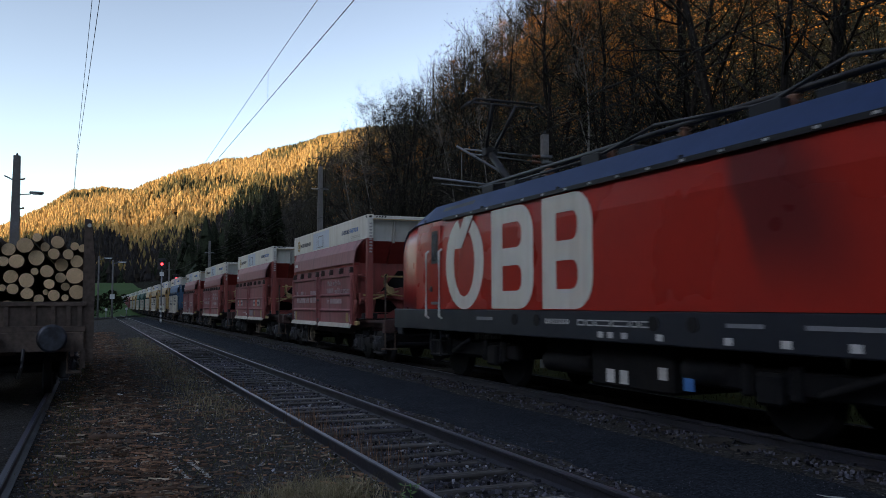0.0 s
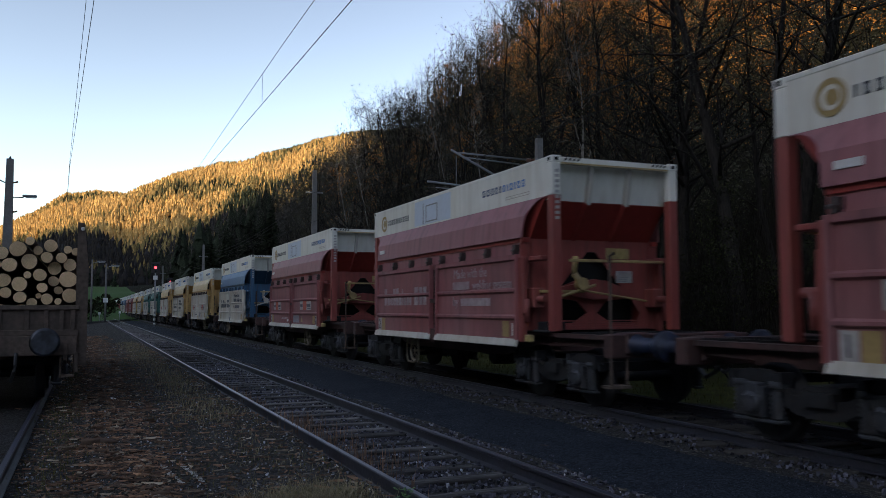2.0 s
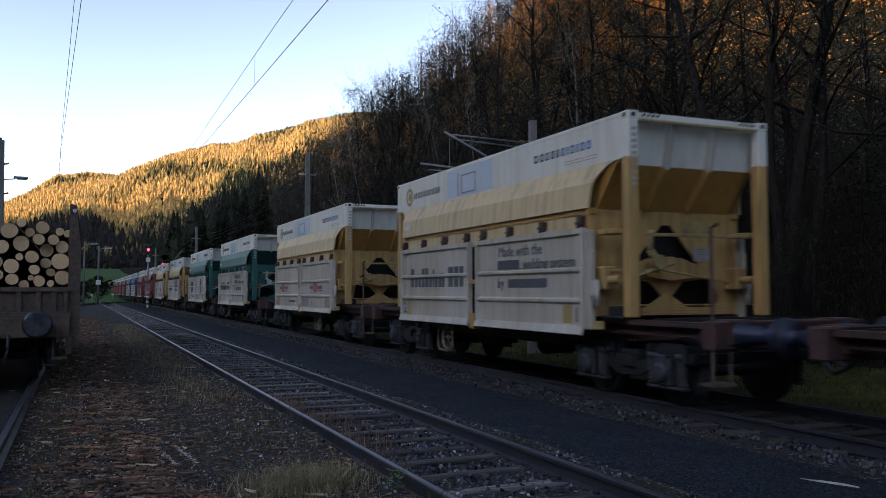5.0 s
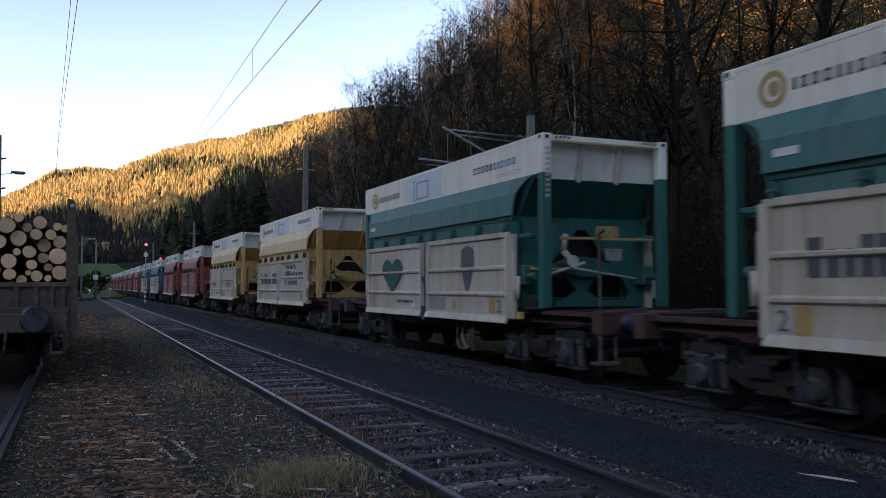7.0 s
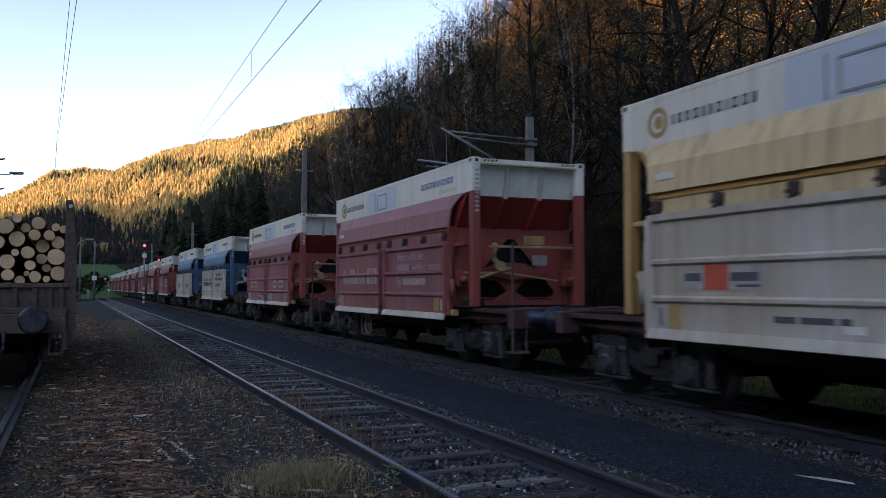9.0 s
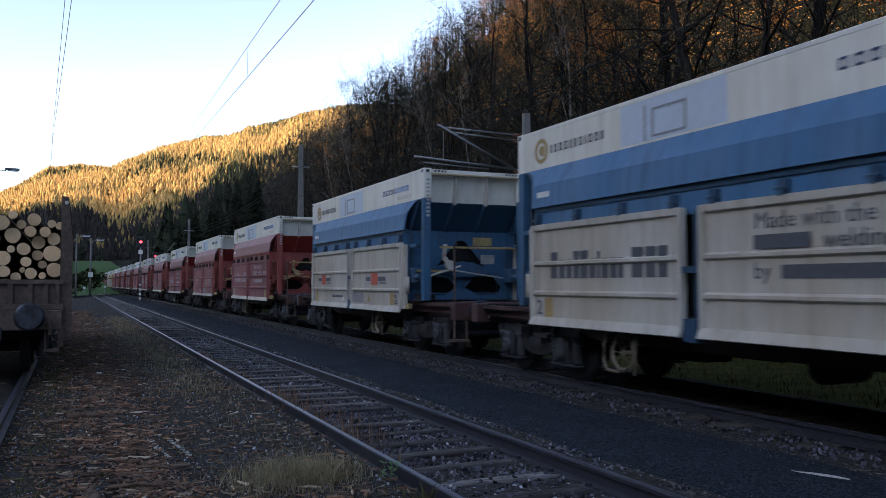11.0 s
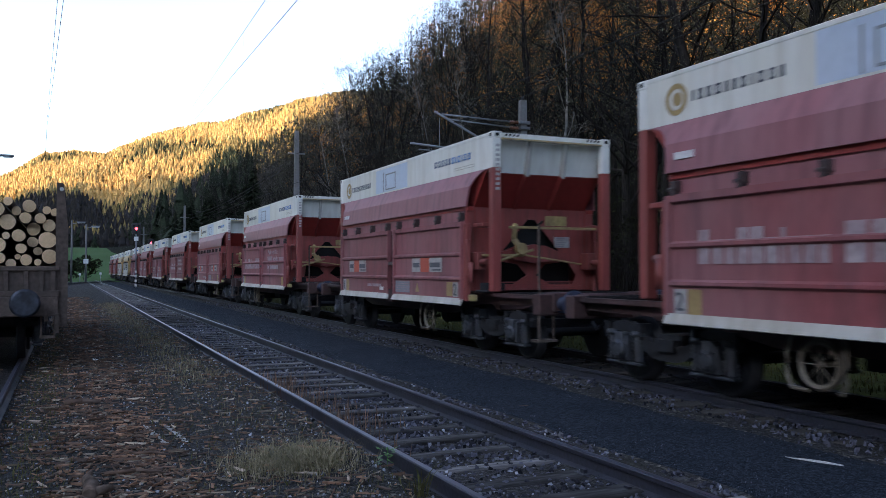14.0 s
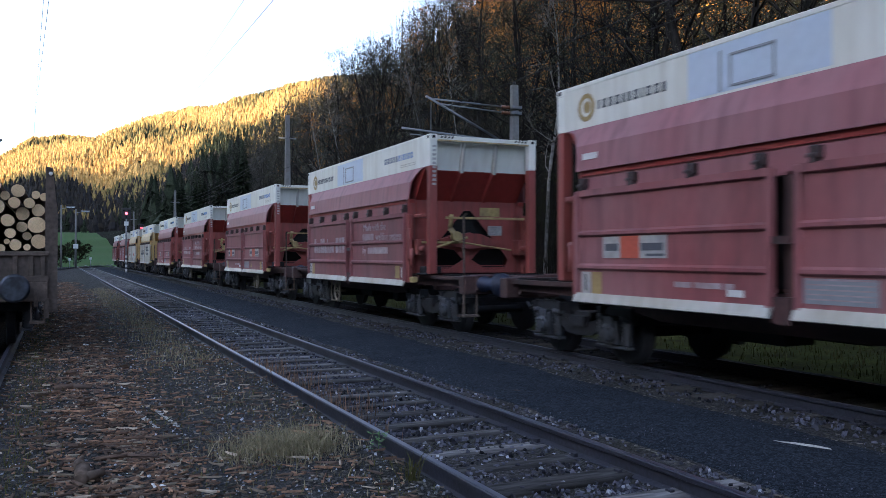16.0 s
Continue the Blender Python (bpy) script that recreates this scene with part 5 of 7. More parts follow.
        part("door_window", B((-1.524, -1.505, y - 0.14, y + 0.14, 2.56, 3.16), bevel=0.008), M["cab_glass"], d, "narrow cab door window that mirrors the sky")
        part("window_trim", B((-1.518, -1.506, y - 0.19, y + 0.19, 2.5, 3.22), bevel=0.005), M["black_paint"], d, "black rubber window seal")
        part("kick_plate", B((-1.52, -1.508, y - 0.2, y + 0.2, 1.6, 1.66)), M["galvanised"], d)
        part("door_handle", rod(B((-1.53, -1.51, y + 0.14, y + 0.24, 1.88, 2.0), bevel=0.004), (-1.545, y + 0.08, 1.94), (-1.545, y + 0.26, 1.94), 0.014, 6), M["black_paint"], d)
        for dy in (-0.38, 0.38):
            part("grab_rail", bent(bmesh.new(), [(-1.5, y + dy, 1.3), (-1.57, y + dy, 1.34), (-1.57, y + dy, 2.74), (-1.5, y + dy, 2.8)], 0.028, 8), M["white_mark"], d, "pale steel grab rail")
        part("cab_step", B(*[(-1.5, -1.3, y - 0.25, y + 0.25, z, z + 0.03) for z in (0.5, 0.8)], (-1.5, -1.47, y - 0.27, y - 0.24, 0.48, 1.05), (-1.5, -1.47, y + 0.24, y + 0.27, 0.48, 1.05)), M["bogie_steel"], car)
    part("windscreen", slab(bmesh.new(), [(-0.98, L - 0.03, 2.46), (0.98, L - 0.03, 2.46), (1.06, L - 0.34, 2.99), (-1.06, L - 0.34, 2.99)], 0.02), M["glass"], car)
    for y, o in ((0.0, -1), (L, 1)):
        part("buffer_beam", B((-1.3, 1.3, y - 0.2, y + 0.2, 0.85, 1.45), bevel=0.03), M["loco_grey"], car)
        for s in (-1, 1):
            part("buffer", lathe(bmesh.new(), (s * 0.875, y + o * 0.18, 1.05), (s * 0.875, y + o * 0.72, 1.05), [(0, 0.16), (0.5, 0.15), (0.52, 0.1), (0.85, 0.1), (0.88, 0.22), (0.97, 0.25), (1, 0.2)], 18), M["bogie_steel"], car)
    # bogies and underfloor boxes
    for y in (3.9, 13.7):
        bg = part("loco_bogie", B((-1.2, -1.05, y - 2.2, y + 2.2, 0.55, 0.85), (1.05, 1.2, y - 2.2, y + 2.2, 0.55, 0.85), (-1.1, 1.1, y - 0.3, y + 0.3, 0.5, 0.85), bevel=0.03), M["loco_under"], car, "dark running gear")
        for dy in (-1.3, 1.3):
            bm = bmesh.new()
            for s in (-1, 1):
                lathe(bm, (s * 0.69, 0, 0), (s * 0.83, 0, 0), [(0, 0.64), (0.22, 0.64), (0.24, 0.6), (1, 0.58)], 28)
            rod(bm, (-0.95, 0, 0), (0.95, 0, 0), 0.1, 12)
            part("wheelset", bm, M["loco_under"], bg, where=pose(0, y + dy, 0.6))
            part("axle_box", B((-1.3, -1.1, y + dy - 0.2, y + dy + 0.2, 0.42, 0.8), bevel=0.04), M["loco_under"], bg)
            for q in (-0.38, 0.38):
                part("spring", lathe(bmesh.new(), (-1.2, y + dy + q, 0.5), (-1.2, y + dy + q, 0.9), [(j / 12, 0.1 if j % 2 else 0.075) for j in range(13)], 12), M["loco_under"], bg)
        bm = bmesh.new()
        rod(bm, (-1.3, y - 0.4, 0.9), (-1.3, y + 0.5, 0.6), 0.05)
        part("damper", bm, M["loco_under"], bg)
    part("underfloor_box", B((-1.2, 1.2, 7.0, 9.0, 0.35, 1.04), bevel=0.04), M["loco_under"], car, "dark transformer case")
    part("underfloor_box", B((-1.1, 1.1, 9.3, 10.6, 0.5, 1.04), bevel=0.06), M["loco_under"], car)
    part("air_tank", lathe(bmesh.new(), (-1.05, 5.9, 0.72), (-1.05, 6.85, 0.72), [(0, 0.12), (0.08, 0.2), (0.92, 0.2), (1, 0.12)], 16), M["loco_under"], car, "dark cylindrical air tank")
    part("air_tank", lathe(bmesh.new(), (-1.0, 9.2, 0.62), (-1.0, 10.7, 0.62), [(0, 0.12), (0.08, 0.18), (0.92, 0.18), (1, 0.12)], 16), M["loco_under"], car)
    part("notice_plate", bars(-1.21, -1, [(7.1, 7.28, 0.55, 0.72), (8.0, 8.2, 0.42, 0.62), (8.35, 8.55, 0.42, 0.62)], 0.01), M["white_mark"], car)
    part("notice_plate", bars(-1.21, -1, [(6.55, 6.75, 0.45, 0.75)], 0.01), M["blue_mark"], car)
    # roof gear
    for y in (3.0, 5.2, 7.2, 9.0, 11.0, 13.0):
        for xx in (-0.75, 0.3):
            part("insulator", lathe(bmesh.new(), (xx, y, 3.84), (xx, y, 4.1), [(j / 8, 0.1 if j % 2 else 0.06) for j in range(9)], 12), M["porcelain"], rf, "brown ribbed insulator")
    for xx in (-0.75, 0.3):
        part("roof_busbar", rod(bmesh.new(), (xx, 2.4, 4.14), (xx, 13.6, 4.14), 0.045), M["black_paint"], rf)
    for y0, y1, z0, z1 in ((1.9, 4.2, 3.9, 4.28), (4.2, 5.4, 4.28, 4.02), (5.4, 7.6, 4.02, 4.2), (7.6, 9.2, 4.2, 3.98), (9.2, 11.8, 3.98, 3.98), (11.8, 13.6, 3.98, 4.08)):
        part("roof_cable", rod(bmesh.new(), (-0.95, y0, z0), (-0.95, y1, z1), 0.026), M["black_paint"], rf)
    for k in range(12):
        y0 = 2.3 + 0.96 * k
        part("roof_box", B((-1.0, -0.55, y0, y0 + 0.22 + 0.1 * (k % 4), 3.82, 3.9 + 0.05 * (k * 5 % 4)), bevel=0.015), M["black_paint"], rf)

    def beam_set(*rods):
        bm = bmesh.new()
        for a, b, r in rods:
            rod(bm, a, b, r)
        return bm

    def panto(y, up, label):
        loop = [(-0.45, y - 0.8, 4.05), (0.45, y - 0.8, 4.05), (0.45, y + 0.8, 4.05), (-0.45, y + 0.8, 4.05)]
        top = part("pantograph", sheet(bmesh.new(), [[Vector(p) + Vector(q) for q in ((-0.03, -0.03, -0.03), (0.03, 0.03, -0.03), (0.03, 0.03, 0.03), (-0.03, -0.03, 0.03))] for p in loop + loop[:1]], close=True), M["black_paint"], car, label)
        knee, head = ((0, y + 0.35, 5.14), 6.12) if up else ((0, y + 1.3, 4.22), 4.32)
        part("lower_arm", beam_set(((0, y - 0.95 if up else y - 0.6, 4.08), knee, 0.08)), M["black_paint"], top)
        part("knee_joint", B((-0.16, 0.16, knee[1] - 0.11, knee[1] + 0.11, knee[2] - 0.1, knee[2] + 0.1), bevel=0.02), M["black_paint"], top)
        for s in (-1, 1):
            part("upper_arm", beam_set(((s * 0.1, knee[1], knee[2]), (s * 0.3, y - 0.42, head - 0.03), 0.04)), M["black_paint"], top)
            part("head_link", beam_set(((s * 0.8, y - 0.6, head - 0.02), (s * 0.8, y - 0.25, head - 0.02), 0.025)), M["black_paint"], top)
        for dy in (-0.6, -0.25):
            part("contact_strip", beam_set(((-0.8, y + dy, head), (0.8, y + dy, head), 0.028)), M["black_paint"], top)
            for s in (-1, 1):
                part("horn", beam_set(((s * 0.8, y + dy, head), (s * 1.0, y + dy, head - 0.17), 0.025)), M["black_paint"], top)
    panto(14.7, True, "raised black single-arm pantograph")
    panto(3.0, False, "lowered black single-arm pantograph")
    return car


LOCO = loco()
TRAIN.insert(0, (LOCO, 2.55))
# ======== the log wagon on the siding ========


def log_wagon():
    Y = 15.9
    car = thing("log_wagon", "brown steel stake wagon parked on the siding, loaded with logs", "freight wagon", at=pose(SIDING, Y, RAIL))
    part("deck", B((-1.38, 1.38, 0.0, 13.4, 1.2, 1.32), bevel=0.01), M["old_steel"], car)
    hs = part("headstock", B((-1.36, 1.36, -0.14, 0.02, 0.8, 1.14), bevel=0.015), M["old_steel"], car, "rusty brown end beam")
    part("end_wall", B((-1.36, 1.36, -0.05, 0.0, 1.16, 1.62)), M["old_steel"], car, "low ribbed end board")
    for x in (-1.28, -0.98, -0.56, -0.14, 0.14, 0.56, 0.86, 1.1, 1.28):
        part("end_rib", B((x - 0.04, x + 0.04, -0.1, -0.03, 1.2, 1.6), bevel=0.008), M["old_steel"], car)
    part("top_rail", B((-1.38, 1.38, -0.11, 0.03, 1.58, 1.66), bevel=0.01), M["old_steel"], car)
    part("middle_rail", B((-1.38, 1.38, -0.12, 0.0, 1.14, 1.24), bevel=0.01), M["old_steel"], car)
    for s in (-1, 1):
        part("side_sill", B((s * 1.3 - 0.06, s * 1.3 + 0.06, 0.0, 13.4, 0.9, 1.2), bevel=0.01), M["old_steel"], car)
        for y in (0.02, 2.4, 4.7, 7.0, 9.3, 11.6, 13.2):
            def stake():
                bm = bmesh.new()
                prism(bm, [(-0.06, 0.62), (0.14, 0.62), (0.14, 2.3), (0.06, 3.1), (-0.05, 3.12)], 1, -0.06, 0.06)
                return bm
            part("stake", stake, M["old_steel"], car, "tall tapered steel stake", key="stake", where=pose(s * 1.37, y, 0, 0, 0, 0 if s > 0 else 180))
        part("stake_bolt", lathe(bmesh.new(), (s * 1.4, -0.045, 3.0), (s * 1.4, -0.075, 3.0), [(0, 0.035), (1, 0.03)], 10), M["white_mark"], car)

        def buf():
            bm = bmesh.new()
            return lathe(bm, (0, 0, 0), (0, -0.6, 0), [(0, 0.2), (0.06, 0.2), (0.07, 0.13), (0.55, 0.13), (0.56, 0.1), (0.88, 0.1), (0.9, 0.22), (0.97, 0.235), (1, 0.19)], 24)
        part("buffer", buf, M["buffer_steel"], car, "greasy steel buffer", key="logbuf", where=pose(s * 0.875, -0.14, 1.05))
        part("corner_step", B((s * 1.2 - 0.12, s * 1.2 + 0.12, -0.05, 0.2, 0.42, 0.46), (s * 1.31 - 0.015, s * 1.31 + 0.015, -0.03, 0.03, 0.44, 0.9), (s * 1.1 - 0.015, s * 1.1 + 0.015, -0.03, 0.03, 0.44, 0.9)), M["old_steel"], car)
        part("lamp_bracket", B((s * 1.18 - 0.03, s * 1.18 + 0.03, -0.2, -0.12, 0.72, 1.0), (s * 1.36 - 0.04, s * 1.36 + 0.02, -0.16, -0.1, 0.52, 0.85)), M["old_steel"], car)
    part("coupling", rod(B((-0.07, 0.07, -0.42, -0.1, 0.98, 1.1), bevel=0.02), (0, -0.4, 1.0), (0, -0.5, 0.5), 0.04), M["bogie_steel"], car, "hanging screw coupling")
    for d in (-1, 1):
        part("brake_hose", bent(bmesh.new(), [(d * 0.42, -0.16, 0.85), (d * 0.42, -0.28, 0.66), (d * 0.41, -0.3, 0.56), (d * 0.36, -0.22, 0.38)], 0.03, 8), M["black_paint"], car)
    part("centre_sill", B((-0.25, 0.25, 0.0, 13.4, 0.75, 1.2)), M["old_steel"], car)
    for y in (1.9, 11.4):
        add_bogie(car, y)
    # the load: cut ends in the load's own packing
    rng = random.Random(21)
    done = []
    # the stack's outer logs, hand-laid: place across, height, radius
    done += [(0.56, 2.78, 0.077), (0.37, 2.64, 0.138), (0.68, 2.63, 0.081), (0.88, 2.72, 0.115), (1.16, 2.65, 0.073), (1.29, 2.61, 0.071), (0.11, 2.57, 0.116), (0.55, 2.43, 0.136),
             (0.83, 2.50, 0.099), (1.06, 2.50, 0.094), (1.2, 2.38, 0.111), (0.03, 2.36, 0.092), (0.25, 2.36, 0.125), (0.95, 2.32, 0.118), (0.53, 2.19, 0.065), (0.73, 2.19, 0.111),
             (0.94, 2.09, 0.094), (1.18, 2.12, 0.15), (0.15, 2.10, 0.122), (0.41, 2.03, 0.129), (0.77, 1.97, 0.090), (1.02, 1.93, 0.076), (1.22, 1.83, 0.132), (0.20, 1.88, 0.096),
             (0.03, 1.90, 0.063), (0.43, 1.80, 0.103), (0.71, 1.83, 0.051), (0.85, 1.77, 0.100), (1.03, 1.73, 0.061), (0.61, 1.70, 0.089)]
    for r in [0.19, 0.175, 0.165, 0.16, 0.155, 0.15, 0.145, 0.14, 0.135, 0.13, 0.125, 0.12] * 4 + [0.11] * 26 + [0.095] * 34 + [0.08] * 40:
        best = None
        for _ in range(260):
            x, z = rng.uniform(-1.29 + r, 1.27 - r), rng.uniform(1.34 + r, 2.86 - r)
            if x > -0.1 and z > 1.62:
                continue
            if z > 2.72 - 0.2 * abs(x) ** 2 * 0.4:
                continue
            if all((x - a) ** 2 + (z - b) ** 2 > (r + c - 0.004) ** 2 for a, b, c in done):
                if best is None or z < best[1]:
                    best = (x, z, r)
        if best:
            done.append(best)
    for x, z, r in done:
        tilt = rng.uniform(-0.4, 0.4)
        y0 = Y + 0.12 + rng.uniform(0, 0.35)
        ob = thing("log", "debarked spruce log with pale cut end in the stack" if r > 0.11 else "slim spruce log with pale cut end in the stack", "log", "logs on the wagon", at=pose(SIDING + x, y0, RAIL + z, 0, 0, tilt * 0.25))
        bm = bmesh.new()
        n = 20
        ph = [rng.uniform(0, 6.3) for _ in range(3)]

        def edge(a):
            return r * (0.985 + 0.03 * math.sin(2 * a + ph[0]) + 0.015 * math.sin(3 * a + ph[1]) + 0.01 * math.sin(7 * a + ph[2]))
        rows = []
        for y, k in ((0.006, 0.97), (0.03, 1.0), (6.0, 1.0), (12.6, 0.93)):
            rows.append([(edge(2 * math.pi * j / n) * k * math.cos(2 * math.pi * j / n), y, edge(2 * math.pi * j / n) * k * math.sin(2 * math.pi * j / n)) for j in range(n)])
        sheet(bm, rows, close=True)
        bm.faces.new([v for v in bm.verts if v.co.y > 12.5])
        for f in bm.faces:
            f.smooth = len(f.verts) == 4
        part("bark", bm, M["log_bark"], ob)
        bm = bmesh.new()
        rim = [(edge(2 * math.pi * j / n) * 0.97 * math.cos(2 * math.pi * j / n), 0.004, edge(2 * math.pi * j / n) * 0.97 * math.sin(2 * math.pi * j / n)) for j in range(n)]
        slab(bm, rim, 0.03)
        bmesh.ops.recalc_face_normals(bm, faces=bm.faces[:])
        part("cut_end", bm, M["log_end"], ob, "pale sawn end grain")


log_wagon()

# ======== masts, wires, signals, lamps ========


def wire(name, pts, r, label, sag=0.0):
    bm = bmesh.new()
    line = [Vector(pts[0])]
    for a, b in zip(pts, pts[1:]):
        a, b = Vector(a), Vector(b)
        n = 12
        line += [a.lerp(b, k / n) - Vector((0, 0, sag * 4 * (k / n) * (1 - k / n))) for k in range(1, n + 1)]
    if len(pts) == 2 and abs(pts[0][1] - pts[1][1]) < 0.01:
        rod(bm, pts[0], pts[1], r, 6)
    else:
        sheet(bm, [[p + Vector((r * math.cos(a), 0, r * math.sin(a))) for a in (0, 1.047, 2.094, 3.142, 4.189, 5.236)] for p in line], close=True)
    return tagged(part(name, bm, M["wire"]), label, "wire", "overhead wires")


def concrete_mast(x, y, top, label, wide=0.17):
    m = thing("catenary_mast", label, "mast", "catenary masts", at=pose(x, y, lie(x, y)))
    h = top - lie(x, y)
    bm = bmesh.new()
    sheet(bm, [[(-a, -b, z), (a, -b, z), (a, b, z), (-a, b, z)] for z, a, b in ((-0.3, wide, wide * 0.8), (h, wide * 0.55, wide * 0.5))], close=True)
    bm.faces.new([v for v in bm.verts if v.co.z > h - 0.01])
    part("shaft", bm, M["concrete"], m)
    for k in range(int(h / 0.45)):
        z = 0.3 + 0.45 * k
        a = wide * (1 - 0.45 * z / h)
        # solid block in darker concrete, a notch's shade given by colour
        part("recess", lambda: B((-0.5, 0.5, -0.5, 0.5, -0.5, 0.5)), M["concrete_dark"], m, key="mastrecess", where=pose(0, 0, z) @ Matrix.Diagonal((a * 0.9, a * 1.66, 0.26, 1)))
    part("cap", lathe(bmesh.new(), (0, 0, h), (0, 0, h + 0.12), [(0, 0.06), (1, 0.03)], 10), M["black_paint"], m)
    return m, h


def build_overhead():
    # mast beside the running line with its bracket arms
    m, h = concrete_mast(11.8, 20.6, 6.62, "grey concrete catenary mast with bracket arms beside the running line", 0.16)
    bm = bmesh.new()
    zt = 6.05
    part("top_arm", rod(bmesh.new(), (-0.15, 0, zt - 0.06), (-2.55, 0, zt), 0.025, 8), M["galvanised"], m)
    part("top_arm", rod(bmesh.new(), (-0.15, 0, zt - 0.22), (-2.3, 0, zt - 0.12), 0.02, 8), M["galvanised"], m)
    part("strut", rod(bmesh.new(), (-0.15, 0, 4.9), (-2.75, 0, zt + 0.06), 0.035, 8), M["galvanised"], m)
    part("register_arm", rod(bmesh.new(), (-0.15, 0, 5.0), (-3.45, 0, 5.2), 0.03, 8), M["galvanised"], m)
    part("register_arm", rod(bmesh.new(), (-1.2, 0, 4.98), (-3.2, 0, 5.05), 0.015, 8), M["galvanised"], m)
    part("hanger", rod(bmesh.new(), (-2.6, 0, zt - 0.1), (-2.6, 0, 5.1), 0.012, 6), M["galvanised"], m)
    for z in (zt - 0.06, zt - 0.22, 4.95):
        part("insulator", lathe(bmesh.new(), (-0.14, 0, z), (-0.42, 0, z), [(k / 10, 0.06 if k % 2 else 0.035) for k in range(11)], 10), M["porcelain"], m)
        part("clamp", B((-0.16, 0.16, -0.16, 0.16, z - 0.04, z + 0.04)), M["galvanised"], m)
    # tall masts along the running line
    for y, top in ((46.3, 9.7), (95.7, 8.95), (150, 9.2)):
        m, h = concrete_mast(11.8, y, top, "tall concrete catenary mast beyond the running line", 0.2)
        part("cross_arm", rod(bmesh.new(), (-0.5, 0, h - 1.3), (0.5, 0, h - 1.3), 0.04, 8), M["galvanised"], m)
    wire("feeder_wire", [(9.5, -30, 6.0), (9.25, 20.6, 6.05), (11.5, 46.2, 8.3)], 0.012, "thin dark overhead wire above the running line")
    wire("feeder_wire", [(11.6, 46.3, 8.2), (11.6, 95.7, 7.9), (11.6, 150, 8.0)], 0.018, "sagging dark wire between tall masts", 0.8)
    wire("feeder_wire", [(11.3, 46.3, 7.7), (11.3, 95.7, 7.4)], 0.014, "sagging dark wire between tall masts", 0.7)
    wire("contact_wire", [(8.5, -30, 5.35), (8.4, 20.6, 5.3), (8.6, 75, 5.4), (8.4, 160, 5.4)], 0.008, "thin contact wire above the running line")
    # wires over the loop
    wire("contact_wire", [(3.45, -20, 6.2), (3.4, 18.2, 6.22), (3.45, 60, 6.4), (3.4, 110, 6.3)], 0.0075, "contact wire above the side track")
    wire("messenger_wire", [(3.45, -20, 7.4), (3.42, 16, 6.97), (3.42, 29, 6.68), (3.45, 60, 7.3), (3.4, 110, 7.3)], 0.0065, "carrying wire above the side track")
    for y, a, b in ((18.1, 6.23, 6.92), (31.0, 6.28, 6.7), (8.0, 6.2, 7.05)):
        wire("dropper_wire", [(3.42, y, a), (3.42, y, b)], 0.004, "thin dropper between two overhead wires")
    # wires over the siding
    wire("contact_wire", [(0.55, -5, 6.2), (0.0, 12.1, 6.2), (-0.61, 28.2, 6.2), (-1.5, 60, 6.3)], 0.005, "contact wire above the siding")
    wire("messenger_wire", [(0.2, -5, 7.3), (-0.15, 14.9, 6.9), (-0.61, 28.2, 6.45), (-1.5, 60, 7.1)], 0.005, "carrying wire above the siding")
    # mast with lamp left of the siding
    m, h = concrete_mast(-3.4, 42.3, 8.62, "concrete mast with a lamp arm behind the log wagon", 0.26)
    part("lamp_arm", rod(bmesh.new(), (0.1, 0, 6.85), (0.6, 0, 6.9), 0.025, 8), M["galvanised"], m)
    lp = part("lamp_head", B((0.55, 1.15, -0.12, 0.12, 6.92, 7.02), bevel=0.03), M["galvanised"], m, "grey street-lamp head")
    part("diffuser", B((0.68, 1.1, -0.09, 0.09, 6.88, 6.925), bevel=0.015), M["lamp_white"], lp)
    for z in (6.2, 7.55):
        part("insulator", lathe(bmesh.new(), (0.16, 0, z), (0.36, 0, z + 0.05), [(k / 8, 0.05 if k % 2 else 0.03) for k in range(9)], 10), M["porcelain"], m)
    part("bracket", rod(bmesh.new(), (-0.1, 0, 7.5), (-0.5, 0, 7.7), 0.03, 8), M["galvanised"], m)
    # line signals
    for x, y, z0, top, name, back in ((6.15, 87, 0.0, 6.45, "light signal with a red light and a banded foot", 0), (10.9, 126, 0.0, 6.3, "light signal with a red light beyond the train", 0)):
        sg = thing("light_signal", name, "signal", "signals of the yard", at=pose(x, y, lie(x, y)))
        part("post", rod(bmesh.new(), (0, 0, 0), (0, 0, top), 0.07, 10), M["galvanised"], sg)
        for k in range(4):
            part("band", rod(bmesh.new(), (0, 0, 0.2 + 0.45 * k), (0, 0, 0.42 + 0.45 * k), 0.11, 10), M["white_mark"], sg)
        part("number_board", B((-0.2, 0.2, -0.12, -0.09, top - 1.75, top - 1.35)), M["white_mark"], sg)
        hd = part("head", B((-0.42, 0.42, -0.12, 0.1, top - 1.1, top), bevel=0.06), M["black_paint"], sg, "black signal screen")
        part("hood", B((-0.17, 0.17, -0.34, -0.12, top - 0.42, top - 0.38)), M["black_paint"], hd)
        part("red_light", lathe(bmesh.new(), (0, -0.12, top - 0.56), (0, -0.16, top - 0.56), [(0, 0.13), (1, 0.11)], 14), M["lamp_red"], hd, "glowing red lens")
        for dx, dz in ((-0.22, -0.3), (0.22, -0.3), (0.0, -0.9)):
            part("lens", lathe(bmesh.new(), (dx, -0.12, top + dz), (dx, -0.15, top + dz), [(0, 0.09), (1, 0.08)], 12), M["glass"], hd)
    # lamp posts at the yard's far end
    for x, y, top, plate in ((2.24, 120, 7.8, True), (0.5, 122, 8.5, False)):
        lp = thing("street_lamp", "tall lamp post with a grey lamp head", "street lamp", "lamps of the yard", at=pose(x, y, lie(x, y)))
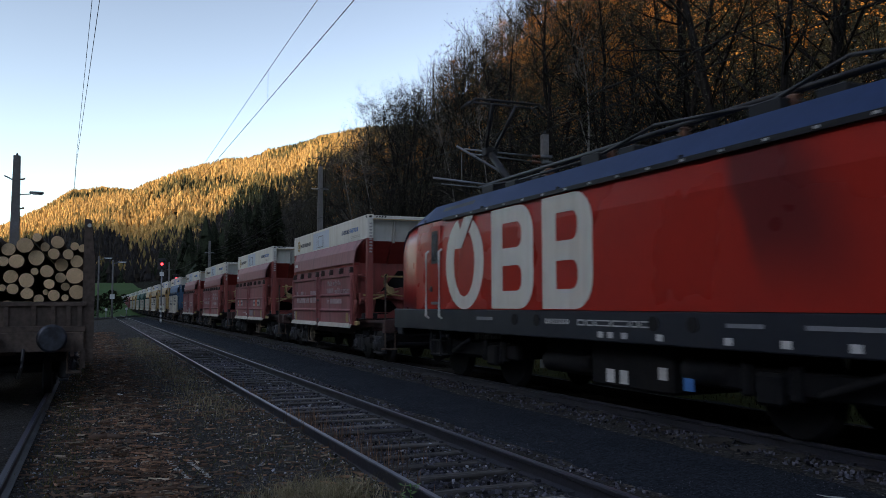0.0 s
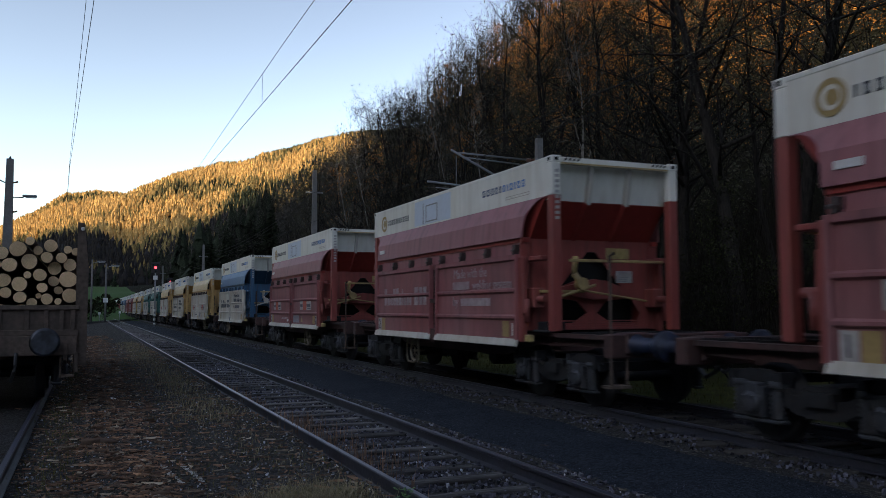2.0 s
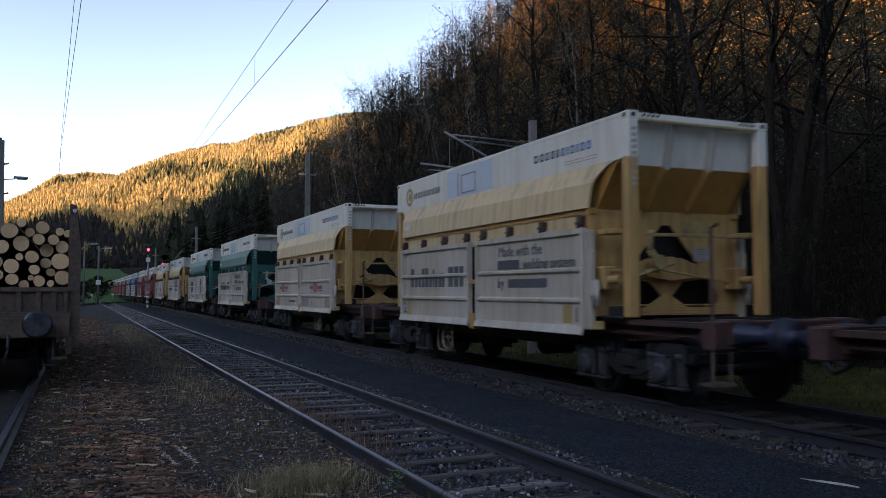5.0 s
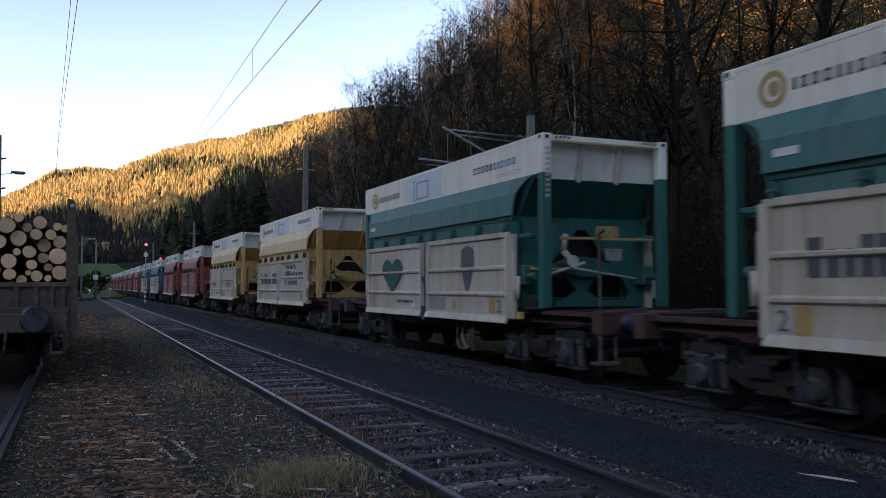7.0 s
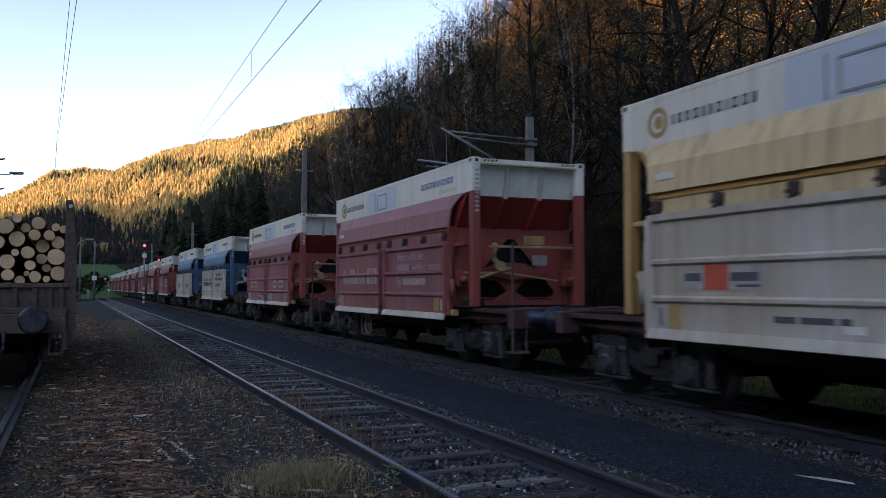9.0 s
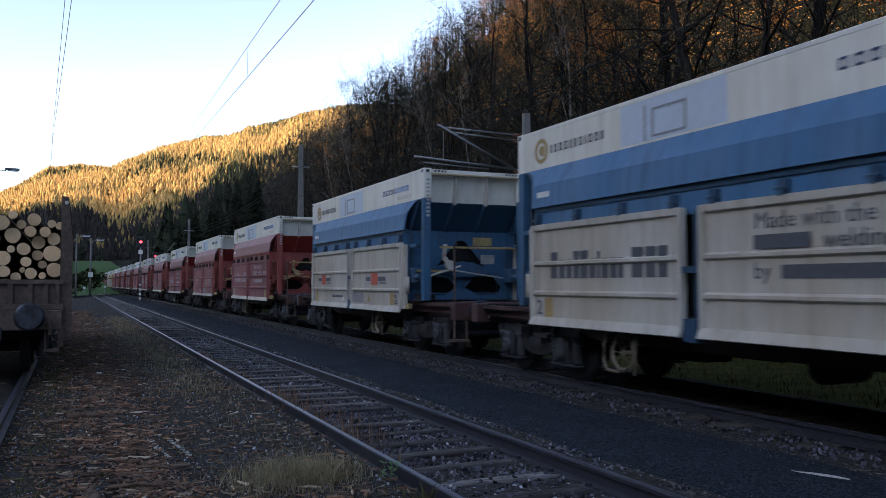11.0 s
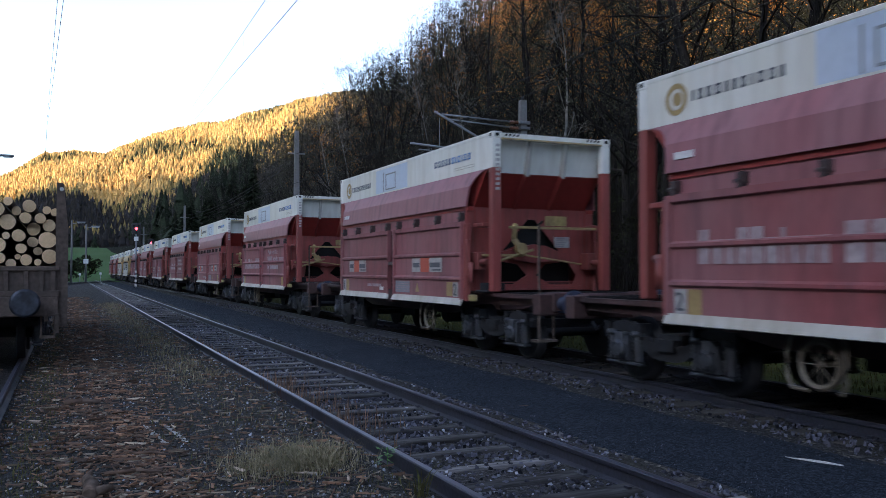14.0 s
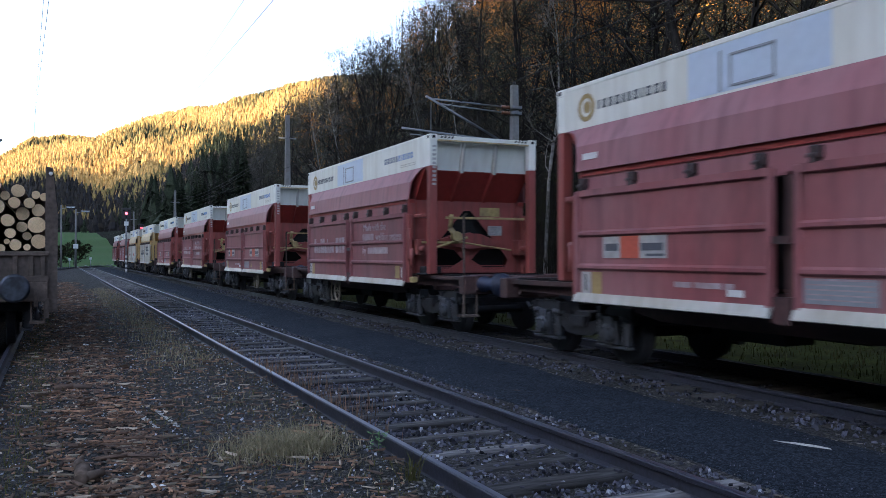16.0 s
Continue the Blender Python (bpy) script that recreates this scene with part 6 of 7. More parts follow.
        part("post", rod(bmesh.new(), (0, 0, 0), (0, 0, top), 0.14, 10, 0.1), M["concrete"], lp)
        part("arm", rod(bmesh.new(), (0, 0, top - 0.5), (0.9, -0.2, top - 0.3), 0.03, 8), M["galvanised"], lp)
        hd = part("lamp_head", B((0.6, 1.7, -0.3, -0.05, top - 0.32, top - 0.16), bevel=0.04), M["galvanised"], lp)
        part("diffuser", B((0.75, 1.6, -0.27, -0.08, top - 0.37, top - 0.32)), M["lamp_white"], hd)
        if plate:
            part("sign", B((-0.3, 0.3, -0.2, -0.17, 2.6, 3.2)), M["white_mark"], lp, "white square sign")
    for x, y, h in ((1.5, 118, 1.1), (4.2, 124, 1.2)):
        sgn = thing("shunting_signal", "low white point lantern beside the switch", "signal", "low lanterns at the switches", at=pose(x, y, 0))
        part("post", rod(bmesh.new(), (0, 0, 0), (0, 0, h), 0.05, 8), M["galvanised"], sgn)
        part("lantern", B((-0.15, 0.15, -0.12, 0.12, h, h + 0.3), bevel=0.03), M["white_mark"], sgn)


build_overhead()

# ======== litter and growth on the ground ========


def strew(name, label, category, count, spot, shape, mat, seed):
    """Many small flat pieces in one mesh. shape(rng) gives a list of corners round the middle."""
    rng = random.Random(seed)
    vs, fs = [], []
    for _ in range(count):
        x, y = spot(rng)
        z = lie(x, y)
        pts, up = shape(rng)
        a = rng.uniform(0, 6.283)
        ca, sa = math.cos(a), math.sin(a)
        o = len(vs)
        tx, ty = rng.gauss(0, 0.18), rng.gauss(0, 0.18)
        n = len(pts)
        for lift in (up, 0.0):
            for u, v in pts:
                p, q = u * ca - v * sa, u * sa + v * ca
                vs.append((x + p, y + q, z + lift + 0.004 + abs(p * tx + q * ty)))
        fs.append(list(range(o, o + n)))
        for k in range(n):
            fs.append([o + k, o + n + k, o + n + (k + 1) % n, o + (k + 1) % n])
    me = bpy.data.meshes.new(name)
    me.from_pydata(vs, [], fs)
    me.materials.append(M[mat])
    return tagged(new(name, me), label, category, kind="stuff")


def blades(name, label, count, spot, height, mat, seed, lean=0.5, width=0.004):
    """Grass: bent, tapering blades."""
    rng = random.Random(seed)
    vs, fs = [], []
    for _ in range(count):
        x, y = spot(rng)
        z = lie(x, y) - 0.01
        h = rng.uniform(*height)
        a = rng.uniform(0, 6.283)
        d = Vector((math.cos(a), math.sin(a), 0))
        side = Vector((-d.y, d.x, 0)) * width * rng.uniform(0.7, 1.4)
        bend = abs(rng.gauss(0, lean)) * h
        p0, p1, p2 = Vector((x, y, z)), Vector((x, y, z + h * 0.6)) + d * bend * 0.35, Vector((x, y, z + h * 0.95)) + d * bend
        o = len(vs)
        vs += [p0 - side, p0 + side, p1 + side * 0.8, p1 - side * 0.8, p2]
        fs += [(o, o + 1, o + 2, o + 3), (o + 3, o + 2, o + 4)]
    me = bpy.data.meshes.new(name)
    me.from_pydata(vs, [], fs)
    me.materials.append(M[mat])
    return tagged(new(name, me), label, "grass", kind="stuff")


def chip(rng):
    l, w = 0.01 + 0.09 * rng.random() ** 3, rng.uniform(0.004, 0.016)
    return [(-l, -w * 0.6), (l * 0.7, -w), (l, w * 0.3), (-l * 0.6, w)], rng.uniform(0.003, 0.016)


def leaf(rng):
    l = rng.uniform(0.015, 0.035)
    return [(-l, 0), (0, -l * 0.5), (l, 0), (0, l * 0.5)], 0.003


def near_y(rng, a, b, k=1.7):
    return a + (b - a) * rng.random() ** k


def lane(rng):
    """The bark-strewn lane between siding and loop."""
    while True:
        y = near_y(rng, 3.5, 60)
        x = rng.gauss(0.4, 0.4) + 0.1 * math.sin(y)
        if noise.noise((x * 2.2, y * 0.9, 20)) + 0.5 * noise.noise((x * 6, y * 4, 21)) > rng.uniform(-0.5, 0.35):
            return (x, y)


def verge(rng):
    y = near_y(rng, 3.5, 45)
    return (rng.uniform(-0.65, 2.55), y)


def build_ground_cover():
    strew("bark_litter", "brown bark and wood chips strewn on the lane", "bark", 13000, lane, chip, "bark_chip", 31)
    strew("bark_litter", "scattered bark bits and brown leaves on the earth", "bark", 6500, verge, chip, "bark_chip", 32)
    strew("wood_chips", "pale splintered wood bits on the dark lane", "wood chips", 2200, lane, chip, "pale_chip", 37)
    strew("wood_chips", "pale splinters scattered over the earth", "wood chips", 1500, verge, chip, "pale_chip", 38)
    strew("fallen_leaves", "small withered leaves on the ground", "leaves", 5000, verge, leaf, "leaf_brown", 33)
    strew("fallen_leaves", "small withered leaves beside the gravel path", "leaves", 1500, lambda r: (r.choice((r.gauss(4.85, 0.12), r.gauss(6.75, 0.15))), near_y(r, 3, 40)), leaf, "leaf_brown", 34)
    stones("gravel", "small stones in the trodden earth", 8000, lambda r: (lambda p: (p[0], p[1], lie(*p)))(verge(r)), (0.005, 0.018), "pale_stone", 35)
    stones("gravel", "small stones on the dark path", 5000, lambda r: (r.uniform(4.8, 6.8), near_y(r, 3, 26), 0.043), (0.003, 0.007), "grey_stone", 36)

    def tuft(cx, cy, sx, sy):
        return lambda r: (r.gauss(cx, sx), r.gauss(cy, sy))
    blades("dry_grass", "straw-coloured grass tuft beside the rail", 1900, tuft(1.75, 7.35, 0.26, 0.3), (0.04, 0.2), "dry_grass", 41, 1.1, 0.0022)
    blades("dry_grass", "greenish straw grass tuft beside the rail", 700, tuft(2.0, 7.05, 0.16, 0.2), (0.05, 0.22), "dry_grass", 42, 1.0, 0.003)
    blades("dry_grass", "low straw-coloured grass along the rail", 1600, lambda r: (r.gauss(1.95, 0.35), near_y(r, 5, 24, 1.0)), (0.02, 0.09), "dry_grass", 43, 1.0, 0.003)
    blades("dry_grass", "straw-coloured grass strip beside the side track", 2600, lambda r: (r.gauss(1.85, 0.25), r.uniform(13, 46)), (0.04, 0.16), "dry_grass", 44, 0.8, 0.005)
    blades("green_grass", "short green grass beside the siding", 3800, lambda r: (r.gauss(-0.32, 0.18), near_y(r, 4, 30, 1.2)), (0.02, 0.09), "green_grass", 45, 0.7)
    blades("green_grass", "short grass spread over the lane's edge", 5000, lambda r: (r.uniform(0.9, 2.5), near_y(r, 4, 40, 1.3)), (0.015, 0.07), "green_grass", 46, 0.8)
    blades("green_grass", "long grass blades at the rail", 34, tuft(2.45, 5.8, 0.04, 0.05), (0.12, 0.28), "green_grass", 47, 0.9, 0.005)
    blades("dry_grass", "dark dead stalks along the rail", 500, lambda r: (2.78 + r.gauss(0, 0.06), r.uniform(7, 20)), (0.1, 0.3), "bark_chip", 48, 0.25, 0.004)
    blades("dry_grass", "dead stalks between the rails", 300, lambda r: (r.gauss(3.0, 0.2), r.uniform(8.5, 13)), (0.12, 0.3), "bark_chip", 49, 0.25, 0.004)
    blades("green_grass", "mossy green grass strip beyond the running line", 8000, lambda r: (r.uniform(10.4, 13.8), near_y(r, 4, 60, 1.3)), (0.04, 0.16), "green_grass", 50, 0.7, 0.009)
    # weed with broad leaves at the rail
    w = thing("green_weed", "small bright green weed growing at the rail", "weed", at=pose(2.56, 6.85, 0.0))
    rng = random.Random(51)
    bm = bmesh.new()
    for k in range(34):
        a, h, d = rng.uniform(0, 6.28), rng.uniform(0.05, 0.24), rng.uniform(0.02, 0.09)
        c = Vector((d * math.cos(a), d * math.sin(a), h))
        u, v = Vector((math.cos(a), math.sin(a), rng.uniform(-0.3, 0.4))) * 0.028, Vector((-math.sin(a), math.cos(a), 0)) * 0.014
        bm.faces.new([bm.verts.new(c + q) for q in (-u, v, u, -v)])
    part("leaves", bm, M["weed_leaf"], w)
    part("stem", rod(bmesh.new(), (0, 0, 0), (0.01, 0.01, 0.22), 0.004, 6), M["weed_leaf"], w)
    # peeled stick, torn wood, paper, painted marks
    st = thing("peeled_stick", "peeled white stick lying on the dark path", "stick", at=pose(6.06, 5.4, 0.065, 0, 0, 112) @ Matrix.Diagonal((0.9, 0.75, 0.9, 1)))
    bm = bmesh.new()
    sheet(bm, [[(-0.27, -0.012, 0), (-0.26, 0.018, 0.004), (-0.26, 0.01, 0.016)], [(-0.1, -0.02, 0), (-0.1, 0.018, 0.002), (-0.1, 0.0, 0.022)], [(0.08, -0.012, 0), (0.08, 0.02, 0.002), (0.08, 0.006, 0.02)], [(0.22, -0.004, 0), (0.22, 0.01, 0.001), (0.22, 0.004, 0.01)], [(0.3, -0.014, 0.004), (0.3, -0.008, 0.004), (0.3, -0.011, 0.008)]], close=True)
    part("wood", bm, M["chalk"], st)
    rt = thing("torn_root", "weathered torn root piece lying on bark", "wood", at=pose(0.17, 7.15, 0.02))
    bm = bmesh.new()
    for p in (((0, -0.25, 0.03), (0.02, -0.05, 0.06), 0.05, 0.06), ((0.02, -0.05, 0.06), (-0.01, 0.12, 0.07), 0.06, 0.04), ((-0.01, 0.12, 0.07), (0.03, 0.3, 0.09), 0.04, 0.012), ((0, -0.2, 0.03), (0.17, -0.1, 0.04), 0.045, 0.03)):
        rod(bm, p[0], p[1], p[2], 8, p[3])
    part("wood", bm, M["log_bark"], rt)
    for x, y, l, a, r in ((0.2, 11.9, 0.45, 80, 0.05), (0.75, 8.3, 0.35, 60, 0.018), (1.2, 9.9, 0.4, 70, 0.012), (0.55, 7.6, 0.5, 75, 0.02), (5.3, 9.2, 0.3, 40, 0.012), (0.3, 6.4, 0.3, 100, 0.015)):
        br = thing("fallen_branch", "broken brown branch lying on the ground", "branch", "branches on the ground", at=pose(x, y, 0.03, 0, 0, a - 90))
        bm = bmesh.new()
        rod(bm, (-l / 2, 0, 0), (0, 0.03, 0.015), r, 7, r * 0.8)
        rod(bm, (0, 0.03, 0.015), (l / 2, 0, 0), r * 0.8, 7, r * 0.4)
        part("wood", bm, M["bark_chip"], br)
    for x, y, a, sz in ((0.7, 6.6, 20, 0.05), (0.53, 17.6, 10, 0.07), (2.0, 6.15, 60, 0.03), (1.1, 6.0, 0, 0.03)):
        pp = thing("pale_scrap", "pale scrap lying on the earth", "litter", "scraps on the ground", at=pose(x, y, 0.02, 4, 6, a))
        part("sheet", slab(bmesh.new(), [(-sz, -sz * 0.7, 0), (sz, -sz * 0.8, 0.01), (sz * 0.8, sz * 0.7, 0.004), (-sz * 0.7, sz * 0.9, 0.012)], 0.006), M["white_mark"], pp)
    for x0, y0, x1, y1 in ((0.8, 9.9, 0.92, 8.85), (1.0, 9.9, 1.12, 8.8)):
        mk = thing("painted_mark", "worn white paint line on the trodden ground", "paint mark", "paint marks on the lane")
        rng2 = random.Random(int(x0 * 100))
        bm = bmesh.new()
        for k in range(90):
            u = rng2.random()
            x, y, q = x0 + (x1 - x0) * u + rng2.gauss(0, 0.014), y0 + (y1 - y0) * u, rng2.uniform(0.005, 0.016)
            slab(bm, [(x - q, y - q, lie(x, y) + 0.016), (x + q, y - q * 0.7, lie(x, y) + 0.017), (x + q * 0.8, y + q, lie(x, y) + 0.016), (x - q, y + q * 0.6, lie(x, y) + 0.017)], 0.004)
        tagged(part("paint", bm, M["chalk"], mk), kind="stuff")


build_ground_cover()
# ======== trees ========


def grow(seed, height, radius, limbs, twigs, sprays, leaves, leaf_size, low=0.3, reach=0.42, rise=0.6, fork=False, fine=True):
    """A broadleaf tree as two skins: wood (tapered trunk, limbs, branches, twigs) and leaves."""
    rng = random.Random(seed)
    wv, wf, lv, lf = [], [], [], []

    def tube(pts, radii, n):
        rings = []
        for i, p in enumerate(pts):
            d = (pts[min(i + 1, len(pts) - 1)] - pts[max(i - 1, 0)]).normalized()
            u = d.orthogonal().normalized()
            v = d.cross(u)
            rings.append(len(wv))
            for k in range(n):
                a = 2 * math.pi * k / n
                wv.append(p + (u * math.cos(a) + v * math.sin(a)) * radii[i])
        for a, b in zip(rings, rings[1:]):
            for k in range(n):
                j = (k + 1) % n
                wf.append((a + k, a + j, b + j, b + k))

    def path(p, d, length, n, wob, up):
        pts = [p.copy()]
        for _ in range(n):
            d = (d + Vector((rng.gauss(0, wob), rng.gauss(0, wob), rng.gauss(0, wob) + up))).normalized()
            p = p + d * length / n
            pts.append(p.copy())
        return pts

    def leafing(p, spread, count):
        for _ in range(count):
            c = p + Vector((rng.gauss(0, spread), rng.gauss(0, spread), rng.gauss(0, spread)))
            s = leaf_size * rng.uniform(0.6, 1.3)
            u = Vector((rng.gauss(0, 1), rng.gauss(0, 1), rng.gauss(0, 1))).normalized()
            v = u.orthogonal().normalized()
            o = len(lv)
            lv.extend([c - u * s, c + v * s * 0.55, c + u * s, c - v * s * 0.55])
            lf.append((o, o + 1, o + 2, o + 3))

    stems = [(Vector((0, 0, -0.4)), Vector((rng.gauss(0, 0.04), rng.gauss(0, 0.04), 1)), height, radius)]
    if fork:
        stems = [(Vector((-0.1, 0, -0.4)), Vector((-0.16, 0.03, 1)), height, radius * 0.85), (Vector((0.12, 0, -0.4)), Vector((0.2, -0.04, 1)), height * 0.95, radius * 0.8)]
    for p0, d0, h, r0 in stems:
        n = 9
        trunk = path(p0, d0, h, n, 0.05, 0.03)
        tr = [r0 * (1.25 if i == 0 else 1) * (1 - 0.93 * (i / n) ** 1.1) for i in range(n + 1)]
        tube(trunk, tr, 7)
        for _ in range(limbs // len(stems)):
            u = low + (1 - low) * rng.random() ** 0.8
            i = min(n - 1, int(u * n))
            base = trunk[i].lerp(trunk[i + 1], u * n - i)
            a = rng.uniform(0, 6.283)
            d = Vector((math.cos(a), math.sin(a), rise * rng.uniform(0.5, 1.6)))
            ln = h * reach * (1.05 - 0.75 * u) * rng.uniform(0.6, 1.15)
            rr = max(0.014, tr[i] * 0.42)
            limb = path(base, d.normalized(), ln, 4, 0.16, 0.05)
            tube(limb, [rr * (1 - 0.8 * k / 4) for k in range(5)], 5)
            for _ in range(twigs):
                w = 0.25 + 0.75 * rng.random()
                j = min(3, int(w * 4))
                q = limb[j].lerp(limb[j + 1], w * 4 - j)
                d2 = (limb[j + 1] - limb[j]).normalized() + Vector((rng.gauss(0, 0.6), rng.gauss(0, 0.6), rng.gauss(0.15, 0.45)))
                tw = path(q, d2.normalized(), ln * rng.uniform(0.2, 0.45), 3, 0.2, 0.03)
                tube(tw, [max(0.006, rr * 0.32) * (1 - 0.25 * k) for k in range(4)], 3)
                for _ in range(sprays):
                    j2 = rng.randrange(3)
                    d3 = (tw[j2 + 1] - tw[j2]).normalized() + Vector((rng.gauss(0, 0.6), rng.gauss(0, 0.6), rng.gauss(0.1, 0.5)))
                    sp = path(tw[j2 + 1], d3.normalized(), rng.uniform(0.25, 0.7) * (h / 13), 1, 0.2, 0.0)
                    if fine:
                        tube(sp, [0.007, 0.003], 3)
                    leafing(sp[1], 0.16 * h / 13, leaves)
    return wv, wf, lv, lf


def tree_model(name, label, bark, leafmat, at, **kw):
    t = thing(name, label, "tree", "trees of the slope", at=at)
    wv, wf, lv, lf = grow(**kw)
    for nm, v, f, m in (("trunk", wv, wf, bark), ("crown", lv, lf, leafmat)):
        if f:
            me = bpy.data.meshes.new(nm)
            me.from_pydata(v, [], f)
            me.materials.append(M[m])
            for p in me.polygons:
                p.use_smooth = nm == "trunk"
            ob = new(nm, me)
            ob.parent = t
    return t


def conifer(seed, height, tiers, mat, name, label, at):
    """A conifer: straight trunk and drooping, ragged tiers of branches."""
    rng = random.Random(seed)
    t = thing(name, label, "tree", "trees of the slope", at=at)
    part("trunk", rod(bmesh.new(), (0, 0, -0.4), (0, 0, height), height * 0.014, 7, 0.01), M["trunk"], t)
    vs, fs = [], []
    for k in range(tiers):
        u = k / tiers
        z0 = height * (0.1 + 0.9 * u)
        r = height * 0.2 * (1 - u) ** 0.85 + 0.08
        n = 19
        for j in range(n):
            a = 2 * math.pi * (j + rng.random()) / n
            rr = r * rng.uniform(0.4, 1.2)
            z = min(height * 0.99, z0 + height * rng.uniform(-0.03, 0.03))
            d = Vector((math.cos(a), math.sin(a), 0))
            s = Vector((-d.y, d.x, 0)) * rr * rng.uniform(0.08, 0.18)
            drop = rr * rng.uniform(0.15, 0.5)
            b = Vector((0, 0, z + rr * 0.15))
            o = len(vs)
            mid = b + d * rr * 0.55 - Vector((0, 0, drop * 0.25))
            vs += [b, mid + s, b + d * rr - Vector((0, 0, drop)), mid - s, mid - Vector((0, 0, rr * 0.22))]
            fs += [(o, o + 1, o + 2), (o, o + 2, o + 3), (o, o + 4, o + 1), (o, o + 3, o + 4), (o + 4, o + 2, o + 1), (o + 4, o + 3, o + 2)]
    me = bpy.data.meshes.new("crown")
    me.from_pydata(vs, [], fs)
    me.materials.append(M[mat])
    new("crown", me).parent = t
    return t


PLANTED = set()


def planted(models, spots, seed, size=(0.85, 1.15)):
    """Sets copies of the models on the land; the first of each is the model itself."""
    rng = random.Random(seed)
    used = PLANTED
    for k, (x, y) in enumerate(spots):
        ob = models[rng.randrange(len(models))]
        m = pose(x, y, lie(x, y), rng.uniform(-3, 3), rng.uniform(-3, 3), rng.uniform(0, 360))
        s = rng.uniform(*size)
        if ob in used:
            c = copy_thing(ob, m)
        else:
            ob.matrix_basis = m
            used.add(ob)
            c = ob
        c.scale = (s, s, s)


def build_forest():
    origin = pose(0, 0, 0)
    alder = [tree_model("alder", "tall dark tree with sparse olive leaves on the slope", "trunk", "leaf_olive", origin, seed=100 + k, height=h, radius=r, limbs=26, twigs=6, sprays=4, leaves=lv, leaf_size=0.042, low=0.22, reach=0.36, fork=f)
             for k, (h, r, lv, f) in enumerate(((15, 0.21, 5, False), (14, 0.2, 3, True), (16, 0.24, 6, False)))]
    bare = [tree_model("bare_tree", "bare slender tree with fine upright twigs", "trunk", "leaf_brown", origin, seed=120 + k, height=h, radius=0.13, limbs=24, twigs=6, sprays=4, leaves=2 if k else 4, leaf_size=0.035, low=0.3, reach=0.34, rise=1.1)
            for k, h in enumerate((14, 13))]
    birch = [tree_model("birch", "thin pale-barked birch, nearly leafless", "birch_bark", "leaf_brown", origin, seed=140, height=13, radius=0.09, limbs=20, twigs=5, sprays=3, leaves=4, leaf_size=0.035, low=0.35, reach=0.24, rise=1.0)]
    shrub = [tree_model("shrub", "tangled leafy shrub at the foot of the slope", "trunk", "undergrowth", origin, seed=150 + k, height=h, radius=0.05, limbs=20, twigs=6, sprays=3, leaves=7, leaf_size=0.036, low=0.04, reach=0.62, rise=0.5, fine=False)
             for k, h in enumerate((3.6, 4.6))]
    rng = random.Random(77)

    def along(n, x0, x1, y0, y1, k=1.0):
        return [(rng.uniform(x0, x1), y0 + (y1 - y0) * (j + rng.random()) / n) for j in range(n)]
    # the front row, the trees that stand out one by one first
    planted([alder[0]], [(16.9, 20.9), (18.0, 30.4)], 1, (1.0, 1.05))
    planted([alder[2]], [(17.2, 18.3)], 2, (0.95, 1.0))
    planted([alder[1]], [(17.0, 16.2)], 3, (1.0, 1.02))
    planted([bare[0]], [(18.0, 39.2), (17.3, 45.0), (17.5, 52.5), (18.5, 58), (16.9, 48.5), (19, 66), (17.4, 36), (18.5, 42)], 4, (0.98, 1.0))
    planted([birch[0]], [(16.5, 26.5), (16.8, 34.0), (17.1, 51.0), (19.0, 62.0), (18.2, 41.0), (20.0, 48.0)], 5, (0.8, 1.0))
    planted(alder, along(26, 16.5, 24, 8, 60), 6, (0.8, 1.05))
    planted(bare + alder[:1], along(26, 17, 28, 30, 110), 7, (0.85, 1.05))
    planted(shrub, along(26, 13.6, 16.0, 6, 60), 8, (0.6, 1.1))
    planted(shrub, along(18, 16.0, 24, 6, 90), 9, (0.7, 1.2))
    bush = [tree_model("shrub", "dark leafy bush at the edge of the meadow", "trunk", "undergrowth", origin, seed=155, height=3.6, radius=0.05, limbs=20, twigs=6, sprays=3, leaves=6, leaf_size=0.11, low=0.04, reach=0.66, rise=0.5, fine=False)]
    planted(bush, [(-4.5, 112), (-2.5, 128), (-6, 140), (-1.2, 150), (-9, 120), (-4, 160), (-12, 150), (1.0, 165), (-8, 100), (-6, 88), (5.5, 190), (-15, 130), (-11, 108), (0.4, 132), (-0.8, 124), (2.4, 150), (3.4, 172), (-2, 116)], 19, (0.7, 1.2))
    # further up: lighter models in brown, olive and gold
    mids = [tree_model("hillside_tree", lab, "trunk", lm, origin, seed=160 + k, height=13, radius=0.14, limbs=22, twigs=5, sprays=3, leaves=lv, leaf_size=ls, low=0.2, reach=0.36, fine=False)
            for k, (lm, lv, ls, lab) in enumerate((("leaf_gold", 4, 0.12, "golden autumn tree on the upper slope"), ("leaf_brown", 3, 0.085, "nearly bare brown tree on the slope"), ("leaf_olive", 4, 0.085, "dull olive tree on the slope"), ("leaf_gold", 4, 0.1, "thin golden tree on the upper slope")))]
    planted(mids[1:3], along(80, 24, 46, 8, 190), 10, (0.75, 1.1))
    planted([mids[3], mids[1], mids[1], mids[2], mids[2]], along(96, 42, 85, 20, 200), 11, (0.8, 1.15))
    planted([mids[0], mids[3]], along(40, 46, 80, 18, 90), 15, (0.7, 1.0))
    planted([mids[1], mids[3], mids[1], mids[2]], along(60, 80, 130, 60, 260), 12, (0.85, 1.2))
    spruces = [conifer(170 + k, 16, 34, "spruce", "spruce", "dark green spruce on the slope", origin) for k in range(2)]
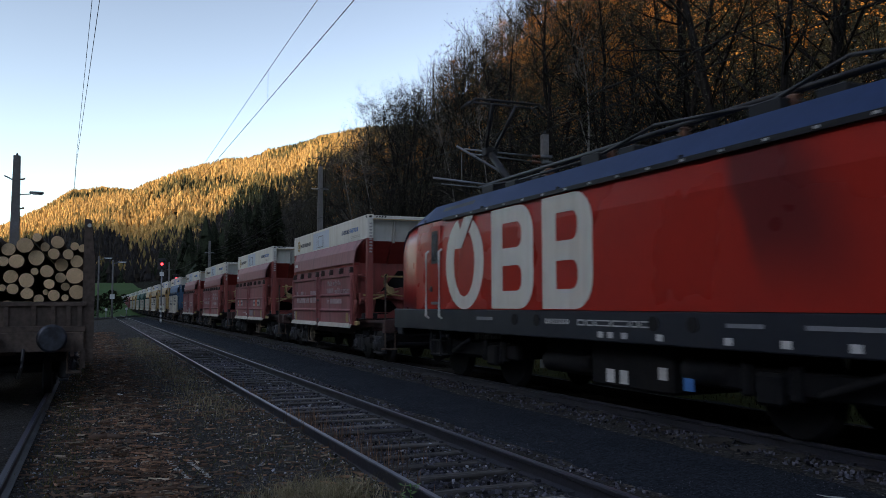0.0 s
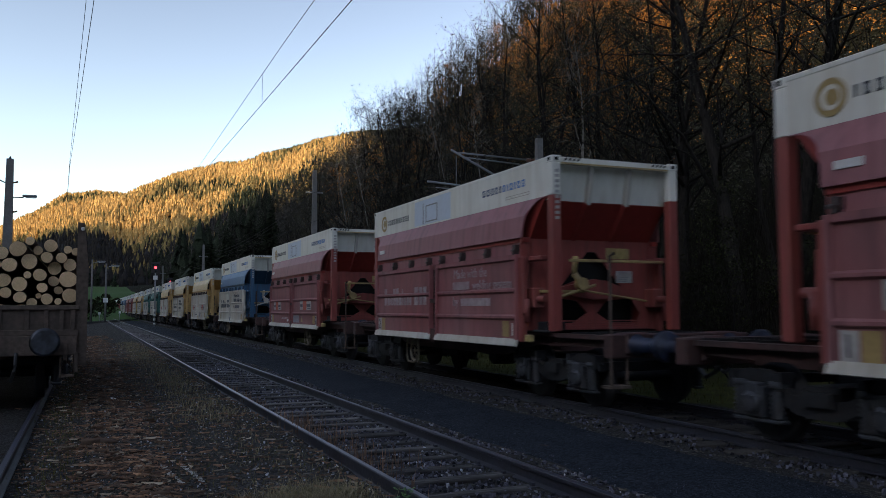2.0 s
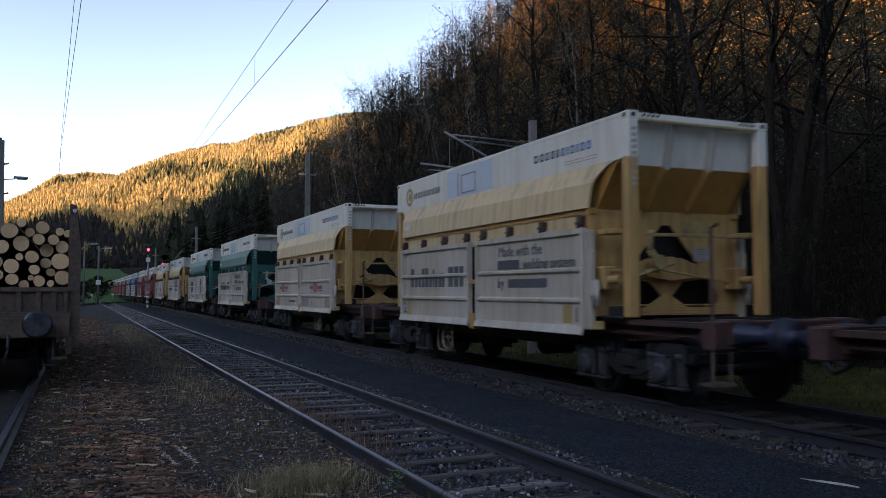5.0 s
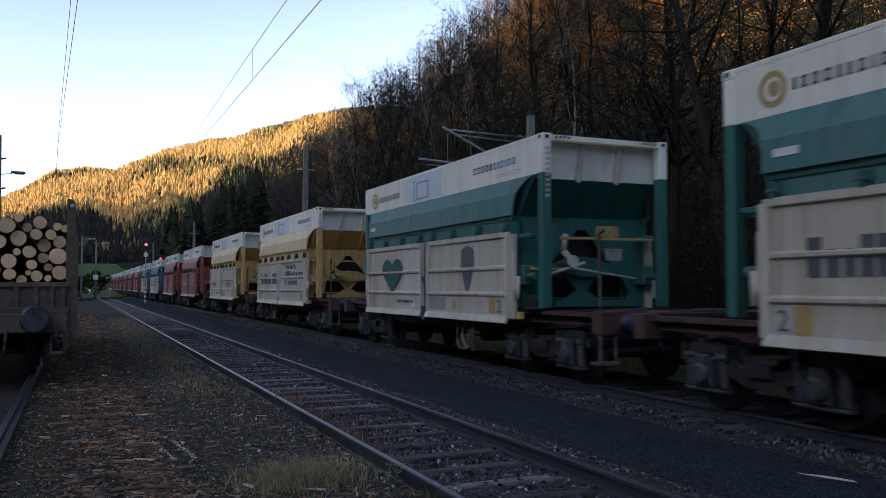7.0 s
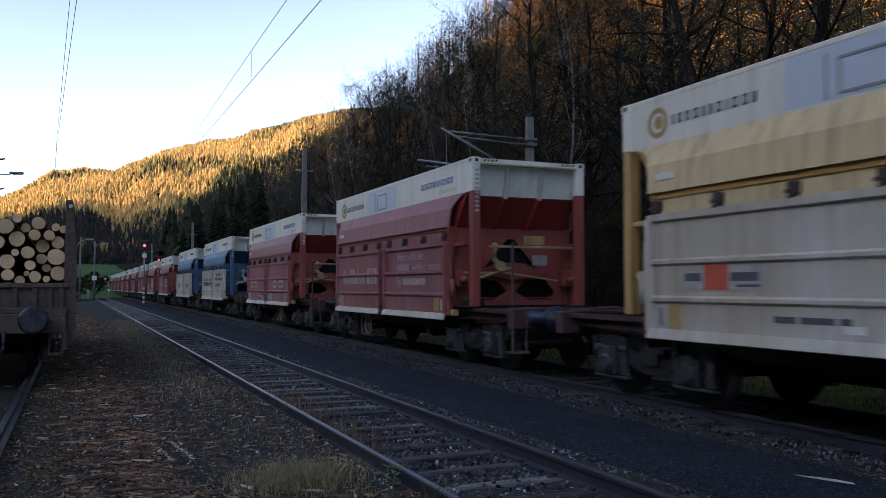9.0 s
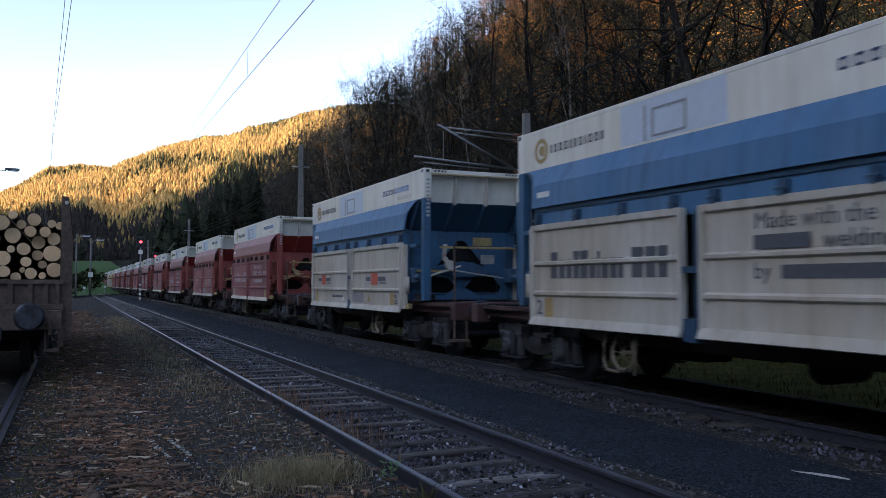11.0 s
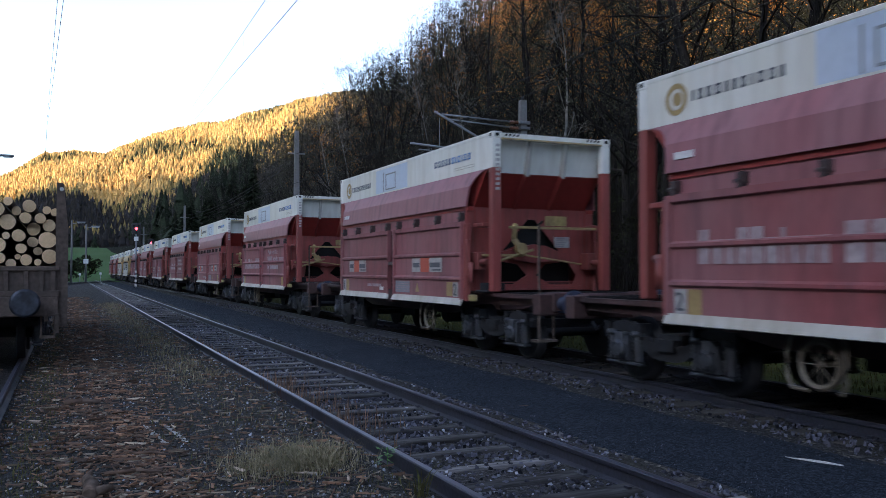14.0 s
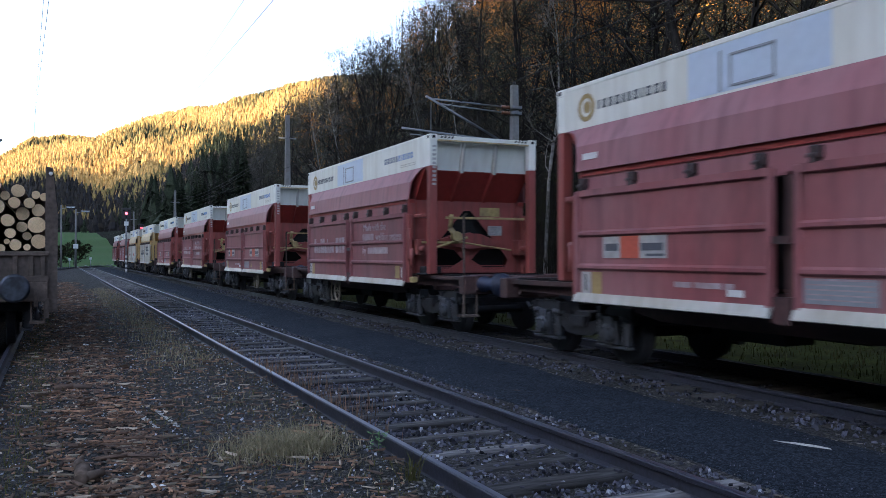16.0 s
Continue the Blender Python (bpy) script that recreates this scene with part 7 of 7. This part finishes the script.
    dark_spots = [(17.2, 99), (18.2, 103), (16.4, 106), (18.6, 95), (20.6, 108), (15.6, 118), (18.8, 124), (17, 140), (20, 150), (19, 170)]
    planted(mids[1:3], [(22.5, 88), (28, 105), (30, 140), (33, 120), (36, 150), (40, 165), (26, 96), (31, 112), (22, 84), (25, 102), (29, 124), (34, 134)], 16, (0.9, 1.25))
    planted(spruces, dark_spots, 13, (0.62, 0.84))
    planted([mids[3], mids[1]], [(88 + 8 * math.sin(5 * k), 90 + 9 * k) for k in range(12)], 14, (0.8, 1.2))
    # brush and low boughs that fill the slope between the trees
    for nm, lab, mat, count, x0, x1, y0, y1, high, size, seed in (
            ("autumn_brush", "orange autumn leaves of the brush on the upper slope", "leaf_gold", 125000, 46, 110, 12, 200, 8.5, 0.11, 61),
            ("brushwood", "dull brown and olive brush between the trees", "undergrowth", 45000, 15, 46, 6, 120, 4.5, 0.05, 62),
            ("brushwood", "grey-brown withered brush high on the slope", "leaf_olive", 70000, 36, 115, 15, 240, 9.0, 0.11, 63)):
        br = random.Random(seed)
        vs, fs = [], []
        while len(fs) < count:
            x, y = br.uniform(x0, x1), br.uniform(y0, y1)
            if noise.noise((x * 0.16, y * 0.16, 31)) < br.uniform(-0.45, 0.35):
                continue
            c = Vector((x, y, lie(x, y) + high * br.random() ** 1.5))
            s = size * br.uniform(0.5, 1.5)
            u = Vector((br.gauss(0, 1), br.gauss(0, 1), br.gauss(0, 1))).normalized()
            v = u.orthogonal().normalized()
            o = len(vs)
            vs += [c - u * s, c + v * s * 0.6, c + u * s, c - v * s * 0.6]
            fs.append((o, o + 1, o + 2, o + 3))
        me = bpy.data.meshes.new(nm)
        me.from_pydata(vs, [], fs)
        me.materials.append(M[mat])
        tagged(new(nm, me), lab, "brush", kind="stuff")
    # thicket of slim stems and twigs at the foot of the slope
    br = random.Random(64)
    vs, fs = [], []
    for _ in range(15000):
        x, y = 14.2 + 24 * br.random() ** 1.4, br.uniform(5, 95)
        p = Vector((x, y, lie(x, y) - 0.1))
        h, w = br.uniform(0.6, 4.6), br.uniform(0.006, 0.022)
        d = Vector((br.gauss(0, 0.22), br.gauss(0, 0.22), 1)) * h
        side = Vector((br.gauss(0, 1), br.gauss(0, 1), 0)).normalized()
        turn = Vector((-side.y, side.x, 0))
        o = len(vs)
        vs += [p - side * w, p + side * w, p + turn * w * 1.6, p + d]
        fs += [(o, o + 1, o + 3), (o + 1, o + 2, o + 3), (o + 2, o, o + 3)]
        for _ in range(3):
            q = p + d * br.uniform(0.25, 0.85)
            e = q + Vector((br.gauss(0, 0.5), br.gauss(0, 0.5), br.uniform(0.1, 0.8))) * h * 0.3
            o = len(vs)
            vs += [q - turn * w * 0.5, q + turn * w * 0.5, q + side * w, e]
            fs += [(o, o + 1, o + 3), (o + 1, o + 2, o + 3), (o + 2, o, o + 3)]
    me = bpy.data.meshes.new("thicket")
    me.from_pydata(vs, [], fs)
    me.materials.append(M["twig"])
    tagged(new("thicket", me), "dark tangle of slim stems and bare twigs on the slope", "brush", kind="stuff")
    # woods on the far mountain and on the shaded slope before it
    cov = random.Random(5)
    stuff = {m: ([], []) for m in ("larch", "olive_wood", "spruce", "bare_wood", "shade_wood")}

    def small_tree(mat, x, y, z, h, r):
        vs, fs = stuff[mat]
        lean = (cov.gauss(0, 0.03) * h, cov.gauss(0, 0.03) * h)
        if mat == "bare_wood":      # a thin autumn crown of leaf clumps among rising twigs
            for _ in range(46):
                a, u = cov.uniform(0, 6.283), cov.uniform(-1, 1)
                q = r * 1.15 * math.sqrt(max(0.0, 1 - u * u)) * cov.random() ** 0.5
                c = Vector((x + q * math.cos(a) + lean[0] * 0.6, y + q * math.sin(a), z + h * (0.6 + 0.38 * u)))
                n1 = Vector((cov.gauss(0, 1), cov.gauss(0, 1), cov.gauss(0, 1))).normalized()
                n2 = n1.orthogonal().normalized()
                k = cov.uniform(0.14, 0.42)
                o = len(vs)
                vs.extend([c - n1 * k, c + n2 * k * 0.7, c + n1 * k, c - n2 * k * 0.7])
                fs.append((o, o + 1, o + 2, o + 3))
            for _ in range(26):
                a, u = cov.uniform(0, 6.283), cov.uniform(0.2, 0.95)
                ln = r * (1.6 - 0.8 * u) * cov.uniform(0.5, 1.2)
                p = Vector((x + lean[0] * u, y + lean[1] * u, z + h * u))
                e = p + Vector((math.cos(a), math.sin(a), cov.uniform(0.4, 1.9))) * ln * 0.8
                w = Vector((cov.uniform(-1, 1), cov.uniform(-1, 1), 0.2)) * 0.05
                o = len(vs)
                vs.extend([p - w, p + w, e])
                fs.append((o, o + 1, o + 2))
            o = len(vs)
            vs.extend([(x - 0.14, y, z), (x + 0.14, y, z), (x + lean[0], y + lean[1], z + h)])
            fs.append((o, o + 1, o + 2))
            return
        if mat == "spruce":
            layers = ((0.0, 0.4, 1.0), (0.18, 0.56, 1.0), (0.36, 0.72, 0.84), (0.54, 0.86, 0.64), (0.7, 1.0, 0.42))
        else:
            layers = ((0.04, 0.52, 1.0), (0.3, 0.78, 0.85), (0.56, 1.0, 0.55))
        for lo, hi, k in layers:
            o = len(vs)
            n = 6
            ph = cov.uniform(0, 1)
            for j in range(n):
                a = 2 * math.pi * (j + ph) / n
                q = r * k * cov.uniform(0.55, 1.3)
                vs.append((x + q * math.cos(a) + lean[0] * lo, y + q * math.sin(a) + lean[1] * lo, z + h * (lo + cov.uniform(-0.07, 0.07))))
            vs.append((x + lean[0] * hi + cov.gauss(0, 0.1) * r, y + lean[1] * hi, z + h * hi))
            fs.extend([(o + j, o + (j + 1) % n, o + n) for j in range(n)])

    made = 0
    while made < 25000:
        az, d = cov.uniform(-8.5, 22), 600 + 780 * cov.random() ** 0.75
        x, y = d * math.sin(radians(az)), d * math.cos(radians(az))
        patch = noise.noise((x * 0.009, y * 0.009, 11)) + 0.35 * noise.noise((x * 0.03, y * 0.03, 12))
        # nearer than about 930 m darker trees are picked, to deepen the shade
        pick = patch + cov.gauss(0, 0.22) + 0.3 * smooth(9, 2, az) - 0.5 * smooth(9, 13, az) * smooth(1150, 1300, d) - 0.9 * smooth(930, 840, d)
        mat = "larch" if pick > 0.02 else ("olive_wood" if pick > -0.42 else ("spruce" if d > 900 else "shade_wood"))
        z = lie(x, y)
        h = cov.uniform(8, 15)
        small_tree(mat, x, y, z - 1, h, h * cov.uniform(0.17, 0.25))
        made += 1
    made = 0
    while made < 2100:
        x, y = cov.uniform(30, 190), cov.uniform(170, 560)
        z = lie(x, y)
        h = cov.uniform(14, 23)
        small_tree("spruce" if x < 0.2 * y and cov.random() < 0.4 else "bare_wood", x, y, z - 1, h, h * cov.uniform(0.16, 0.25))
        made += 1
    for k in range(1400):
        x, y = cov.uniform(-80, 90), cov.uniform(400, 640)
        h = cov.uniform(6, 13)
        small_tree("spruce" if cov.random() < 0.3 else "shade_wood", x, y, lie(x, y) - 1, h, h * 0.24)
    for mat, nm, lab in (("larch", "larch_wood", "golden larch wood on the far sunlit mountain"), ("olive_wood", "pine_wood", "olive and brown pine wood on the far mountain"), ("spruce", "spruce_wood", "dark spruce wood on the far slopes"), ("bare_wood", "mixed_wood", "brown leafless wood on the shaded slope"), ("shade_wood", "foothill_wood", "wood at the mountain's foot, coloured darker for its shade")):
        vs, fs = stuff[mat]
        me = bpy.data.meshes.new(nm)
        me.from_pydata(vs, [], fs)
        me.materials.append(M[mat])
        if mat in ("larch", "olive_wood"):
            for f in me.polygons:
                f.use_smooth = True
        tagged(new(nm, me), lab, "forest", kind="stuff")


build_forest()

# ======== motion ========
# how far the train has run, in metres, half second by half second
RUN = [(0.0, 0.3), (0.5, 9.861), (1.0, 19.68), (1.5, 29.408), (2.0, 39.18), (2.5, 48.88), (3.0, 58.707), (3.5, 68.497), (4.0, 78.32),
       (5.2, 101.9), (6.5, 127.58), (7.0, 137.65), (7.5, 147.35), (8.0, 157.35), (8.5, 167.3), (9.0, 177.66), (10.2, 201.5), (11.5, 227.388),
       (12.0, 237.446), (12.5, 247.42), (13.0, 257.36), (13.5, 267.38), (14.0, 277.34), (14.5, 287.42), (15.0, 297.405), (15.5, 307.42), (16.0, 317.53)]


def turning(spot, radius):
    """Rows for a wheelset that rolls as the train runs on, one for each thirtieth of a second."""
    rows = []
    for k in range(481):
        t = k / FPS
        (t0, r0), (t1, r1) = next(p for p in zip(RUN, RUN[1:]) if t <= p[1][0] + 1e-6)
        run = r0 + (r1 - r0) * (t - t0) / (t1 - t0)
        rows.append((t, Matrix.Translation(spot) @ Matrix.Rotation(run / radius, 4, "X")))
    return rows


def motions():
    rolling = {}
    for car, start in TRAIN:
        walk(car, [(t, pose(MAIN, start - run, RAIL)) for t, run in RUN])
        for ob in car.children_recursive:
            if ob.name.startswith("wheelset"):
                spot = ob.matrix_basis.translation.copy()
                key = tuple(round(v, 3) for v in spot)
                if key not in rolling:
                    walk(ob, turning(spot, spot.z))
                    rolling[key] = ob.animation_data
                else:
                    ob.rotation_mode = "QUATERNION"
                    ob.animation_data_create()
                    ob.animation_data.action = rolling[key].action
                    ob.animation_data.action_slot = rolling[key].action_slot


motions()
